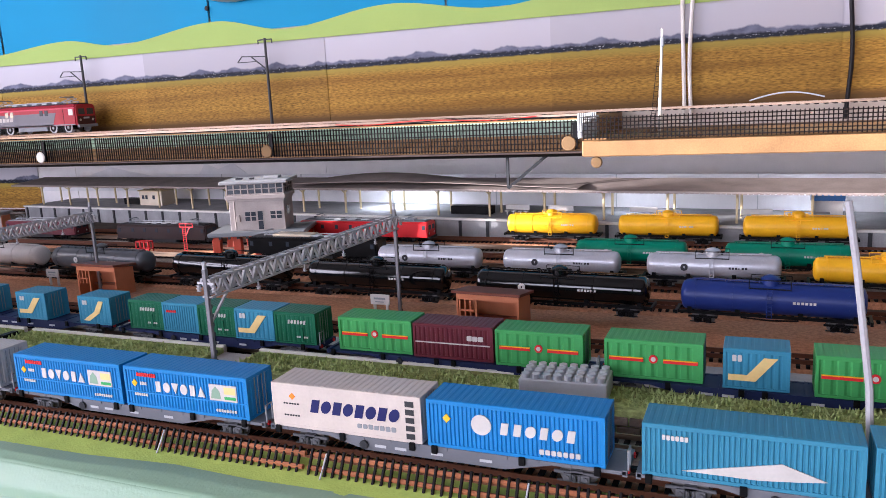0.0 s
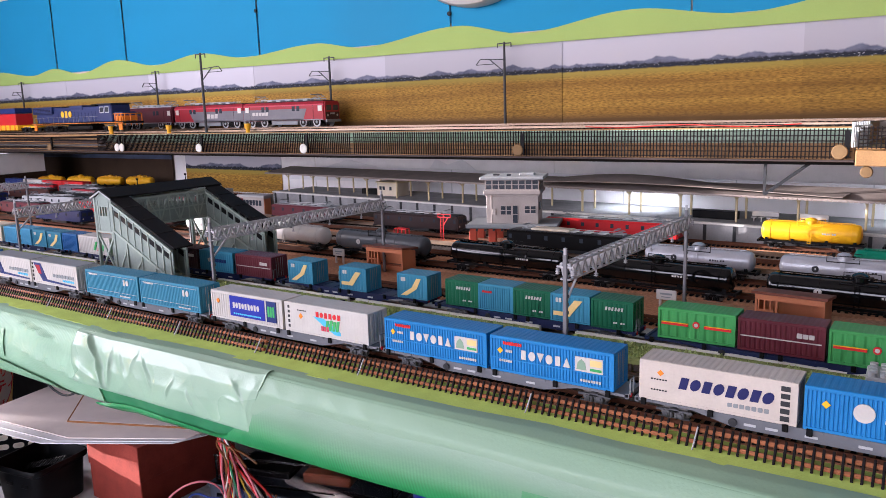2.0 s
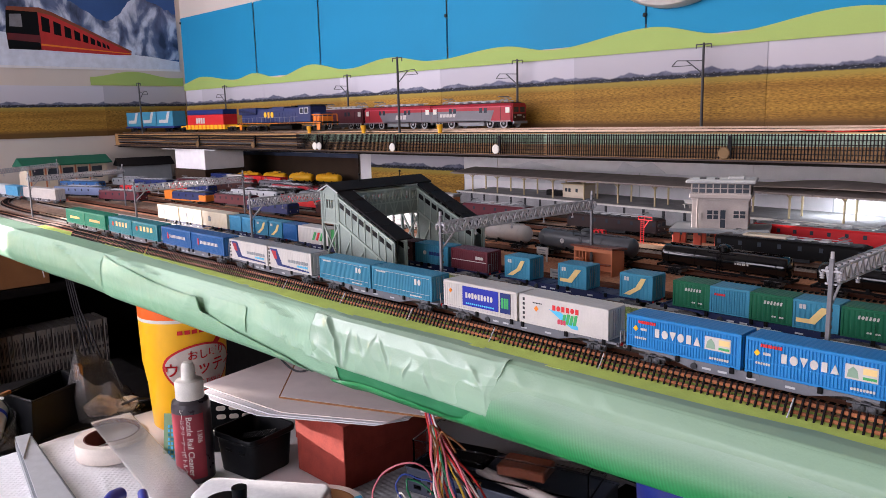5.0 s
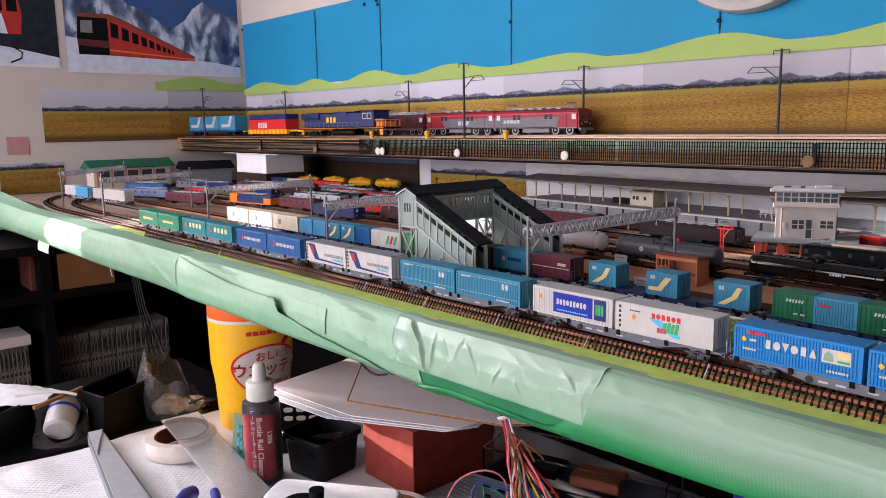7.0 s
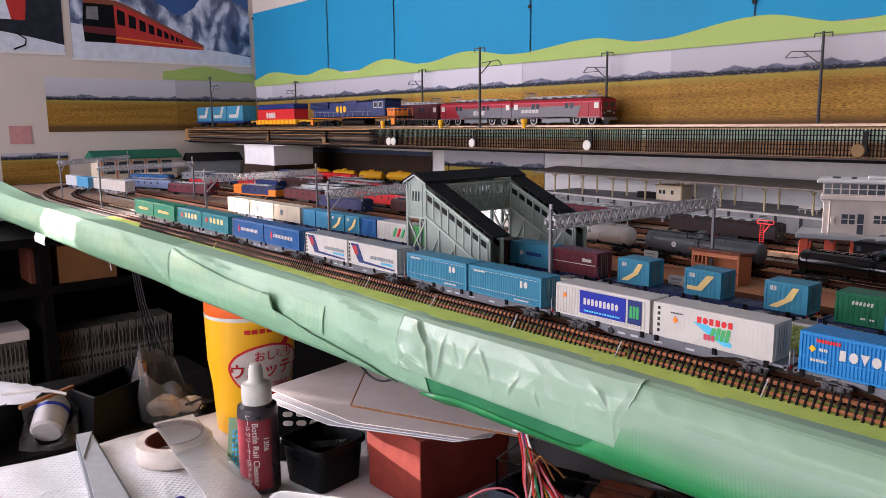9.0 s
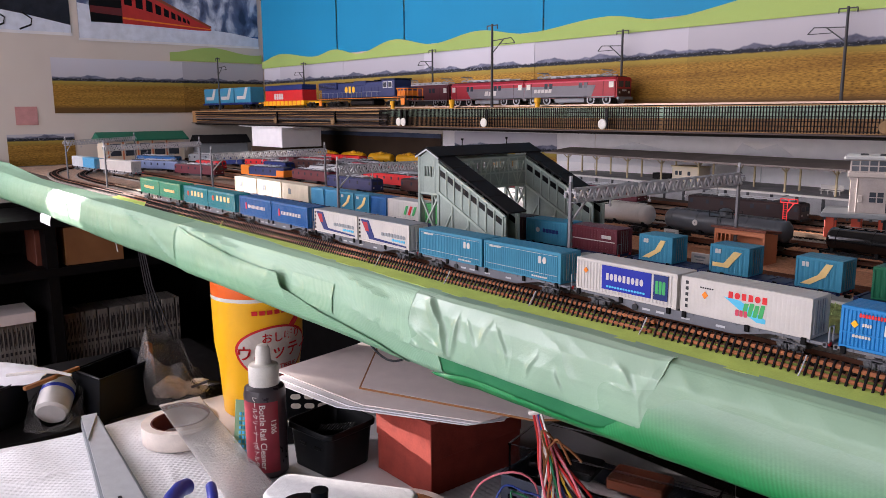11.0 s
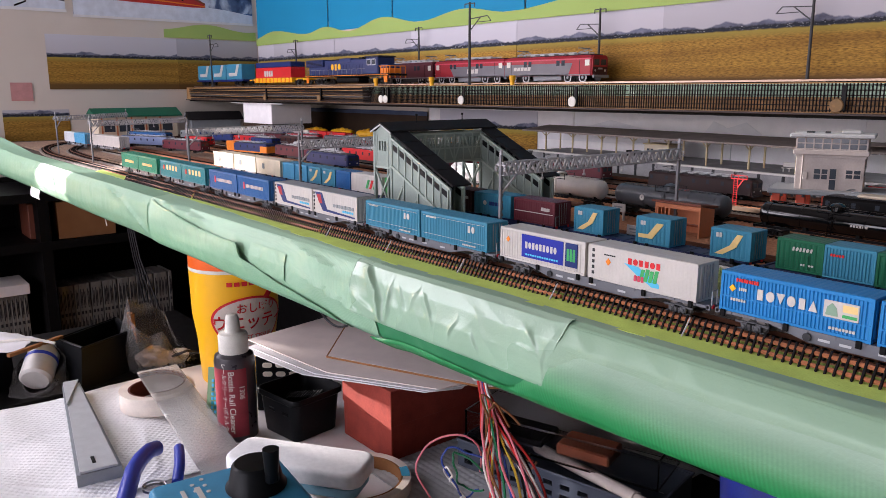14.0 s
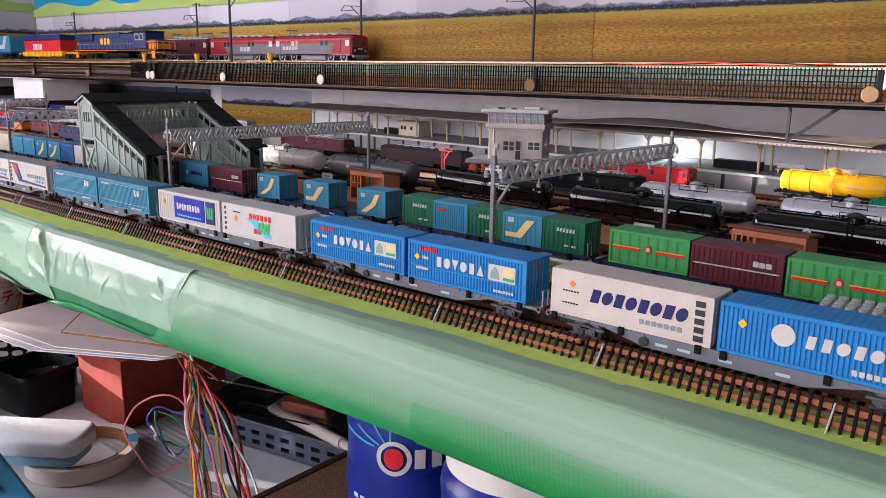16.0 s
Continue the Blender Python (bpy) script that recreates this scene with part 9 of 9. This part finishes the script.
INK = mesh("case_spine", Shape().box(70, 70.4, 1.6, 3.1, 10, 48).box(70, 70.4, 3.7, 5.2, 14, 40).box(70, 70.4, 1.6, 5.2, 54, 60).box(70, 70.4, 1.6, 3.1, 66, 104).box(70, 70.4, 3.7, 5.2, 72, 98), M["case_ink"])
for k in range(30):
    cse = thing("disc_case", "white disc case with dark spine printing", "case", place(-1320, 30 + k * 7.2, -374.5, random.uniform(-1, 1), 0, 0), group="disc cases")
    part("case", CASE, None, cse)
    part("spine_print", INK, None, cse)
for k in range(22):
    cse = thing("disc_case", "white disc case with dark spine printing", "case", place(-1320, -180 + k * 7.2, -374.5, 0, 0, 0), group="disc cases")
    part("case", CASE, None, cse)
    part("spine_print", INK, None, cse)
solid("paper_pad", Shape().cbox(-1320, -1230, -190, -20, -260.0, -241, 1), M["chip_board"], "stack of papers on the disc cases", "papers")
solid("carton", Shape().cbox(-1330, -1230, 38, 140, -165.5, -96, 1), M["cardboard"], "brown cardboard carton on the shelf", "carton")
solid("carton", Shape().cbox(-1340, -1262, -4, 34, -165.5, -100, 1), M["hut_roof"], "dark brown carton on the shelf", "carton")
solid("hanging_tag", Shape().tube([(-1000, 60, -45), (-1002, 58, -80), (-995, 60, -110)], 1.0, 6), M["wire_white"], "thin string hanging below the board", "string")
solid("paper_scrap", Shape().sheet(lambda u, v: (u, -33 - 4 * math.sin(v * 2), -40 - v * 18), frange(-1045, -985, 8), frange(0, 1, 5), (0, 0.5, 0)), M["paper_white"], "torn white scrap hanging from the board edge", "scrap", smooth=True)
for k in range(4):
    solid("dark_cable", Shape().tube([(-980 + k * 8, 80, -40), (-970 + k * 12, 90, -160), (-950 + k * 20, 110, -330 + 20 * k)], 1.6, 6), M["wire_black"], "dark cable hanging below the board", "cable", group="hanging cables", smooth=True)

pk = thing("blister_card", "small green and blue card packet by the bottle", "packet", place(-424, -14, DZ + 3, -12, 0, 40))
part("card", Shape().cbox(0, 22, 0, 1.5, 0, 58, 0.3), M["olive"], pk)
for i in range(4):
    for j in range(9):
        part("blister", Shape().cbox(5 + i * 3.6, 7.6 + i * 3.6, -0.9, -0.05, 6 + j * 4.6, 9.2 + j * 4.6, 0.3), M["print_cyan" if (i + j) % 3 else "teal"], pk)
